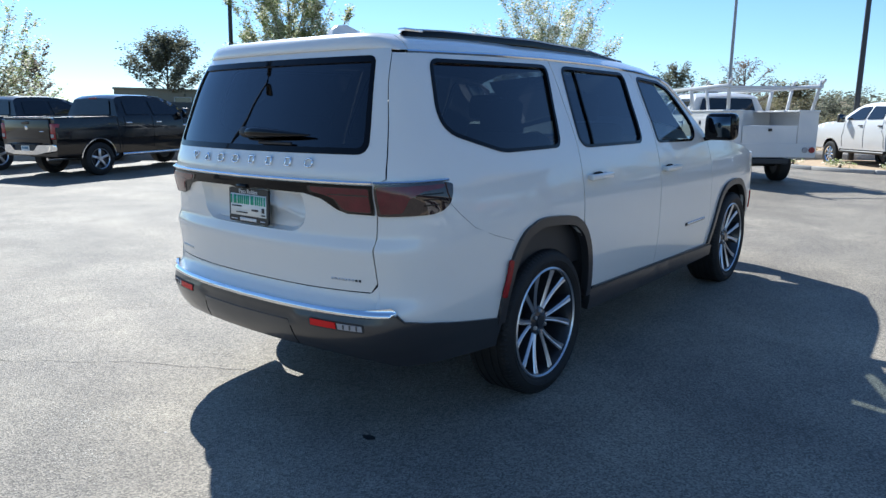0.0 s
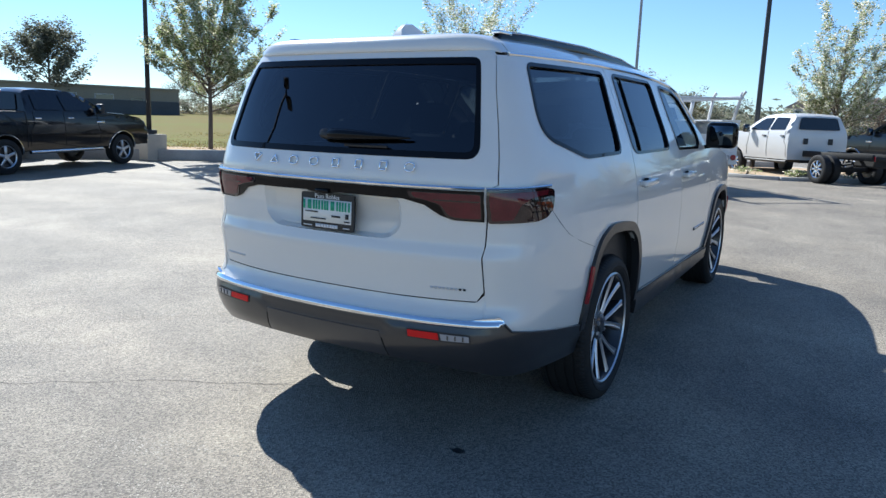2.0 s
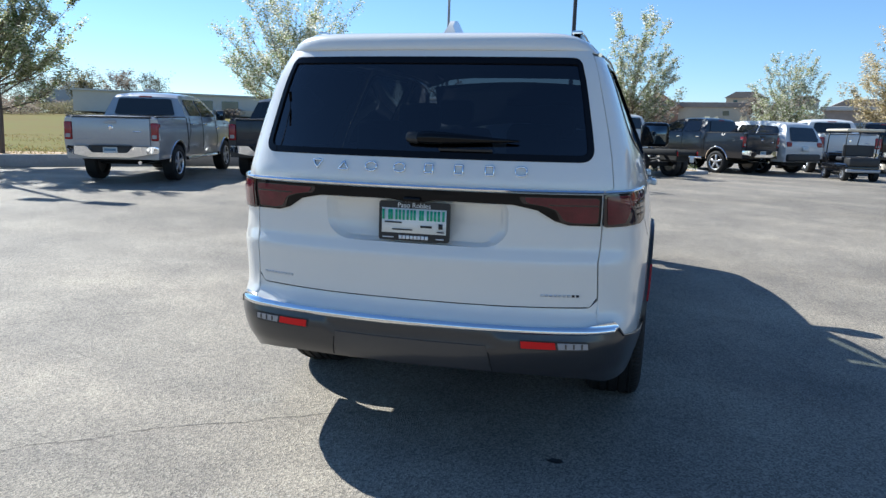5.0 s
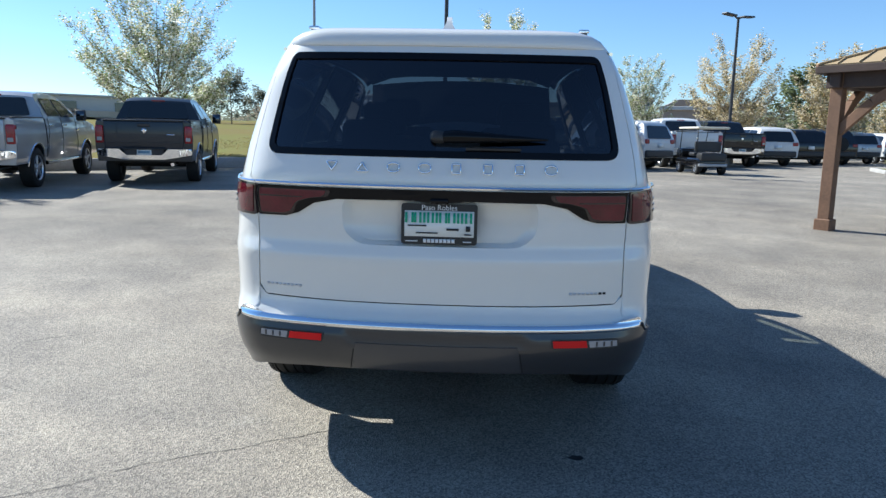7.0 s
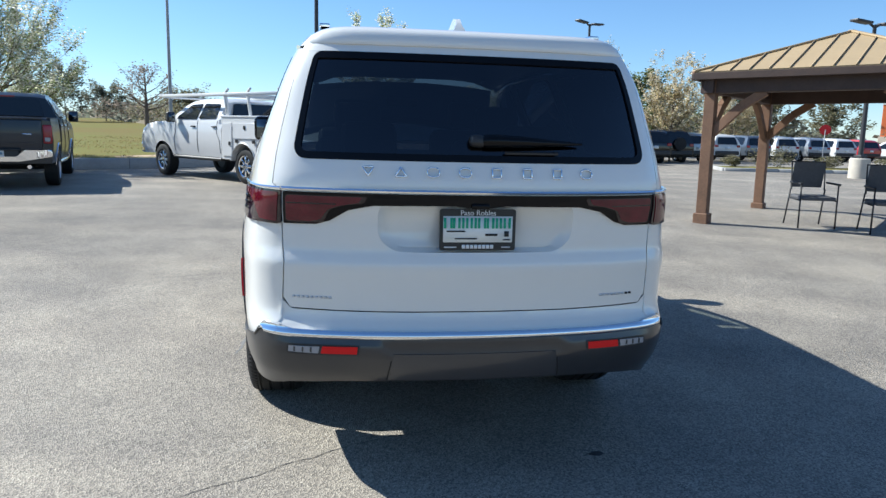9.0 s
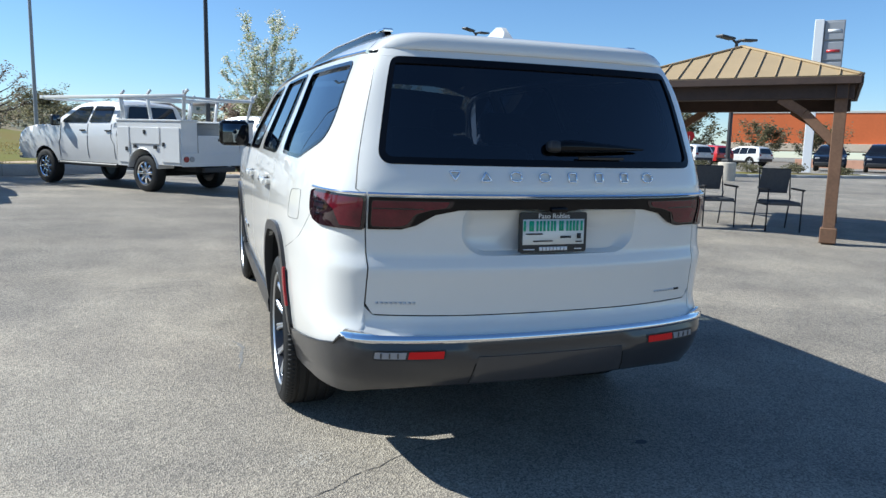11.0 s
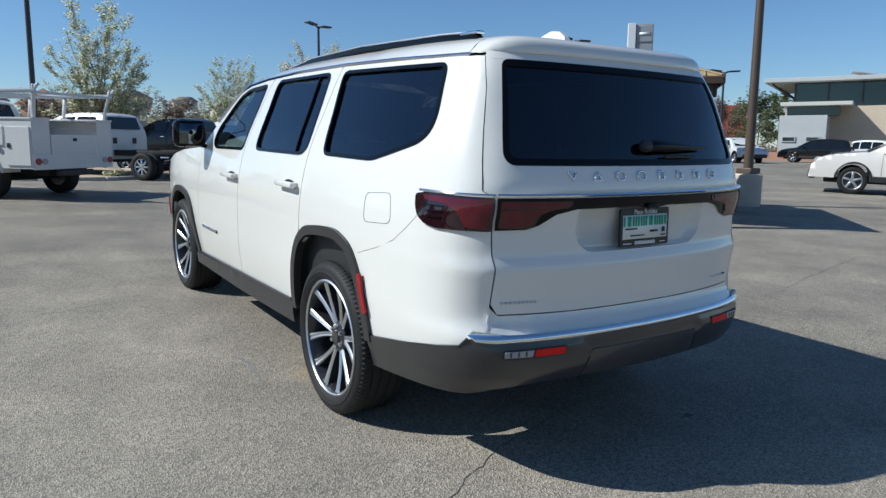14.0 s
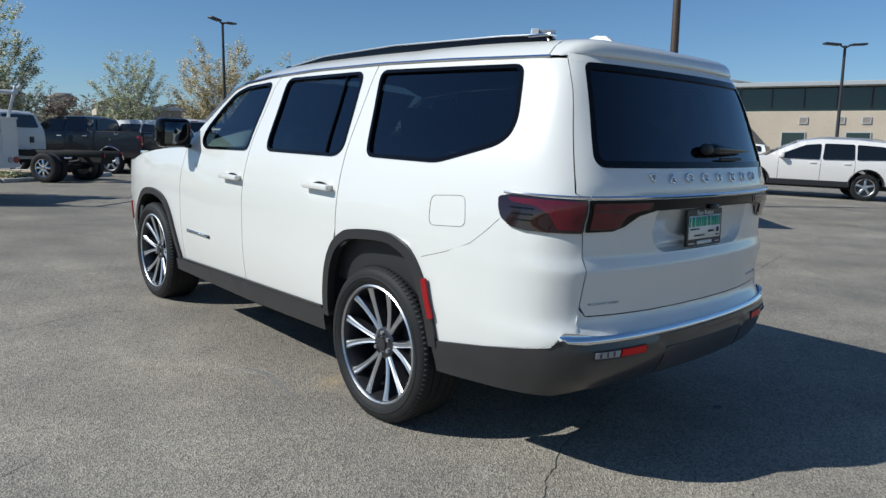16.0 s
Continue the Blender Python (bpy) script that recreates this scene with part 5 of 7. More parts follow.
def pickup(m, paint, label, badge=True, lift=0.0, rim=0.255, group="pickups in the lot"):
    """A crew-cab pickup; its origin lies on the road under the rear axle."""
    ob = thing("pickup_truck", m @ pose(0, -1.22, 0), label, "pickup truck", group)
    up = lift
    contour = [(0.10, 0.72), (0.09, 1.0), (0.10, 1.36), (0.14, 1.395), (1.80, 1.41), (1.835, 1.42), (1.93, 1.84), (2.05, 1.91), (2.4, 1.94), (3.1, 1.93), (3.45, 1.875), (3.7, 1.78), (4.24, 1.42), (4.35, 1.385), (5.0, 1.33),
               (5.45, 1.25), (5.64, 1.14), (5.74, 0.95), (5.76, 0.62)]
    contour = [(y, z + up) for y, z in contour]
    W = lambda z: TRUCK_W(z - up)
    shell(ob, contour, 0.52 + up, (1.22, 4.79), W, paint, 0.47)
    cab_parts(ob, 1.8, paint, up)
    for sg in (-1, 1):
        pts = [(sg * (W(z) + 0.002), 1.815, z) for z in np.linspace(0.6 + up, 1.40 + up, 6)]
        part("bed_joint", tube(pts, 0.012, 4), GAP, ob)
        part("bed_rail_cap", box(0.07, 1.66, 0.03, (sg * (W(1.4 + up) - 0.03), 0.96, 1.415 + up), 0.01), PLASTIC, ob)
        lamp = part("tail_lamp", box(0.17, 0.16, 0.38, (sg * 0.905, 0.145, 1.10 + up), 0.035, segs=3), TAILRED, ob)
        part("reversing_lens", box(0.10, 0.01, 0.08, (sg * 0.905, 0.06, 1.0 + up), 0.01), WHITELENS, lamp)
        part("head_lamp", box(0.34, 0.25, 0.2, (sg * 0.76, 5.58, 1.0 + up), 0.05), WHITELENS, ob)
        for ay in (1.22, 4.79):
            plain_wheel(ob, sg * 0.86, ay, sg, 0.405, 0.275, rim)
            bm = bmesh.new()
            ar = arc_pts(ay, 0.42 + 0.0, 0.475, 2, 178, 14)
            va = [bm.verts.new((sg * (W(z + up) + 0.01), y, z + up)) for y, z in ar]
            vb = [bm.verts.new((sg * 0.55, y, z + up)) for y, z in ar]
            for i in range(len(va) - 1):
                bm.faces.new((va[i], va[i + 1], vb[i + 1], vb[i]))
            part("wheel_liner", bm, UNDER, ob)
            lip = arc_pts(ay, 0.42, 0.482, 4, 176, 14)
            part("arch_lip", tube([(sg * (W(z + up) + 0.006), y, z + up) for y, z in lip], 0.016, 5), CHROME if badge else paint, ob)
        part("head_grille", box(0.3, 0.04, 0.16, (sg * 0.3, 5.76, 1.0 + up), 0.02), CHROME, ob)
    part("tailgate", box(1.62, 0.06, 0.60, (0, 0.08, 1.08 + up), 0.025, segs=3), paint, ob)
    part("tailgate_cap", box(1.66, 0.09, 0.03, (0, 0.1, 1.40 + up), 0.01), PLASTIC, ob)
    part("tailgate_emblem", lathe([(-0.012, 0.0), (-0.012, 0.034), (0.0, 0.055)], 6, "y", (0, 0.05, 1.18 + up)), CHROME, ob)
    part("tailgate_badge", box(0.16, 0.01, 0.022, (0.55, 0.048, 1.10 + up)), CHROME, ob)
    # chrome step bumper, its middle dropped round the plate
    prof = [(-0.97, 0.79), (-0.50, 0.79), (-0.36, 0.66), (0.36, 0.66), (0.50, 0.79), (0.97, 0.79), (0.97, 0.66), (0.62, 0.60), (0.42, 0.565), (-0.42, 0.565), (-0.62, 0.60), (-0.97, 0.66)]
    bp = part("rear_bumper", sheet(rounded([(x, z + up) for x, z in prof], 0.03, 3), [], lambda x, z: Vector((x, -0.06 + 0.16 * ease(0.72, 0.98, abs(x)) + 0.5 * (z - up - 0.70) ** 2, z)), step=0.12, depth=0.05, centre=(0, 1.0, 0.7), edge=0.06), CHROME, ob)
    part("step_pad", box(0.86, 0.16, 0.03, (0, 0.02, 0.795 + up), 0.01), PLASTIC, bp)
    part("plate_well", box(0.80, 0.04, 0.15, (0, 0.0, 0.72 + up), 0.01), PLASTIC, bp)
    part("plate", box(0.30, 0.008, 0.125, (0, -0.026, 0.722 + up), 0.0), PLATEWHITE, bp)
    part("plate_print", box(0.24, 0.006, 0.05, (0, -0.029, 0.72 + up), 0.0), SIGNBLUE, bp)
    part("tailgate_handle", box(0.26, 0.02, 0.07, (0, 0.045, 1.30 + up), 0.015), paint, ob)
    part("tailgate_crease", box(1.5, 0.012, 0.014, (0, 0.05, 0.93 + up), 0.004), paint, ob)
    tube_bumper(ob, 1.9, 5.72, 0.66 + up, 0.26, CHROME, "front_bumper")
    part("chassis", box(1.1, 5.0, 0.2, (0, 2.9, 0.56 + up), 0.05), UNDER, ob)
    part("rear_axle", tube([(-0.8, 1.22, 0.4), (0.8, 1.22, 0.4)], 0.06, 8), UNDER, ob)
    part("exhaust", tube([(0.55, 0.12, 0.45), (0.55, 1.0, 0.45)], 0.04, 10), CHROME, ob)
    if badge:
        for sg in (-1, 1):
            part("door_badge", box(0.008, 0.26, 0.06, (sg * (W(1.15 + up) + 0.004), 4.05, 1.15 + up)), CHROME, ob)
    return ob


def cab_outline(y0):
    """The side outline of a crew cab with its bonnet, from y0 on."""
    contour = [(0.02, 0.66), (0.0, 1.2), (0.02, 1.42), (0.10, 1.84), (0.22, 1.91), (0.6, 1.94), (1.3, 1.93), (1.65, 1.875), (1.9, 1.78), (2.44, 1.42), (2.55, 1.385), (3.2, 1.36), (3.62, 1.29), (3.84, 1.16), (3.94, 0.95), (3.96, 0.62)]
    contour = [(y0 + y, z + 0.06) for y, z in contour]
    return contour


def service_truck(m):
    """A white crew-cab work truck with a steel service body and a ladder rack."""
    ob = thing("service_truck", m @ pose(0, -1.25, 0), "white crew-cab work truck with steel service body and ladder rack", "utility truck")
    y0 = 2.18
    W = lambda z: TRUCK_W(z - 0.06)
    shell(ob, cab_outline(y0), 0.58, (1.25 + 3.78,), W, PAINT2, 0.50)
    cab_parts(ob, y0, PAINT2, 0.06, 0.03)
    for sg in (-1, 1):
        # side pack of steel cabinets with a wheel cut-out
        out = [(-0.02, 0.62), (-0.02, 1.56), (2.12, 1.56), (2.12, 0.56), (1.82, 0.56)] + arc_pts(1.25, 0.46, 0.49, 8, 172, 10) + [(0.74, 0.62)]
        bm = sheet(out, [], lambda y, z: Vector((sg * 1.03, y, z)), step=0.6, depth=0.42, centre=(0, 1, 1), edge=0.5)
        pack = part("tool_cabinet", bm, PAINT2, ob, smooth=False)
        part("cabinet_lid", box(0.46, 2.18, 0.04, (sg * 0.82, 1.05, 1.575), 0.01), PAINT2, pack)
        for name, ya, yb, za, zb in (("cabinet_door", 0.02, 0.60, 0.68, 1.42), ("cabinet_door", 0.66, 1.62, 1.06, 1.42), ("cabinet_door", 1.68, 2.06, 0.64, 1.42)):
            d = part(name, box(0.03, yb - ya, zb - za, (sg * 1.04, (ya + yb) / 2, (za + zb) / 2), 0.008), PAINT2, pack)
            hy, hz = ((yb - 0.08, za + 0.38) if yb < 0.7 else ((ya + yb) / 2, zb - 0.1) if yb < 1.7 else (ya + 0.08, za + 0.3))
            part("latch", box(0.03, 0.07, 0.09, (sg * 1.06, hy, hz), 0.01), PLASTIC, d)
        for hy in (0.80, 1.48):
            part("latch", box(0.03, 0.09, 0.08, (sg * 1.055, hy, 1.0), 0.01), PLASTIC, pack)
        part("arch_rim", tube([(sg * 1.045, y, z) for y, z in arc_pts(1.25, 0.46, 0.5, 8, 172, 12)], 0.014, 5), PAINT2, pack)
        # rack
        rack_post = (0.05, 1.10, 2.0)
        for y in rack_post:
            top = 2.09
            lean = 0.14 if y < 0.5 else 0.0
            part("rack_post", beam((sg * 0.90, y, 1.58), (sg * 0.98, y - lean, top + (0.12 if y < 0.5 else 0.0)), 0.07, 0.05), PAINT2, ob)
            part("rack_stop", beam((sg * 0.98, y - lean, top + 0.04), (sg * 0.98, y - lean - 0.12, top + 0.13), 0.05, 0.05), PAINT2, ob)
        part("rack_rail", beam((sg * 0.98, -0.12, 2.09), (sg * 0.98, 5.1, 2.09), 0.06, 0.08), PAINT2, ob)
        part("rack_front_post", beam((sg * 0.9, 2.04, 1.58), (sg * 0.98, 2.04, 2.07), 0.06, 0.06), PAINT2, ob)
        part("round_lamp", lathe([(-0.02, 0.065), (0.01, 0.065)], 16, "y", (sg * 0.93, -0.035, 0.76)), TAILRED, ob)
        part("round_lamp", lathe([(-0.02, 0.06), (0.01, 0.06)], 16, "y", (sg * 0.78, -0.035, 0.76)), WHITELENS, ob)
        plain_wheel(ob, sg * 0.87, 1.25, sg, 0.415, 0.27, 0.25, 8, CHROME)
        plain_wheel(ob, sg * 0.87, 5.03, sg, 0.415, 0.27, 0.25, 8, CHROME)
        part("head_lamp", box(0.34, 0.25, 0.22, (sg * 0.76, y0 + 3.78, 1.06), 0.05), WHITELENS, ob)
    for y in (-0.1, 1.1, 2.04, 5.0):
        part("rack_crossbar", beam((-0.98, y, 2.06), (0.98, y, 2.06), 0.05, 0.05), PAINT2, ob)
    part("tailgate", box(1.18, 0.05, 0.42, (0, 0.0, 1.06), 0.012), PAINT2, ob)
    part("tail_panel", box(2.04, 0.05, 0.3, (0, -0.01, 0.75), 0.012), PAINT2, ob)
    part("gate_latch", box(0.08, 0.03, 0.06, (0, -0.035, 1.18), 0.006), PLASTIC, ob)
    part("bed_bulkhead", box(1.2, 0.04, 0.62, (0, 2.08, 1.3), 0.01), PAINT2, ob)
    part("bed_floor", box(1.2, 2.1, 0.04, (0, 1.05, 0.95), 0.0), PAINT2, ob)
    part("tow_plate", box(0.9, 0.1, 0.12, (0, 0.0, 0.52), 0.02), PLASTIC, ob)
    part("front_bumper", box(1.95, 0.25, 0.3, (0, y0 + 3.95, 0.72), 0.06), CHROME, ob)
    part("chassis", box(0.95, 5.6, 0.2, (0, 3.0, 0.56), 0.03), UNDER, ob)
    part("rear_axle", tube([(-0.8, 1.25, 0.41), (0.8, 1.25, 0.41)], 0.08, 8), UNDER, ob)
    return ob


def chassis_truck(m):
    """A white crew cab on a bare frame with twin rear wheels."""
    ob = thing("chassis_cab_truck", m @ pose(0, -1.25, 0), "white crew-cab truck with a bare rear frame and twin wheels", "truck")
    y0 = 2.75
    W = lambda z: TRUCK_W(z - 0.06)
    shell(ob, cab_outline(y0), 0.60, (1.25 + 4.37,), W, PAINT2, 0.50)
    cab_parts(ob, y0, PAINT2, 0.06, 0.03)
    for sg in (-1, 1):
        part("frame_rail", beam((sg * 0.43, -0.15, 0.80), (sg * 0.43, 3.2, 0.80), 0.07, 0.18), UNDER, ob)
        plain_wheel(ob, sg * 0.95, 1.25, sg, 0.41, 0.23, 0.245, 8, CHROME)
        plain_wheel(ob, sg * 0.66, 1.25, sg, 0.41, 0.23, 0.245, 5)
        plain_wheel(ob, sg * 0.87, 5.62, sg, 0.41, 0.25, 0.245, 8, CHROME)
        part("lamp_bracket", box(0.03, 0.04, 0.14, (sg * 0.40, -0.17, 0.78), 0.006), TAILRED, ob)
        part("leaf_spring", tube([(sg * 0.52, 0.5, 0.62), (sg * 0.52, 1.25, 0.5), (sg * 0.52, 2.0, 0.62)], 0.04, 6), UNDER, ob)
        part("rear_vent", box(0.16, 0.02, 0.18, (sg * 0.42, y0 - 0.012, 1.17), 0.01), PLASTIC, ob)
    for y in (-0.1, 0.6, 1.9, 2.7):
        part("cross_member", beam((-0.43, y, 0.78), (0.43, y, 0.78), 0.08, 0.1), UNDER, ob)
    part("axle_housing", tube([(-0.7, 1.25, 0.41), (-0.12, 1.25, 0.41), (0, 1.25, 0.41), (0.12, 1.25, 0.41), (0.7, 1.25, 0.41)], [0.07, 0.08, 0.17, 0.08, 0.07], 10), UNDER, ob)
    part("fuel_tank", box(0.5, 0.8, 0.28, (0, 0.4, 0.66), 0.05), UNDER, ob)
    part("tag", box(0.16, 0.01, 0.2, (0.2, -0.16, 0.62)), PLATEWHITE, ob)
    part("front_bumper", box(1.95, 0.25, 0.3, (0, y0 + 3.95, 0.72), 0.06), CHROME, ob)
    part("chassis", box(0.95, 3.6, 0.2, (0, y0 + 1.9, 0.60), 0.03), UNDER, ob)
    return ob


def suv(m, paint, label, tall=0.0, spare=False, roof_rack=False, group="cars in the far rows", lens=None):
    """A smaller SUV; its origin lies on the road under the rear axle."""
    ob = thing("suv", m @ pose(0, -1.0, 0), label, "suv", group)
    s = tall
    contour = [(0.06, 0.62), (0.02, 0.9), (0.06, 1.08), (0.20, 1.45 + s), (0.30, 1.62 + s), (0.5, 1.70 + s), (1.3, 1.76 + s), (2.2, 1.755 + s), (2.65, 1.68 + s), (3.0, 1.53 + s), (3.55, 1.17 + s * 0.4), (3.7, 1.12), (4.3, 1.05), (4.7, 0.94), (4.88, 0.75), (4.92, 0.5)]
    shell(ob, contour, 0.42, (1.0, 3.86), CAR_W, paint, 0.42)
    side_pane(ob, [(0.42, 1.14), (0.46, 1.46 + s), (0.62, 1.60 + s), (1.28, 1.635 + s), (1.28, 1.10)], CAR_W)
    side_pane(ob, [(1.34, 1.10), (1.34, 1.64 + s), (2.08, 1.64 + s), (2.12, 1.08)], CAR_W)
    side_pane(ob, [(2.19, 1.08), (2.16, 1.63 + s), (2.55, 1.585 + s), (3.2, 1.18), (3.22, 1.08)], CAR_W)
    e = 0.045
    end_pane(ob, [(-0.74, 0.075 - e, 1.11), (0.74, 0.075 - e, 1.11), (0.62, 0.27 - e, 1.57 + s), (-0.62, 0.27 - e, 1.57 + s)])
    end_pane(ob, [(-0.78, 3.53 + e, 1.20 + s * 0.4), (0.78, 3.53 + e, 1.20 + s * 0.4), (0.62, 2.72 + e, 1.665 + s), (-0.62, 2.72 + e, 1.665 + s)], "windscreen")
    for sg in (-1, 1):
        part("tail_lamp", box(0.26, 0.2, 0.17, (sg * 0.80, 0.105, 1.0), 0.04, segs=2), lens or TAILRED, ob)
        part("head_lamp", box(0.3, 0.3, 0.14, (sg * 0.72, 4.68, 0.86), 0.05), WHITELENS, ob)
        part("wing_mirror", box(0.2, 0.12, 0.14, (sg * 1.03, 3.15, 1.16), 0.04), paint, ob)
        part("sill", box(0.06, 2.1, 0.16, (sg * 0.945, 2.43, 0.42), 0.02), PLASTIC, ob)
        for ay in (1.0, 3.86):
            plain_wheel(ob, sg * 0.83, ay, sg, 0.365, 0.235, 0.24)
            part("arch_trim", tube([(sg * 0.968, y, z) for y, z in arc_pts(ay, 0.42, 0.43, 0, 180, 12)], 0.02, 5), PLASTIC, ob)
            bm = bmesh.new()
            ar = arc_pts(ay, 0.42, 0.425, 0, 180, 12)
            va = [bm.verts.new((sg * 0.955, y, z)) for y, z in ar]
            vb = [bm.verts.new((sg * 0.5, y, z)) for y, z in ar]
            for i in range(len(va) - 1):
                bm.faces.new((va[i], va[i + 1], vb[i + 1], vb[i]))
            part("wheel_liner", bm, UNDER, ob)
        for hy in (1.5, 2.35):
            part("door_handle", box(0.03, 0.17, 0.03, (sg * 0.975, hy, 0.98), 0.01), paint, ob)
        for yy in (1.31, 2.15, 3.22):
            part("door_joint", tube([(sg * (CAR_W(z) + 0.0015), yy, z) for z in np.linspace(0.5, 1.08, 5)], 0.004, 4), GAP, ob)
        if roof_rack:
            part("roof_rail", tube([(sg * 0.62, 0.6, 1.75 + s), (sg * 0.62, 0.8, 1.80 + s), (sg * 0.62, 2.0, 1.82 + s), (sg * 0.62, 2.3, 1.76 + s)], 0.018, 6), SILVERPAINT, ob)
    part("rear_bumper", box(1.75, 0.2, 0.26, (0, 0.08, 0.56), 0.06), PLASTIC, ob)
    part("front_bumper", box(1.75, 0.2, 0.26, (0, 4.84, 0.5), 0.06), PLASTIC, ob)
    part("plate", box(0.31, 0.012, 0.15, (0, -0.01, 0.86)), PLATEWHITE, ob)
    part("underbody", box(1.4, 4.2, 0.16, (0, 2.45, 0.36), 0.04), UNDER, ob)
    if spare:
        part("spare_wheel", lathe([(-0.14, 0.0), (-0.14, 0.22), (-0.12, 0.36), (0.02, 0.37), (0.06, 0.3)], 24, "y", (0, -0.02, 1.05)), RUBBER, ob)
    return ob


def golf_cart(m):
    """A small cart with a pale canopy."""
    ob = thing("golf_cart", m, "small dark golf cart with a pale roof canopy", "golf cart")
    part("body", box(1.15, 2.2, 0.36, (0, 0.1, 0.44), 0.12, segs=3), BLACKPAINT, ob)
    part("rear_bumper", box(1.12, 0.16, 0.12, (0, -1.0, 0.36), 0.04, segs=2), SILVERPAINT, ob)
    part("rear_bag_well", box(1.0, 0.5, 0.3, (0, -0.85, 0.66), 0.06, segs=3), PLASTIC, ob)
    part("seat", box(1.05, 0.5, 0.14, (0, -0.2, 0.76), 0.05, segs=2), LEATHER, ob)
    part("backrest", box(1.05, 0.1, 0.4, (0, -0.48, 1.05), 0.04, segs=2), LEATHER, ob)
    part("cowl", box(1.1, 0.5, 0.5, (0, 1.0, 0.72), 0.12, segs=3), BLACKPAINT, ob)
    part("canopy", box(1.25, 1.85, 0.09, (0, 0.0, 1.76), 0.04, segs=3), mat("cart_canopy", (0.62, 0.56, 0.44), 0.5, vary=0.05), ob)
    for sg in (-1, 1):
        part("post", tube([(sg * 0.5, -0.65, 0.8), (sg * 0.54, -0.75, 1.75)], 0.02, 6), PLASTIC, ob)
        part("post", tube([(sg * 0.5, 0.95, 0.9), (sg * 0.54, 0.75, 1.75)], 0.02, 6), PLASTIC, ob)
        part("tail_lamp", box(0.08, 0.03, 0.12, (sg * 0.45, -1.02, 0.6), 0.01), TAILRED, ob)
        for y in (-0.75, 0.85):
            plain_wheel(ob, sg * 0.48, y, sg, 0.23, 0.2, 0.13)
    return ob


def by_wheel(x, y, turn, side, half=0.86):
    """The pose of a vehicle whose rear wheel of one side (-1 left, 1 right) stands at x, y."""
    a = radians(turn)
    return on_ground(x - side * half * math.cos(a), y - side * half * math.sin(a), turn)


KERBSIDE = Matrix.Scale(0.93, 4)  # these are a smaller model
pickup(by_wheel(-16.25, 7.75, 12, 1) @ KERBSIDE, BLACKPAINT, "black crew-cab pickup with chrome bumper, parked at the kerb")
pickup(by_wheel(-19.5, 6.8, 12, 1) @ KERBSIDE, GREYPAINT, "dark grey crew-cab pickup parked beside a black one")
pickup(by_wheel(-11.0, 12.4, 14, 1) @ KERBSIDE, SILVERPAINT, "silver crew-cab pickup with chrome bumper, parked at the kerb")
pickup(by_wheel(-8.7, 14.55, 14, 1) @ KERBSIDE, GREYPAINT, "dark grey crew-cab pickup parked facing the kerb")
service_truck(by_wheel(-5.1, 15.25, 40, -1, 0.91) @ KERBSIDE)
chassis_truck(by_wheel(-1.5, 19.9, 38.5, -1, 0.86) @ Matrix.Scale(0.89, 4))
pickup(by_wheel(1.4, 24.2, 42, -1, 0.77) @ Matrix.Scale(0.9, 4), GREYPAINT, "dark green-grey lifted crew-cab pickup by the traffic island", lift=0.06, rim=0.28)
suv(by_wheel(15.7, 7.0, 27, -1, 0.83), PEARL, "pearl white mid-size SUV with black trim", tall=-0.12, roof_rack=True, group="")
golf_cart(on_ground(5.0, 22.8, 6) @ Matrix.Scale(0.84, 4))

# ---- the site ----
GRASS = mat("dry_spring_grass", (0.27, 0.185, 0.08), 0.9, vary=0.3, scale=0.10, tint=(0.125, 0.135, 0.042), bump=0.25, bump_scale=25, spec=0.03)
DIRT = mat("bare_dirt", (0.46, 0.35, 0.24), 0.95, vary=0.2, scale=1.5, bump=0.4, bump_scale=40, spec=0.05)
# brown hill colour paled to include distance haze
HILL = mat("hazed_hillside", (0.20, 0.17, 0.115), 0.95, vary=0.35, scale=0.02, tint=(0.25, 0.21, 0.14), spec=0.03)
STUCCO = mat("pale_stucco", (0.55, 0.53, 0.48), 0.85, vary=0.06, scale=0.6, bump=0.1)
TANWALL = mat("tan_block_wall", (0.55, 0.46, 0.35), 0.85, vary=0.1, scale=0.5, bump=0.15)
GREYWALL = mat("grey_metal_cladding", (0.45, 0.46, 0.46), 0.5, vary=0.06, scale=1)
ORANGE = mat("orange_store_wall", (0.55, 0.13, 0.035), 0.8, vary=0.1, scale=0.3)
REDWALL = mat("dark_red_store_wall", (0.40, 0.075, 0.04), 0.8, vary=0.1, scale=0.3)
# roof brown, lightened so the colour carries the haze of distance
TILE = mat("hazed_brown", (0.30, 0.25, 0.215), 0.8, vary=0.2, scale=2)
BRICKBAND = mat("brick_wall", (0.38, 0.21, 0.14), 0.85, vary=0.15, scale=2)
SHADEGLASS = mat("blue_green_glazing", (0.02, 0.04, 0.042), 0.06, spec=0.7)
SIGNGREY = mat("sign_grey", (0.30, 0.31, 0.33), 0.4, vary=0.05)
SIGNWHITE = mat("sign_white", (0.7, 0.71, 0.72), 0.4, vary=0.03)
MESH = mat("grey_mesh_fabric", (0.09, 0.09, 0.095), 0.8, vary=0.15, scale=30, bump=0.2, bump_scale=300)


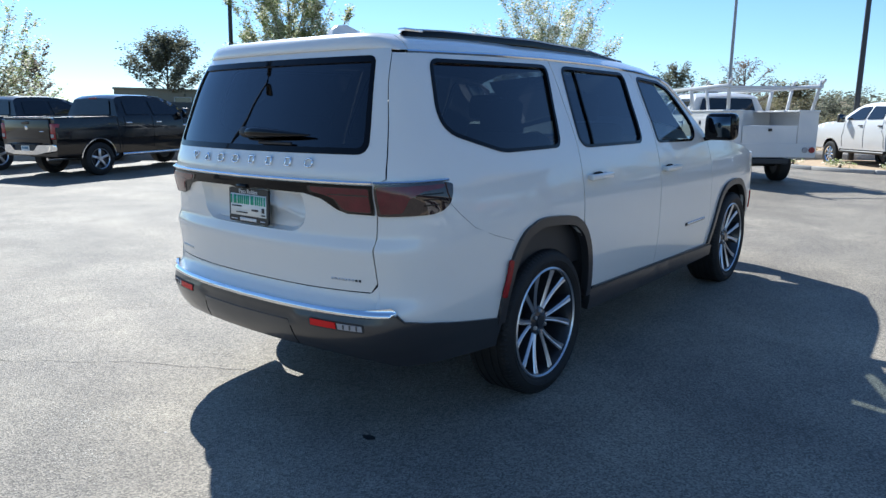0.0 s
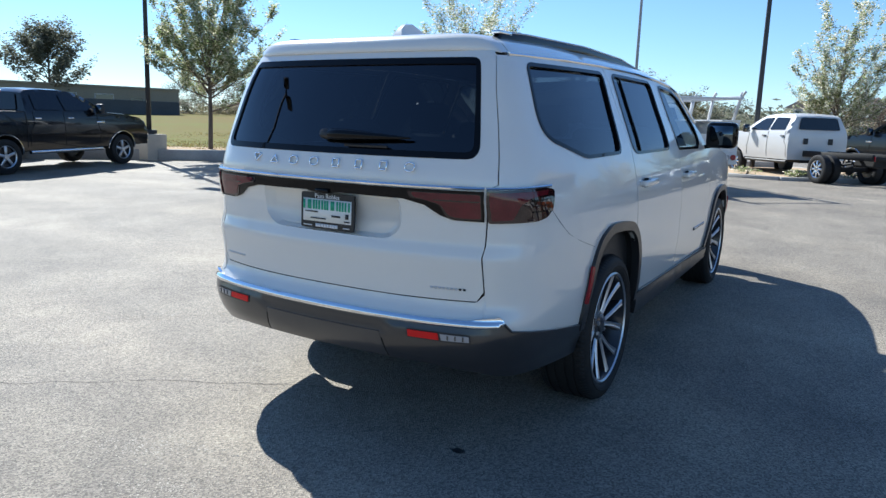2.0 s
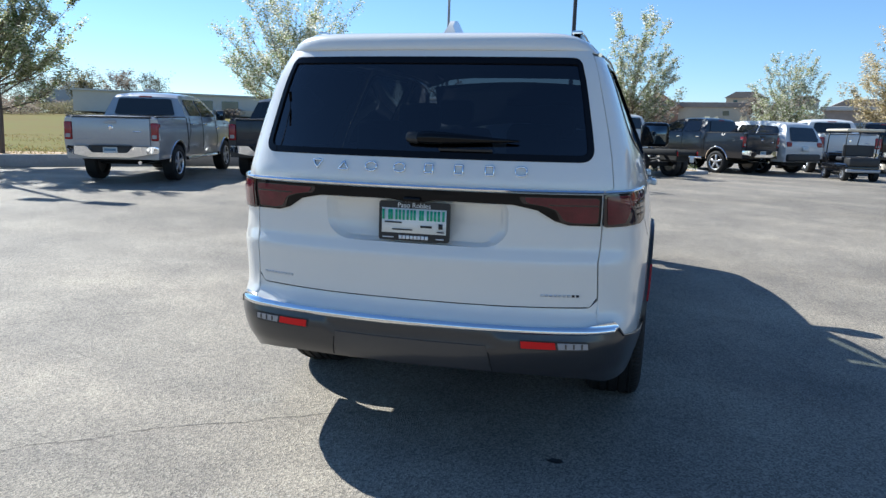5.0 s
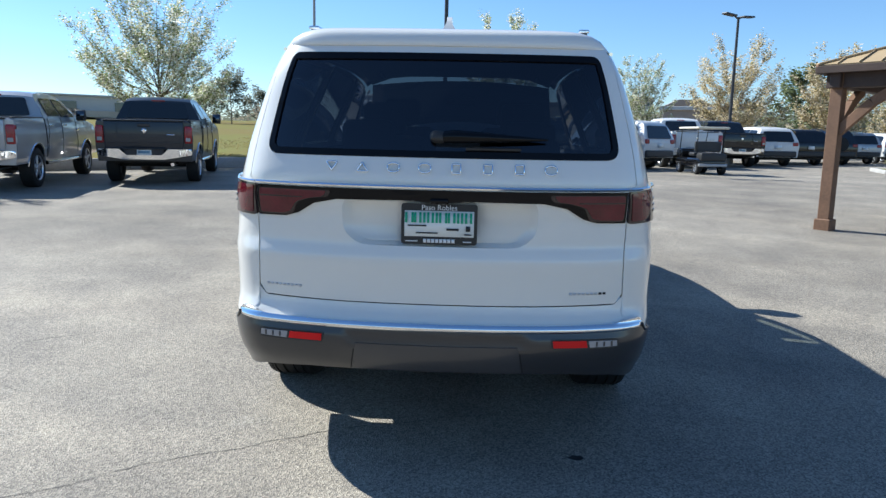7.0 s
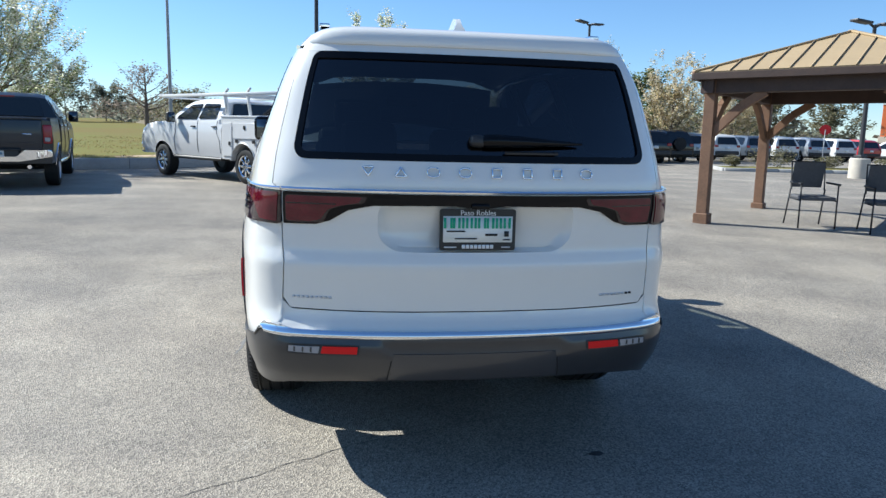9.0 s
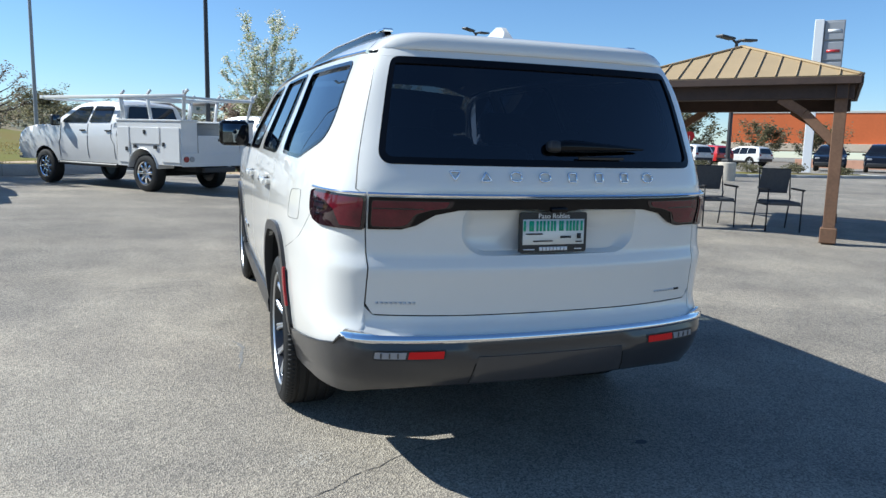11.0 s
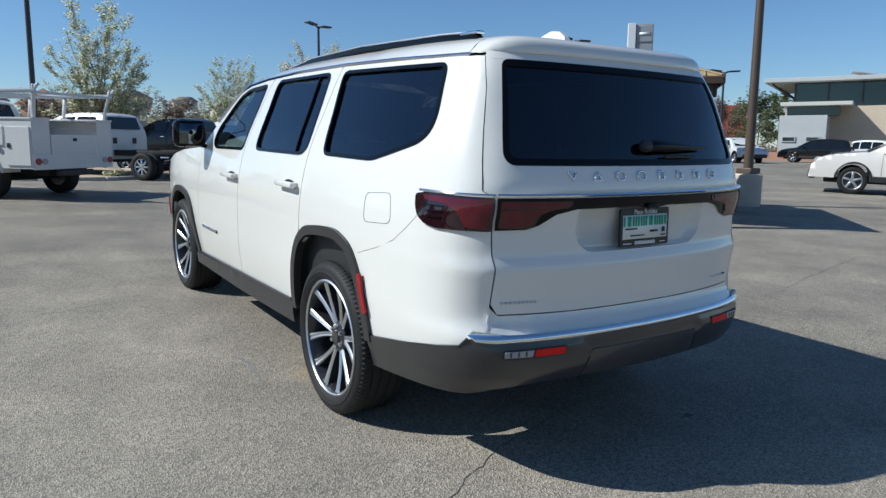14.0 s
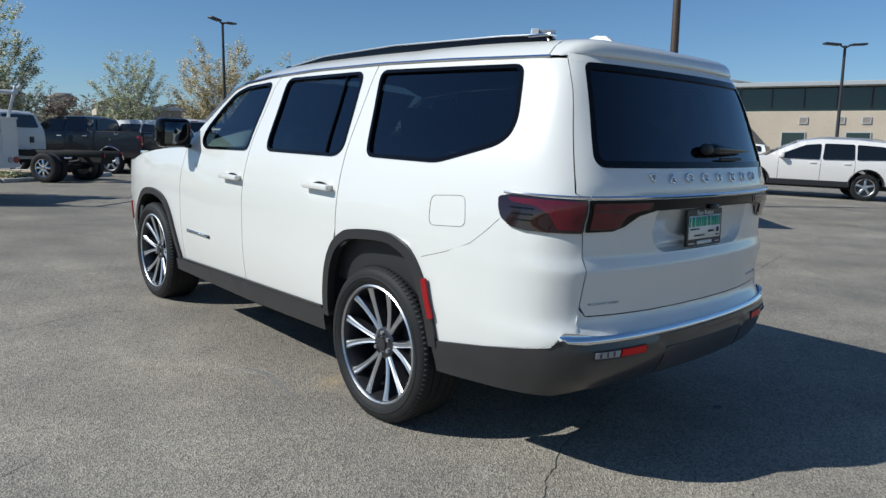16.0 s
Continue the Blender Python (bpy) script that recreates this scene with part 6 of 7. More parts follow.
def foliage_mat(name, stops):
    """Leaves whose colour changes from leaf to leaf."""
    m = mat(name, stops[0][1], 0.65)
    nt = m.node_tree
    geo, ramp = nt.nodes.new("ShaderNodeNewGeometry"), nt.nodes.new("ShaderNodeValToRGB")
    while len(ramp.color_ramp.elements) < len(stops):
        ramp.color_ramp.elements.new(0.5)
    for e, (pos, col) in zip(ramp.color_ramp.elements, stops):
        e.position, e.color = pos, (*col, 1)
    nt.links.new(geo.outputs["Random Per Island"], ramp.inputs[0])
    b = nt.nodes["Principled BSDF"]
    nt.links.new(ramp.outputs[0], b.inputs["Base Color"])
    b.inputs["Subsurface Weight"].default_value = 0.0
    tr = nt.nodes.new("ShaderNodeBsdfTranslucent")
    mx = nt.nodes.new("ShaderNodeMixShader")
    mx.inputs[0].default_value = 0.62
    nt.links.new(ramp.outputs[0], tr.inputs[0])
    nt.links.new(b.outputs[0], mx.inputs[1])
    nt.links.new(tr.outputs[0], mx.inputs[2])
    nt.links.new(mx.outputs[0], nt.nodes["Material Output"].inputs[0])
    return m


PEAR = foliage_mat("pear_leaf_and_blossom", [(0.0, (0.16, 0.22, 0.06)), (0.28, (0.25, 0.31, 0.12)), (0.42, (0.44, 0.44, 0.26)), (0.6, (0.64, 0.61, 0.49)), (1.0, (0.79, 0.76, 0.67))])
PEARGREEN = foliage_mat("young_pear_leaf", [(0.0, (0.14, 0.19, 0.07)), (0.3, (0.26, 0.33, 0.13)), (0.55, (0.48, 0.50, 0.28)), (0.75, (0.70, 0.65, 0.48)), (1.0, (0.82, 0.78, 0.66))])
BLOSSOM = foliage_mat("cream_blossom", [(0.0, (0.24, 0.23, 0.09)), (0.25, (0.36, 0.31, 0.15)), (0.5, (0.56, 0.46, 0.28)), (0.75, (0.70, 0.60, 0.43)), (1.0, (0.82, 0.74, 0.60))])
GUM = foliage_mat("gum_leaf", [(0.0, (0.10, 0.11, 0.08)), (0.6, (0.16, 0.17, 0.125)), (1.0, (0.26, 0.26, 0.20))])
PINE = foliage_mat("pine_needle", [(0.0, (0.09, 0.12, 0.06)), (0.6, (0.16, 0.19, 0.09)), (1.0, (0.24, 0.26, 0.13))])
SCRUB = foliage_mat("scrub_leaf", [(0.0, (0.10, 0.105, 0.055)), (0.5, (0.18, 0.17, 0.095)), (1.0, (0.29, 0.25, 0.155))])
TWIG = foliage_mat("bare_twig", [(0.0, (0.17, 0.135, 0.105)), (1.0, (0.30, 0.25, 0.20))])


def leaf_cloud(points, size, rng, flat=0.0):
    """Many small bent leaves at the given points."""
    verts, faces = [], []
    for p in points:
        a, t = rng.uniform(0, 6.28), rng.uniform(-1.2, 1.2)
        u = Vector((math.cos(a), math.sin(a), rng.uniform(-0.5, 0.5))).normalized()
        w = u.cross(Vector((math.sin(t), math.cos(t) * 0.3, math.cos(t)))).normalized()
        s = size * rng.uniform(0.6, 1.35)
        o = len(verts)
        verts += [p - u * s * 0.5, p + w * s * 0.32, p + u * s * 0.55, p - w * s * 0.32]
        faces.append((o, o + 1, o + 2, o + 3))
    me = bpy.data.meshes.new("crown")
    me.from_pydata([tuple(v) for v in verts], [], faces)
    return me


def tree(m, name, label, seed, height, spread, leaf, leaves, size, clear=0.25, upright=0.6, limbs=16, trunk=0.09, category="tree", bark=None, lean=0.0, twigs=True):
    """A tapered trunk with limbs and side shoots, and small leaves along the shoots."""
    rng = random.Random(seed)
    ob = thing(name, m, label, category)
    top = Vector((lean * height, 0, height))
    bm = tube([Vector((0, 0, -0.1)), Vector((0.02, 0.01, height * clear)), top * 0.6 + Vector((rng.uniform(-.1, .1), rng.uniform(-.1, .1), 0)), top * 0.92], [trunk, trunk * 0.82, trunk * 0.4, trunk * 0.1], 8)
    pts, weights = [], []
    shoots = []
    for i in range(limbs):
        f = (i + rng.random()) / limbs
        z0 = height * (clear * 0.9 + f * (0.86 - clear))
        a = i * 2.4 + rng.uniform(-0.4, 0.4)
        env = spread * (1 - 0.75 * f ** 1.6) * rng.uniform(0.72, 1.12)
        rise = env * (upright + 0.9 * f) * rng.uniform(0.8, 1.2)
        p0 = Vector((lean * z0, 0, z0))
        p1 = p0 + Vector((math.cos(a) * env * 0.5, math.sin(a) * env * 0.5, rise * 0.35))
        p2 = p0 + Vector((math.cos(a) * env, math.sin(a) * env, rise))
        r = trunk * 0.42 * (1 - 0.6 * f)
        bm = tube([p0, p1, p2], [r, r * 0.6, r * 0.15], 6, bm)
        for k in range(7):
            t = rng.uniform(0.3, 1.0)
            q = p0.lerp(p1, t * 2) if t < 0.5 else p1.lerp(p2, t * 2 - 1)
            b = a + rng.uniform(-1.3, 1.3)
            ln = env * rng.uniform(0.22, 0.5)
            e = q + Vector((math.cos(b) * ln, math.sin(b) * ln, ln * rng.uniform(0.1, upright + 0.6)))
            shoots.append((q, e))
            if twigs:
                bm = tube([q, e], [r * 0.3, r * 0.08], 4, bm, cap=False)
        shoots.append((p1, p2))
    shoots.append((top * 0.6, top))
    for _ in range(leaves):
        q, e = rng.choice(shoots)
        t = rng.random() ** 0.75
        j = 0.07 * spread
        pts.append(q.lerp(e, t) + Vector((rng.gauss(0, j), rng.gauss(0, j), rng.gauss(0, j))))
    part("trunk", bm, bark or BARK, ob)
    me = leaf_cloud(pts, size, rng)
    me.materials.append(leaf)
    cr = new("crown", me)
    cr.parent = ob
    return ob


def pear_tree(m, label, seed, height, spread, leaf, leaves, size, clear=0.16, limbs=40, trunk=0.07):
    """A young pear: limbs that leave a short trunk and sweep up into a full oval crown, shoots and twigs on them, leaf and blossom in tufts along the twigs."""
    rng = random.Random(seed)
    ob = thing("pear_tree", m, label, "tree")
    verts, faces = [], []

    def limb(path, radii, n):
        """A tapered round limb along a few points, added to the tree's wood."""
        rings = []
        for k, (p, r) in enumerate(zip(path, radii)):
            t = (path[min(k + 1, len(path) - 1)] - path[max(k - 1, 0)]).normalized()
            u = t.orthogonal().normalized()
            w = t.cross(u)
            rings.append(len(verts))
            verts.extend(p + u * r * math.cos(6.2832 * j / n) + w * r * math.sin(6.2832 * j / n) for j in range(n))
        for o, q in zip(rings, rings[1:]):
            faces.extend((o + j, o + (j + 1) % n, q + (j + 1) % n, q + j) for j in range(n))

    limb([Vector((0, 0, -0.1)), Vector((0.02, 0.01, height * clear)), Vector((-0.03, 0.04, height * 0.45)), Vector((0.02, -0.02, height * 0.8))], [trunk, trunk * 0.85, trunk * 0.4, trunk * 0.08], 8)
    shoots = []
    for i in range(limbs):
        f = (i + rng.random()) / limbs
        a = i * 2.4 + rng.uniform(-0.4, 0.4)
        zt = height * (clear + 0.12 + (0.86 - clear) * f ** 0.9)
        v = (zt / height - 0.47) / 0.55
        rt = spread * math.sqrt(max(0.03, 1 - v * v)) * rng.uniform(0.72, 1.1)
        z0 = height * clear * 0.9 + (zt - height * clear) * rng.uniform(0.2, 0.5)
        z0 = max(height * clear * 0.8, min(z0, zt - 0.55 * rt)) if f > 0.2 else max(height * clear * 0.8, zt - 0.45 * rt)
        c, n = Vector((math.cos(a), math.sin(a), 0)), Vector((-math.sin(a), math.cos(a), 0))
        p0, p2 = Vector((0, 0, z0)), c * rt + Vector((0, 0, zt))
        p1 = p0.lerp(p2, 0.5) + c * 0.06 * rt - Vector((0, 0, 0.07 * rt)) + n * rng.uniform(-0.08, 0.08) * rt
        r = trunk * 0.36 * (1 - 0.55 * f)
        limb([p0, p1, p2], [r, r * 0.6, r * 0.14], 6)
        for k in range(10):
            t = rng.uniform(0.2, 1.0)
            q = p0.lerp(p1, t * 2) if t < 0.5 else p1.lerp(p2, t * 2 - 1)
            d = (c * rng.uniform(0.1, 0.7) + n * rng.uniform(-0.75, 0.75) + Vector((0, 0, rng.uniform(0.35, 1.1)))).normalized()
            e = q + d * spread * rng.uniform(0.16, 0.36)
            limb([q, e], [r * 0.32, r * 0.07], 4)
            shoots += [(q, e), (q, e)]
            for _ in range(3):
                u = q.lerp(e, rng.uniform(0.3, 0.9))
                w = (d + Vector((rng.uniform(-0.9, 0.9), rng.uniform(-0.9, 0.9), rng.uniform(-0.3, 0.6)))).normalized()
                shoots.append((u, u + w * spread * rng.uniform(0.07, 0.17)))
        shoots.append((p1, p2))
    pts = []
    for _ in range(leaves):
        q, e = rng.choice(shoots)
        j = 0.030 * spread
        pts.append(q.lerp(e, rng.uniform(0.05, 1.08)) + Vector((rng.gauss(0, j), rng.gauss(0, j), rng.gauss(0, j))))
    wood = bpy.data.meshes.new("trunk")
    wood.from_pydata([tuple(v) for v in verts], [], faces)
    wood.polygons.foreach_set("use_smooth", [True] * len(faces))
    wood.materials.append(BARK)
    new("trunk", wood).parent = ob
    me = leaf_cloud(pts, size, rng)
    me.materials.append(leaf)
    cr = new("crown", me)
    cr.parent = ob
    return ob


def bush(m, name, label, seed, r, h, leaf, n, size, category="bush", kind=""):
    rng = random.Random(seed)
    ob = thing(name, m, label, category, kind=kind)
    pts = []
    lumps = [(Vector((rng.uniform(-.6, .6) * r, rng.uniform(-.6, .6) * r, rng.uniform(.3, .62) * h)), rng.uniform(.35, .6)) for _ in range(7)]
    for _ in range(n):
        c, s = rng.choice(lumps)
        d = Vector((rng.gauss(0, 1), rng.gauss(0, 1), rng.gauss(0, 1))).normalized() * rng.uniform(0.75, 1.05)
        p = c + Vector((d.x * s * r, d.y * s * r, d.z * s * h * 0.75))
        if p.z > 0:
            pts.append(p)
    me = leaf_cloud(pts, size, rng)
    me.materials.append(leaf)
    cr = new("foliage", me)
    cr.parent = ob
    part("stems", tube([(0, 0, -0.05), (0.03, 0.02, h * 0.5)], [0.05, 0.02], 6), BARK, ob)
    return ob


# kerb, field and islands
def field():
    bm = bmesh.new()
    n, k = 60, 26
    rows = []
    for j in range(k + 1):
        d = 0.2 + (j / k) ** 2.2 * 260
        row = []
        for i in range(n + 1):
            s = -140 + 330 * i / n if j else -140 + 330 * i / n
            s = min(s, 18.0 + d * 0.4) if s > 18 else s
            p = KERB_AT + KERB_ALONG * s + KERB_OUT * d
            row.append(bm.verts.new((p.x, p.y, field_z(p.x, p.y))))
        rows.append(row)
    for a, b in zip(rows, rows[1:]):
        for i in range(n):
            bm.faces.new((a[i], a[i + 1], b[i + 1], b[i]))
    bmesh.ops.remove_doubles(bm, verts=bm.verts, dist=0.001)
    bmesh.ops.recalc_face_normals(bm, faces=bm.faces)
    return tagged(part("field", bm, GRASS), "dry green and straw-coloured grass field", "field", kind="structure")


field()


def grass_tufts():
    """Upright blades on the near part of the field, thinning out away from the kerb."""
    rng = random.Random(77)
    verts, faces = [], []
    for _ in range(16000):
        s, d = rng.uniform(-16, 18.5), 0.5 + 16 * rng.random() ** 1.8
        p = KERB_AT + KERB_ALONG * s + KERB_OUT * d
        if noise.noise((p.x * 0.5, p.y * 0.5, 9)) < -0.15:
            continue
        z, a, h = field_z(p.x, p.y) - 0.01, rng.uniform(0, 3.14), rng.uniform(0.03, 0.08)
        u, o = Vector((math.cos(a), math.sin(a))) * 0.022, len(verts)
        verts += [(p.x - u.x, p.y - u.y, z), (p.x + u.x, p.y + u.y, z), (p.x + rng.gauss(0, 0.05), p.y + rng.gauss(0, 0.05), z + h)]
        faces.append((o, o + 1, o + 2))
    me = bpy.data.meshes.new("grass_tuft")
    me.from_pydata(verts, [], faces)
    me.materials.append(foliage_mat("grass_blade", [(0.0, (0.15, 0.15, 0.05)), (0.4, (0.20, 0.165, 0.065)), (1.0, (0.27, 0.195, 0.085))]))
    return tagged(new("grass", me), "short dry green and straw grass behind the kerb", "grass", kind="stuff")


grass_tufts()


def kerb_run(pts, h, w, name="kerb", step=3.0):
    """Kerb stones end to end along a line of points."""
    for p, q in zip(pts, pts[1:]):
        p, q = Vector(p), Vector(q)
        n = max(1, round((q - p).length / step))
        for i in range(n):
            a, b = p.lerp(q, i / n), p.lerp(q, (i + 1) / n)
            d = (b - a).normalized() * 0.004
            a, b = a + d, b - d
            za, zb = ground_z(*a), ground_z(*b)
            ob = part(name, beam((a.x, a.y, za + h / 2 - 0.06), (b.x, b.y, zb + h / 2 - 0.06), w, h + 0.12, bevel=0.02), KERB)
            tagged(ob, "pale concrete kerb along the lot", "kerb", kind="structure")


kerb_run([KERB_AT + KERB_ALONG * s + KERB_OUT * 0.1 for s in (-60, 19)], 0.30, 0.24, step=4.0)
strip = bmesh.new()
rows = []
for i in range(40):
    s = -60 + 79 * i / 39
    row = []
    for d, dz in ((0.215, 0.005), (0.9, 0.012), (1.6, 0.01)):
        p = KERB_AT + KERB_ALONG * s + KERB_OUT * (d + (0.25 * noise.noise((s * 0.7, 0, 0)) if d > 1 else 0))
        row.append(strip.verts.new((p.x, p.y, field_z(p.x, p.y) + dz)))
    rows.append(row)
for a, b in zip(rows, rows[1:]):
    for i in range(2):
        strip.faces.new((a[i], b[i], b[i + 1], a[i + 1]))
tagged(part("dirt_strip", strip, DIRT), "bare brown dirt strip behind the kerb", "dirt", kind="structure")


def island(poly, top, label, h=0.13, name="traffic_island"):
    """A kerbed island: kerb stones round it and a filled top."""
    kerb_run([Vector(p) for p in poly] + [Vector(poly[0])], h, 0.16, step=2.4)
    bm = bmesh.new()
    c = Vector((sum(p[0] for p in poly) / len(poly), sum(p[1] for p in poly) / len(poly)))
    rr = dense(poly, 0.8)
    mid = bm.verts.new((c.x, c.y, ground_z(*c) + h + 0.05))
    vs = [bm.verts.new((x + (c.x - x) * 0.02, y + (c.y - y) * 0.02, ground_z(x, y) + h - 0.02)) for x, y in rr]
    for i in range(len(vs)):
        bm.faces.new((vs[i], vs[(i + 1) % len(vs)], mid))
    bmesh.ops.recalc_face_normals(bm, faces=bm.faces)
    tagged(part(name, bm, top), label, "island", kind="structure")


# light poles


def light_pole(x, y, z, height, base_r, base_h, material, heads=2, w=0.14, label="tall brown steel light pole on a concrete base", square=False, turn=0.0):
    ob = thing("light_pole", pose(x, y, z, 0, 0, turn), label, "light pole", "light poles of the lot")
    if base_h:
        if square:
            part("concrete_base", box(base_r * 2, base_r * 2, base_h + 0.2, (0, 0, base_h / 2 - 0.1), 0.02), CONCRETE, ob)
        else:
            part("concrete_base", lathe([(-0.2, base_r), (base_h - 0.03, base_r), (base_h, base_r - 0.03), (base_h, 0.0)], 32, "z"), CONCRETE, ob)
    part("base_plate", box(w * 2.2, w * 2.2, 0.12, (0, 0, base_h + 0.06), 0.02), material, ob)
    bm = bmesh.new()
    bm = tube([(0, 0, base_h + 0.05), (0, 0, height)], [w * 0.62, w * 0.42], 4 if square else 10, bm)
    part("shaft", bm, material, ob)
    for k in range(heads):
        sg = 1 - 2 * k
        part("arm", tube([(0, 0, height - 0.1), (sg * 0.25, 0, height + 0.02)], 0.04, 8), material, ob)
        part("lamp_head", box(0.75, 0.34, 0.09, (sg * 0.62, 0, height + 0.06), 0.035, (0, -4 * sg, 0), segs=2), material, ob)
    return ob


def street_lamp(x, y, z, height, turn, reach=1.8):
    ob = thing("street_lamp", pose(x, y, z, 0, 0, turn), "slim galvanised street lamp with a curved arm", "street lamp", "street lamps")
    part("shaft", tube([(0, 0, -0.3), (0, 0, height)], [0.09, 0.06], 10), SIGNGREY, ob)
    part("arm", tube([(0, 0, height), (reach * 0.25, 0, height + 0.35), (reach * 0.65, 0, height + 0.5), (reach, 0, height + 0.5)], 0.04, 8), SIGNGREY, ob)
    part("lamp_head", box(0.5, 0.2, 0.12, (reach + 0.15, 0, height + 0.48), 0.04), SIGNGREY, ob)


light_pole(-18.1, 12.7, ground_z(-18.1, 12.7), 7.4, 0.33, 0.72, DARKSTEEL, square=True, label="dark steel light pole on a square concrete base")
light_pole(8.4, 8.75, ground_z(8.4, 8.75), 7.6, 0.29, 0.68, STEEL, w=0.16)
light_pole(-3.6, 24.5, ground_z(-3.6, 24.5), 9.0, 0.0, 0.0, DARKSTEEL, label="tall dark steel light pole on the island")
street_lamp(-10.5, 34.9, field_z(-10.5, 34.9), 7.95, 0)
light_pole(10.1, 34.6, ground_z(10.1, 34.6), 7.6 - ground_z(10.1, 34.6), 0.3, 0.6, DARKSTEEL, turn=30, label="slim dark light pole with two lamp heads")
light_pole(15.1, 21.1, ground_z(15.1, 21.1), 5.75 - ground_z(15.1, 21.1), 0.33, 0.7, DARKSTEEL, turn=10, label="slim dark light pole with two lamp heads")
light_pole(31.7, 25.7, 0.6, 5.4, 0.3, 0.6, DARKSTEEL, turn=-20, label="slim dark light pole with two lamp heads")
light_pole(30.1, 12.7, 0.45, 6.05, 0.3, 0.6, DARKSTEEL, turn=-40, label="slim dark light pole with two lamp heads")

light_pole(-12.3, -2.4, ground_z(-12.3, -2.4), 7.4, 0.36, 0.78, DARKSTEEL, turn=60, label="dark steel light pole across the lot")


# gazebo
def gazebo():
    a = math.degrees(math.atan2(0.656, 0.755))
    ob = thing("gazebo", pose(2.38, 9.28, ground_z(3.5, 8.6), 0, 0, a), "brown timber gazebo with a tan standing-seam metal roof", "gazebo")
    S = 3.05
    for i in (0, 1):
        for j in (0, 1):
            x, y = i * S, -j * S
            p = part("post", box(0.16, 0.16, 2.3, (x, y, 1.1), 0.008, segs=1), WOOD, ob, smooth=False)
            part("post_foot", box(0.22, 0.22, 0.22, (x, y, 0.07), 0.012, segs=1), WOOD, p, smooth=False)
            for dx, dy in (((1 - 2 * i), 0), (0, -(1 - 2 * j))):
                pts = [(x + dx * t, y + dy * t, z) for t, z in ((0.05, 1.40), (0.22, 1.57), (0.45, 1.80), (0.78, 2.01))]
                part("brace", join(beam(pts[0], pts[2], 0.09, 0.13), beam(pts[2], pts[3], 0.09, 0.13)), WOOD, p, smooth=False)
    # beams darker than the posts: eave shade put into their colour
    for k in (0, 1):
        part("beam", box(S + 0.3, 0.14, 0.24, (S / 2, -k * S, 2.11), 0.01, segs=1), SHADEDWOOD, ob, smooth=False)
        part("beam", box(0.14, S + 0.3, 0.24, (k * S, -S / 2, 2.112), 0.01, segs=1), SHADEDWOOD, ob, smooth=False)
    o, zt, ze = 0.22, 2.96, 2.28
    c = Vector((S / 2, -S / 2, zt))
    cor = [Vector((-o, o, ze)), Vector((S + o, o, ze)), Vector((S + o, -S - o, ze)), Vector((-o, -S - o, ze))]
    for p, q in zip(cor, cor[1:] + cor[:1]):
        part("fascia", beam(p - Vector((0, 0, 0.045)), q - Vector((0, 0, 0.045)), 0.05, 0.10), SHADEDWOOD, ob, smooth=False)
        nseam = 13
        for i in range(nseam):
            f0, f1 = i / nseam, (i + 1) / nseam
            bm = bmesh.new()
            a0, a1 = p.lerp(q, f0), p.lerp(q, f1)
            # each strip runs up the slope from the eave to the hip
            up = (c - p.lerp(q, 0.5))

            def hip(f):
                return p.lerp(q, f) + up * (1 - abs(2 * f - 1))
            nrm = (q - p).cross(up).normalized()
            if nrm.z < 0:
                nrm = -nrm
            fm = [f0, f1] if not (f0 < 0.5 < f1) else [f0, 0.5, f1]
            top = [hip(f) for f in fm]
            loop = [a0, a1] + top[::-1]
            th = nrm * 0.025
            lo, hi = [bm.verts.new(v) for v in loop], [bm.verts.new(v + th) for v in loop]
            bm.faces.new(hi)
            bm.faces.new(lo[::-1])
            for k in range(len(loop)):
                j = (k + 1) % len(loop)
                bm.faces.new((lo[k], lo[j], hi[j], hi[k]))
            bmesh.ops.remove_doubles(bm, verts=bm.verts, dist=1e-4)
            bmesh.ops.recalc_face_normals(bm, faces=bm.faces)
            part("roof_panel", bm, ROOFTAN, ob, smooth=False)
            if i:
                part("roof_seam", beam(a0 + th * 1.5, hip(f0) + th * 1.5, 0.014, 0.02, bevel=0), ROOFTAN, ob)
        part("hip_cap", beam(p + Vector((0, 0, 0.035)), c + Vector((0, 0, 0.035)), 0.1, 0.03), ROOFTAN, ob)
    part("rafter_ridge", box(0.2, 0.2, 0.3, (S / 2, -S / 2, zt - 0.16), 0.01), WOOD, ob)
    for p in cor:
        part("rafter", beam((p.x, p.y, p.z - 0.03), (c.x, c.y, c.z - 0.1), 0.06, 0.12), WOOD, ob)
    part("roof_lining", sheet([(-o, -S - o), (S + o, -S - o), (S + o, o), (-o, o)], [], lambda x, y: Vector((x, y, ze + (zt - ze) * (1 - max(abs(x - S / 2), abs(y + S / 2)) / (S / 2 + o)) - 0.03)), step=0.3, depth=0, centre=(S / 2, -S / 2, 0), edge=0.3), WOOD, ob)


gazebo()


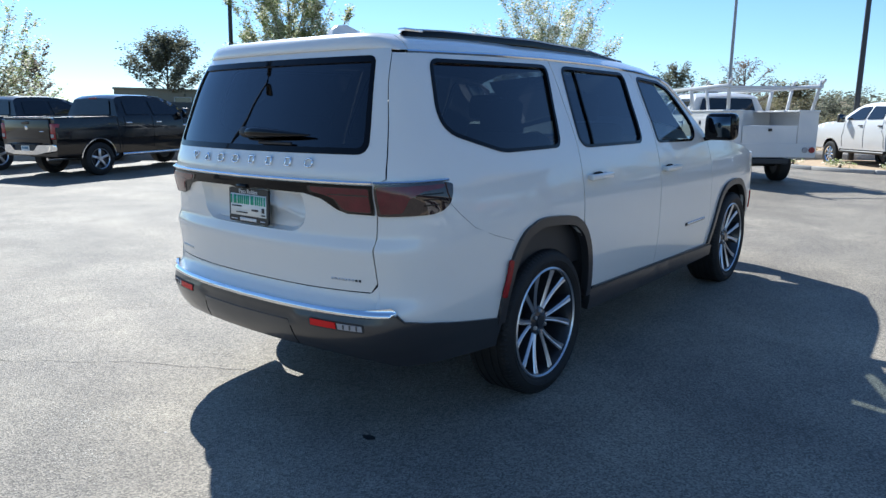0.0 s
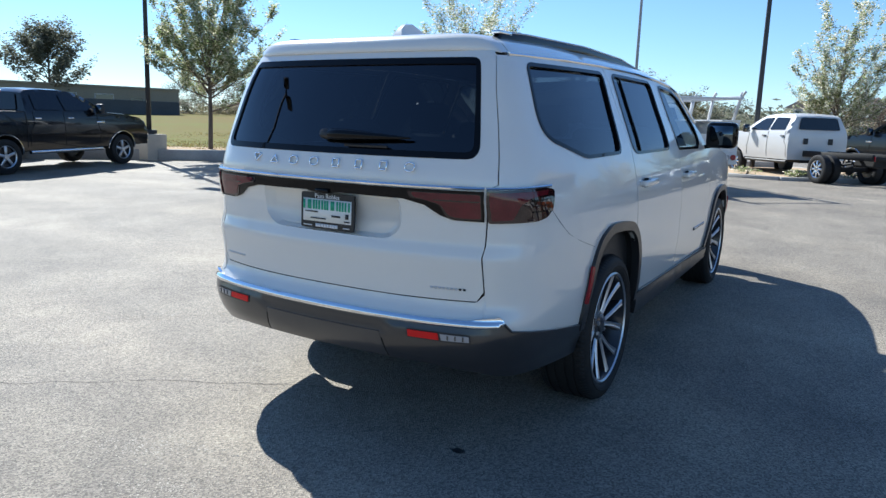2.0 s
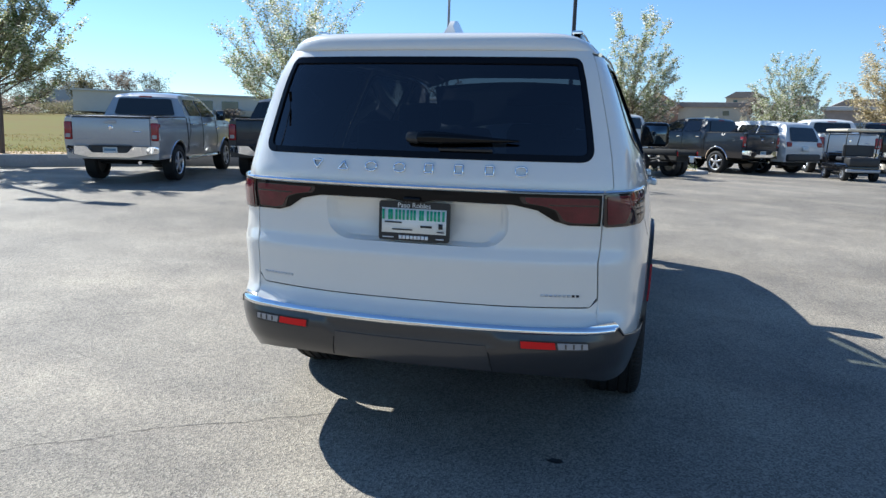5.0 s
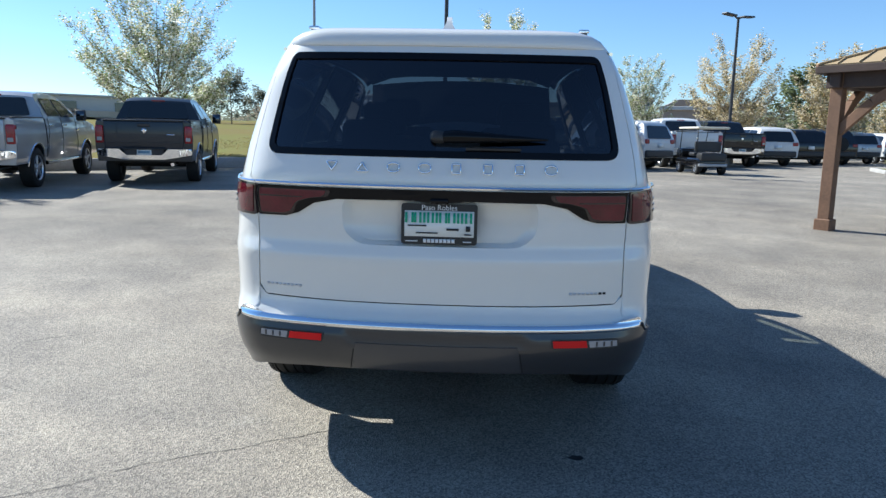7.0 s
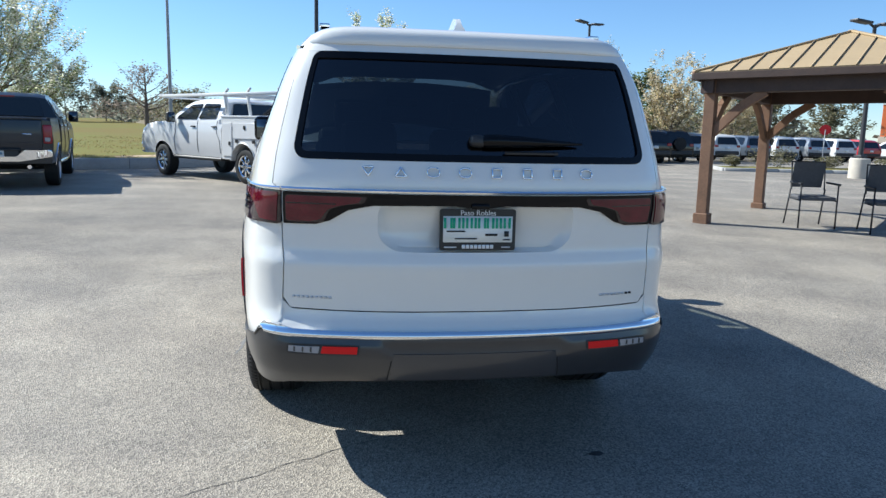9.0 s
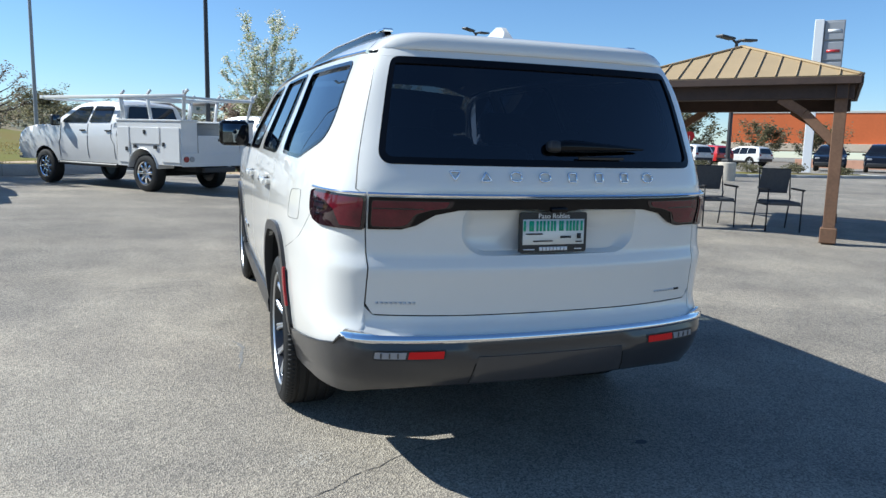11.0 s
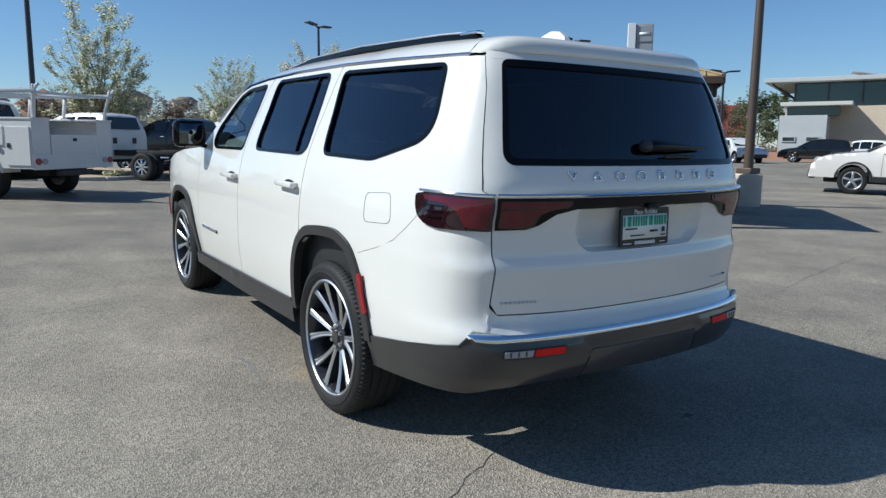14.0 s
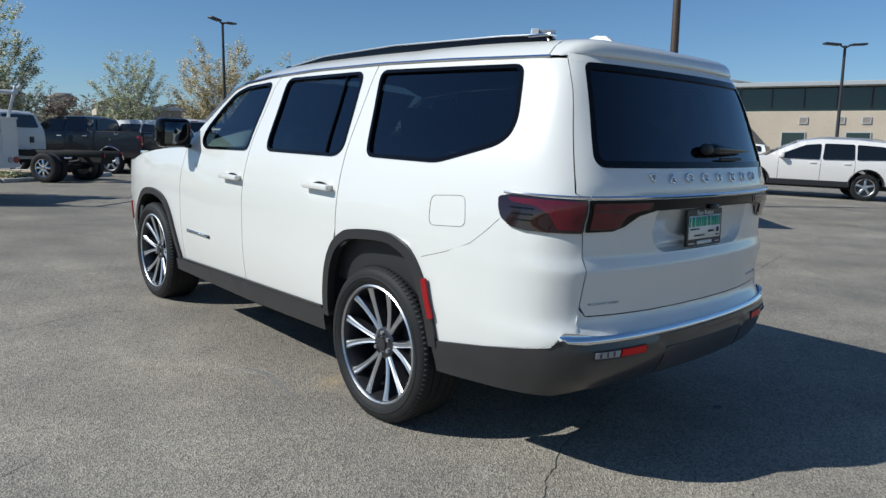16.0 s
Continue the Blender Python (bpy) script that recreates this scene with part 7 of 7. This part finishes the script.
def chair(m):
    """A black steel chair with arms, a padded seat and a mesh back."""
    ob = thing("patio_chair", m, "black steel-framed chair with grey mesh back under the gazebo", "chair", "chairs under the gazebo")
    part("seat", box(0.5, 0.48, 0.06, (0, 0, 0.45), 0.025, segs=2), MESH, ob)
    part("back_mesh", box(0.47, 0.02, 0.4, (0, -0.25, 0.78), 0.008, (-10, 0, 0)), MESH, ob)
    part("back_frame", tube([(-0.25, -0.2, 0.55), (-0.25, -0.28, 0.98), (0.25, -0.28, 0.98), (0.25, -0.2, 0.55)], 0.014, 6), PLASTIC, ob)
    for sg in (-1, 1):
        part("front_leg", tube([(sg * 0.27, 0.24, 0.0), (sg * 0.27, 0.2, 0.66)], 0.013, 6), PLASTIC, ob)
        part("rear_leg", tube([(sg * 0.27, -0.3, 0.0), (sg * 0.26, -0.2, 0.56)], 0.013, 6), PLASTIC, ob)
        part("armrest", box(0.05, 0.42, 0.03, (sg * 0.275, 0.02, 0.67), 0.012), PLASTIC, ob)
        part("seat_rail", tube([(sg * 0.27, -0.22, 0.42), (sg * 0.27, 0.22, 0.42)], 0.012, 6), PLASTIC, ob)
    return ob


first = chair(on_ground(4.0, 8.95, 166))
copy_thing(first, on_ground(4.75, 8.3, 158))

# ---- rows of cars, trees, buildings and hills further off ----


def polar(yaw, d, x0=-2.8, y0=-0.7):
    """A place d metres from the middle of the walk, yaw degrees to the left of the y axis."""
    return x0 - d * math.sin(radians(yaw)), y0 + d * math.cos(radians(yaw))


island([(-8.5, 24.6), (-3.9, 20.7), (-2.4, 20.15), (-0.6, 21.1), (0.9, 22.9), (0.6, 24.4), (-2.6, 28.0), (-5.4, 29.5)], DIRT, "bare dirt traffic island with a pale kerb", 0.10)
island([(12.6, 25.4), (19, 24.2), (27, 23.8), (28, 26), (20, 27.4), (13.6, 28.2)], GRASS, "planted traffic island with low shrubs", 0.14)
for i, (x, y, r, h) in enumerate([(15.3, 26.6, 0.9, 1.0), (17.6, 26.0, 0.7, 0.6), (20.5, 25.8, 0.8, 0.55), (23.0, 25.2, 0.8, 0.6), (14.2, 27.2, 0.6, 0.5), (25.6, 24.8, 0.7, 0.5)]):
    bush(pose(x, y, ground_z(x, y) + 0.14), "shrub", "clipped olive-green shrub on the island", 40 + i, r, h, SCRUB, 900, 0.09, "shrub")
for i, (x, y) in enumerate([(-2.0, 20.75), (-0.7, 21.7), (0.2, 22.6), (-3.3, 20.85), (-4.6, 21.6)]):
    bush(pose(x, y, ground_z(x, y) + 0.09), "weed_tuft", "low green weeds at the island kerb", 60 + i, 0.4, 0.22, PEARGREEN, 260, 0.06, "weeds")

# the long row of parked cars
ROW = [("p", PAINT2, 0.0, "white crew-cab pickup parked in the far row"), ("p", BLACKPAINT, 3.6, "black pickup parked in the far row"), ("s", PAINT2, 7.2, "white SUV parked in the far row"), ("s", BLACKPAINT, 10.8, "black SUV parked in the far row"),
       ("j", BLACKPAINT, 14.4, "black boxy off-roader with a spare wheel on its tail"), ("s", SILVERPAINT, 18.0, "silver SUV parked in the far row"), ("s", PAINT2, 22.0, "white SUV parked in the far row"), ("s", BLUEGREY, 25.6, "blue-grey SUV parked in the far row"),
       ("s", PAINT2, 29.2, "white SUV parked in the far row"), ("s", SILVERPAINT, 33.5, "silver SUV parked in the far row"), ("s", PAINT2, 37.5, "white SUV parked in the far row"), ("s", REDPAINT, 41.5, "red SUV parked in the far row")]
kept = {}
for kind, paint, s, label in ROW:
    bend = max(0, s - 20)
    x, y = 5.9 + 0.73 * s + 0.14 * bend, 27.6 + 0.68 * s - 0.30 * bend
    m = on_ground(x, y, 4)
    if kind == "p":
        pickup(m, paint, label, False, group="cars in the far rows")
    elif (kind, paint.name) in kept:
        copy_thing(kept[(kind, paint.name)], m @ pose(0, -1.0, 0))
    else:
        kept[(kind, paint.name)] = suv(m, paint, label, 0.1 if kind == "j" else 0.0, kind == "j")
kept_white = kept[("s", PAINT2.name)]
for yaw, d, turn, key in ((-47.6, 57, 130, ("s", BLACKPAINT.name)), (-50.6, 57, 130, ("j", BLACKPAINT.name)), (-53.4, 56, 150, ("s", PAINT2.name)), (-62.3, 58, 20, ("s", BLACKPAINT.name)), (-64.9, 63, 10, ("s", PAINT2.name)), (-43.5, 68, 10, ("s", PAINT2.name))):
    x, y = polar(yaw, d)
    copy_thing(kept[key], on_ground(x, y, turn))
copy_thing(kept_white, on_ground(3.6, 25.9, 42) @ pose(0, -1.0, 0))

# blossoming pear trees and others
pear_tree(pose(-17.2, 14.1, field_z(-17.2, 14.1)), "young pear tree with small green leaves and white blossom", 1, 6.4, 1.72, PEARGREEN, 46000, 0.070)
pear_tree(pose(-12.4, 21.2, field_z(-12.4, 21.2)), "spreading pear tree in white blossom and new leaf", 2, 5.7, 2.35, PEAR, 36000, 0.070)
pear_tree(pose(-1.4, 27.2, ground_z(-1.4, 27.2) + 0.1), "pear tree in white blossom and new leaf", 3, 5.6, 1.6, PEAR, 26000, 0.074)
pear_tree(pose(5.7, 35.1, ground_z(5, 35)), "pear tree in cream blossom", 4, 5.2, 1.6, PEAR, 20625, 0.077)
pear_tree(pose(11.9, 39.1, ground_z(5, 39)), "wide pear tree in cream blossom", 5, 6.6, 2.6, BLOSSOM, 22500, 0.107)
pear_tree(pose(17.7, 39.8, ground_z(5, 39)), "pear tree in cream blossom", 6, 6.4, 2.3, BLOSSOM, 16875, 0.115)
pear_tree(pose(26.6, 47.5, ground_z(5, 45)), "pear tree in cream blossom", 7, 5.8, 2.6, BLOSSOM, 13125, 0.131)
pear_tree(pose(-28.3, 9.9, field_z(-28.3, 9.9)), "pear tree in white blossom and new leaf", 8, 5.0, 1.9, PEAR, 8437, 0.100)
x, y = polar(66.6, 58)
tree(pose(x, y, field_z(x, y)), "bare_tree", "slim half-bare tree with thin twigs", 9, 5.4, 1.5, TWIG, 2600, 0.2, 0.2, 1.1, 16, 0.1)
x, y = polar(66.0, 62)
bush(pose(x, y, field_z(x, y)), "bush", "pale green bush at the edge of the field", 70, 2.4, 2.6, PEAR, 900, 0.3)
x, y = polar(58.4, 108)
tree(pose(x, y, field_z(x, y)), "gum_tree", "tall grey-green gum tree behind a low building", 10, 11.2, 5.2, GUM, 12000, 0.36, 0.24, 0.6, 24, 0.24)
x, y = polar(13.4, 72)
tree(pose(x, y, field_z(x, y)), "oak_tree", "gnarled nearly bare oak on the field", 11, 5.2, 2.9, TWIG, 1500, 0.2, 0.25, 0.35, 16, 0.22)
for i, (yaw, d, h, r, lf) in enumerate([(18.6, 88, 5.5, 3.0, GUM), (20.5, 92, 4.5, 2.6, PEARGREEN), (40, 120, 5, 4, SCRUB), (37.5, 130, 6, 4, TWIG), (43.5, 150, 6.5, 4, GUM), (42, 160, 5.5, 4, TWIG), (45.5, 170, 6, 5, GUM), (47.5, 160, 6, 5, TWIG), (35.6, 150, 6.5, 4.5, GUM), (49.5, 165, 6, 5, GUM), (16, 95, 3.4, 3, GUM), (10.5, 90, 3.0, 3, SCRUB), (8, 100, 3.6, 4, GUM), (-3, 75, 4.5, 3.4, TWIG), (-11.5, 85, 5, 3.5, TWIG),
                                        (-24.7, 60, 7.2, 2.6, PINE), (-26.4, 64, 6.0, 2.4, PINE), (-31, 70, 6.5, 3, PINE), (-34, 75, 6, 3, SCRUB), (-38, 80, 5, 3, SCRUB), (-56.5, 84, 7, 3.2, PINE), (-58.0, 92, 8, 2.6, PINE), (-54.5, 88, 6, 3.4, TWIG), (-47, 95, 4, 3, SCRUB), (-43.5, 92, 4, 3, SCRUB)]):
    x, y = polar(yaw, d)
    z = field_z(x, y) if yaw > 8 else ground_z(x, y)
    tree(pose(x, y, z - 0.2), "background_tree", "distant tree with a loose crown", 100 + i, h, r, lf, 4200, 0.26, 0.12, 0.7, 16, 0.08, twigs=False)

# dark hedge and scrub belts
for i, (yaw, d, r, h) in enumerate([(44, 115, 5, 2.2), (42, 118, 5, 2.4), (47, 112, 4, 2), (30, 112, 3, 1.6), (24, 100, 5, 2.2), (22, 96, 5, 2.6), (15, 90, 5, 3.0), (12, 88, 5, 3), (6, 80, 5, 3.2), (3, 80, 5, 3), (-1, 82, 5, 2.6), (-6, 84, 5, 2.8), (-9, 84, 5, 3), (-13, 86, 5, 3.2), (-17, 70, 4, 2.4), (-20, 70, 4, 2.2),
                                (-29, 70, 5, 2.5), (-33, 75, 5, 2.5), (-36, 75, 5, 2.4), (-40, 78, 5, 2.0), (-57, 74, 4, 1.2), (-55, 74, 4, 1.4), (-59.5, 70, 2.5, 1.0)]):
    x, y = polar(yaw, d)
    z = field_z(x, y) if yaw > 8 else ground_z(x, y)
    bush(pose(x, y, z), "scrub", "belt of olive-brown scrub in the distance", 200 + i, r, h, SCRUB if i % 3 else TWIG, 2400, 0.22, "scrub", kind="stuff")

for i in range(17):
    yaw, d = 35.5 + 1.5 * i, 128 + 9 * (i % 3)
    x, y = polar(yaw, d)
    bush(pose(x, y, field_z(x, y) - 0.3), "scrub", "dark belt of trees and scrub behind the field", 260 + i, 3.6 + 0.5 * (i % 4), 2.6 + 0.5 * (i * 7 % 4), GUM if i % 2 else TWIG, 2200, 0.3, "scrub", kind="stuff")


def hills():
    bm = bmesh.new()
    rows = []
    for i in range(61):
        yaw = 26 - 70 * i / 60
        row = []
        for d in (70, 100, 140, 190, 250, 320, 400, 480):
            x, y = polar(yaw, d)
            k = ease(26, 10, yaw) * ease(-44, -26, yaw)
            z = 0.35 + (0.055 * (d - 70) * (0.75 + 0.35 * noise.noise((yaw * 0.09, d * 0.004, 1)))) * (0.25 + 0.75 * k) + 1.2 * noise.noise((x * 0.02, y * 0.02, 7)) * ease(70, 200, d)
            row.append(bm.verts.new((x, y, z)))
        x, y = polar(yaw, 520)
        row.append(bm.verts.new((x, y, -5)))
        rows.append(row)
    for a, b in zip(rows, rows[1:]):
        for i in range(len(a) - 1):
            bm.faces.new((a[i], b[i], b[i + 1], a[i + 1]))
    bmesh.ops.recalc_face_normals(bm, faces=bm.faces)
    ob = tagged(part("hillside", bm, HILL), "low brown hills with scattered houses", "hills", kind="structure")
    rng = random.Random(5)
    pts = []
    for _ in range(420):
        yaw, d = rng.uniform(-40, 22), rng.choice([rng.uniform(120, 300), rng.uniform(300, 470)])
        x, y = polar(yaw, d)
        i = int((26 - yaw) / 70 * 60)
        ds = (70, 100, 140, 190, 250, 320, 400, 480)
        j = max(k for k in range(8) if ds[k] <= d)
        f = (d - ds[j]) / (ds[min(j + 1, 7)] - ds[j] or 1)
        za, zb = ZS[i][j], ZS[i][min(j + 1, 7)]
        h = rng.uniform(2.5, 5.5)
        for _ in range(26):
            pts.append(Vector((x + rng.gauss(0, h * 0.5), y + rng.gauss(0, h * 0.5), za + (zb - za) * f + abs(rng.gauss(0.4, 0.3)) * h)))
    me = leaf_cloud(pts, 1.7, rng)
    me.materials.append(GUM)
    w = new("far_woods", me)
    tagged(w, "scattered oaks on the far hills", "woods", kind="stuff")
    return ob


ZS = []
for i in range(61):
    yaw = 26 - 70 * i / 60
    k = ease(26, 10, yaw) * ease(-44, -26, yaw)
    row = []
    for d in (70, 100, 140, 190, 250, 320, 400, 480):
        x, y = polar(yaw, d)
        row.append(0.35 + (0.055 * (d - 70) * (0.75 + 0.35 * noise.noise((yaw * 0.09, d * 0.004, 1)))) * (0.25 + 0.75 * k) + 1.2 * noise.noise((x * 0.02, y * 0.02, 7)) * ease(70, 200, d))
    ZS.append(row)
hills()


DULLWALL = mat("dull_tan_wall", (0.24, 0.215, 0.165), 0.9, vary=0.1, scale=0.4)
DARKBAND = mat("dark_dado_wall", (0.07, 0.075, 0.08), 0.8, vary=0.15, scale=0.5)


def block(owner, name, sx, sy, sz, at, material, bevel=0.03):
    return part(name, box(sx, sy, sz, at, bevel, segs=1), material, owner, smooth=False)


def pane_grid(owner, xs, zs, w, h, y, name="window", material=None):
    for x in xs:
        for z in zs:
            wn_ = part(name, box(w, 0.1, h, (x, y, z), 0.0), material or SHADEGLASS, owner, smooth=False)
            part("frame", join(join(box(w + 0.16, 0.14, 0.08, (x, y, z + h / 2 + 0.04)), box(w + 0.16, 0.14, 0.08, (x, y, z - h / 2 - 0.04))), join(box(0.08, 0.14, h, (x - w / 2 - 0.04, y, z)), box(0.08, 0.14, h, (x + w / 2 + 0.04, y, z)))), GREYWALL, wn_, smooth=False)


def building(yaw, d, z, turn, label, name="commercial_building"):
    x, y = polar(yaw, d)
    return thing(name, pose(x, y, z, 0, 0, turn), label, "building")


b = building(56.0, 106, 2.2, 54, "low tan warehouse with a dark lower wall across the field")
block(b, "wall", 23, 12, 3.5, (0, 6, 1.75), DULLWALL)
block(b, "lower_band", 23.1, 0.4, 1.9, (0, -0.1, 0.95), DARKBAND)
block(b, "parapet", 23.3, 12.3, 0.3, (0, 6, 3.6), DULLWALL)
pane_grid(b, (-7, -2.5, 2), (1.9,), 2.2, 1.3, -0.02)
block(b, "door", 1.6, 0.1, 2.2, (6, -0.03, 1.1), SHADEGLASS)
b = building(31, 112, 3.5, 34, "long low white industrial building across the field")
block(b, "wall", 30, 14, 2.9, (-4, 7, 1.45), STUCCO)
block(b, "roof", 30.6, 14.6, 0.25, (-4, 7, 3.02), GREYWALL)
pane_grid(b, (-1.5, 2.2), (1.5,), 2.4, 1.4, -0.02)
block(b, "hedge_wall", 6, 0.6, 0.9, (6, -1.2, 0.45), TANWALL)
block(b, "door", 1.4, 0.1, 2.2, (9, -0.03, 1.1), SHADEGLASS)
block(b, "roof_unit", 1.6, 1.6, 0.6, (-9, 5, 3.4), GREYWALL)
b = building(39.5, 150, 4.4, 34, "flat grey building with a roof unit far across the field")
block(b, "wall", 16, 10, 3.6, (0, 5, 1.8), GREYWALL)
block(b, "roof_unit", 5, 4, 1.8, (-3, 5, 4.5), STUCCO)
b = building(-5.4, 140, 4.6, -10, "tan store with a brown pitched entrance roof on the hillside")
block(b, "wall", 17, 10, 3.6, (3, 5, 1.8), TANWALL)
block(b, "roof_band", 17.4, 10.4, 0.9, (3, 5, 4.0), TILE)
part("gable", join(prism([(-4.6, 3.4), (4.6, 3.4), (0, 6.2)], 6, None), box(7.2, 5, 3.4, (0, 0, 1.7))), BRICKBAND, b, m=pose(-4.5, 2.0, 0))
for i, (yaw, d, z, w) in enumerate([(-9.5, 260, 14.5, 12), (-1, 300, 14, 10), (-17, 240, 11, 14), (2.5, 220, 8.5, 12), (-21, 280, 12, 14), (-13.5, 330, 17.5, 10)]):
    b = building(yaw, d, z, yaw + 10 * (i % 3 - 1), "small pale house with a brown roof on the hill", "house")
    block(b, "wall", w, 8, 3.2, (0, 4, 1.0), STUCCO if i % 2 else TANWALL)
    part("roof", prism([(-w / 2 - 0.6, 2.6), (w / 2 + 0.6, 2.6), (w / 4, 4.6), (-w / 4, 4.6)], 9, None), TILE, b, m=pose(0, 4, 0))
    pane_grid(b, (-w / 4, w / 4), (1.3,), 1.4, 1.2, -0.02)
b = building(-17.4, 82, 0.9, -18, "dark flat-roofed building behind the parked cars")
block(b, "wall", 6.5, 8, 4.4, (0, 4, 2.2), TILE)
block(b, "roof", 7.3, 8.6, 0.4, (0, 4, 4.5), GREYWALL)
b = building(-48, 130, 2.6, -48, "long orange and dark red store building")
block(b, "wall", 24, 16, 6.2, (-3.5, 8, 3.1), ORANGE)
block(b, "end_wall", 10, 15, 6.6, (13.6, 8.4, 3.3), REDWALL)
block(b, "cornice", 24.2, 16.2, 0.35, (-3.5, 8, 6.3), STUCCO)
block(b, "plinth", 24.4, 0.5, 1.2, (-3.5, -0.2, 0.6), TANWALL)
part("entrance_roof", prism([(-5, 6.4), (5, 6.4), (2.5, 8.6), (-2.5, 8.6)], 8, None), GREYWALL, b, m=pose(-9, 5, 0))
b = building(-67.5, 76, 0.35, -66, "modern tan office with high window band and overhanging roof", "office_building")
block(b, "wall", 40.5, 14, 5.4, (7.75, 7, 2.7), TANWALL)
block(b, "high_glazing", 39.8, 13.4, 2.3, (8.0, 7.2, 6.55), SHADEGLASS)
for i in range(14):
    block(b, "mullion", 0.14, 0.12, 2.3, (-11.8 + 2.9 * i, 0.42, 6.55), DARKSTEEL, 0)
block(b, "roof", 44.5, 16, 0.4, (7.75, 6.9, 7.95), GREYWALL)
for i in range(3):
    part("roof_strut", beam((-12.1, 0.2 + 5 * i, 6.3), (-13.9, 0.2 + 5 * i, 7.72), 0.16, 0.16), DARKSTEEL, b)
block(b, "stair_block", 4.0, 5, 4.4, (-10.5, -1.6, 2.2), GREYWALL)
block(b, "canopy", 6.0, 4, 0.35, (-9.6, -1.4, 5.5), STUCCO)
block(b, "canopy_glazing", 4.4, 3.6, 0.9, (-9.9, -0.6, 4.9), SHADEGLASS, 0)
part("solar_panel", box(2.6, 0.08, 0.6, (0, 0, 0), 0.02, (0, 24, 0)), GREYWALL, b, m=pose(-6.0, 2, 8.5, 70))
part("panel_strut", beam((-6.0, 2.0, 8.1), (-6.0, 2.0, 8.5), 0.12, 0.12), DARKSTEEL, b)
pane_grid(b, (-1.0, 4.6, 9.8, 15.0, 20.2, 25), (2.4,), 2.0, 1.8, -0.04)
pane_grid(b, (-0.2, 3.0, 5.2, 8.4, 11, 14, 17, 20, 23), (4.5,), 0.6, 0.5, -0.04, "vent_window", TILE)
pane_grid(b, (-11.6, -9.6), (2.2,), 1.0, 0.35, -4.13)
block(b, "low_wall", 30, 0.4, 1.0, (-12, -9, 0.5), BRICKBAND)


def pylon_sign():
    x, y = 32.4, 32.3
    ob = thing("pylon_sign", pose(x, y, ground_z(x, y) - 1.0, 0, 0, -46), "tall grey dealership pylon sign with three panels", "sign")
    part("post", box(0.5, 0.8, 10.1, (-0.87, 0.0, 5.05), 0.03), SIGNWHITE, ob)
    part("concrete_foot", box(2.4, 1.4, 0.7, (-0.4, 0, 0.3), 0.05), CONCRETE, ob)
    part("panel_back", box(1.12, 0.5, 3.6, (-0.05, 0.05, 8.25), 0.03), SIGNGREY, ob)
    for k in range(3):
        p = part("sign_panel", box(1.06, 0.1, 1.08, (-0.04, -0.24, 9.42 - 1.18 * k), 0.05), SIGNGREY, ob)
        part("mark_bar", box(0.7, 0.03, 0.16, (-0.04, -0.305, 9.42 - 1.18 * k)), REDPAINT if k == 1 else SIGNWHITE, p)


pylon_sign()
x, y = polar(-37.4, 44)
s = thing("stop_sign", pose(x, y, ground_z(x, y), 0, 0, -37), "red octagonal stop sign on a thin post", "sign")
part("post", tube([(0, 0, 0), (0, 0, 2.0)], 0.03, 6), SIGNGREY, s)
part("plate", lathe([(-0.02, 0.0), (-0.02, 0.3), (0.02, 0.3), (0.02, 0.0)], 8, "y", (0, 0, 2.0)), MARKER, s)
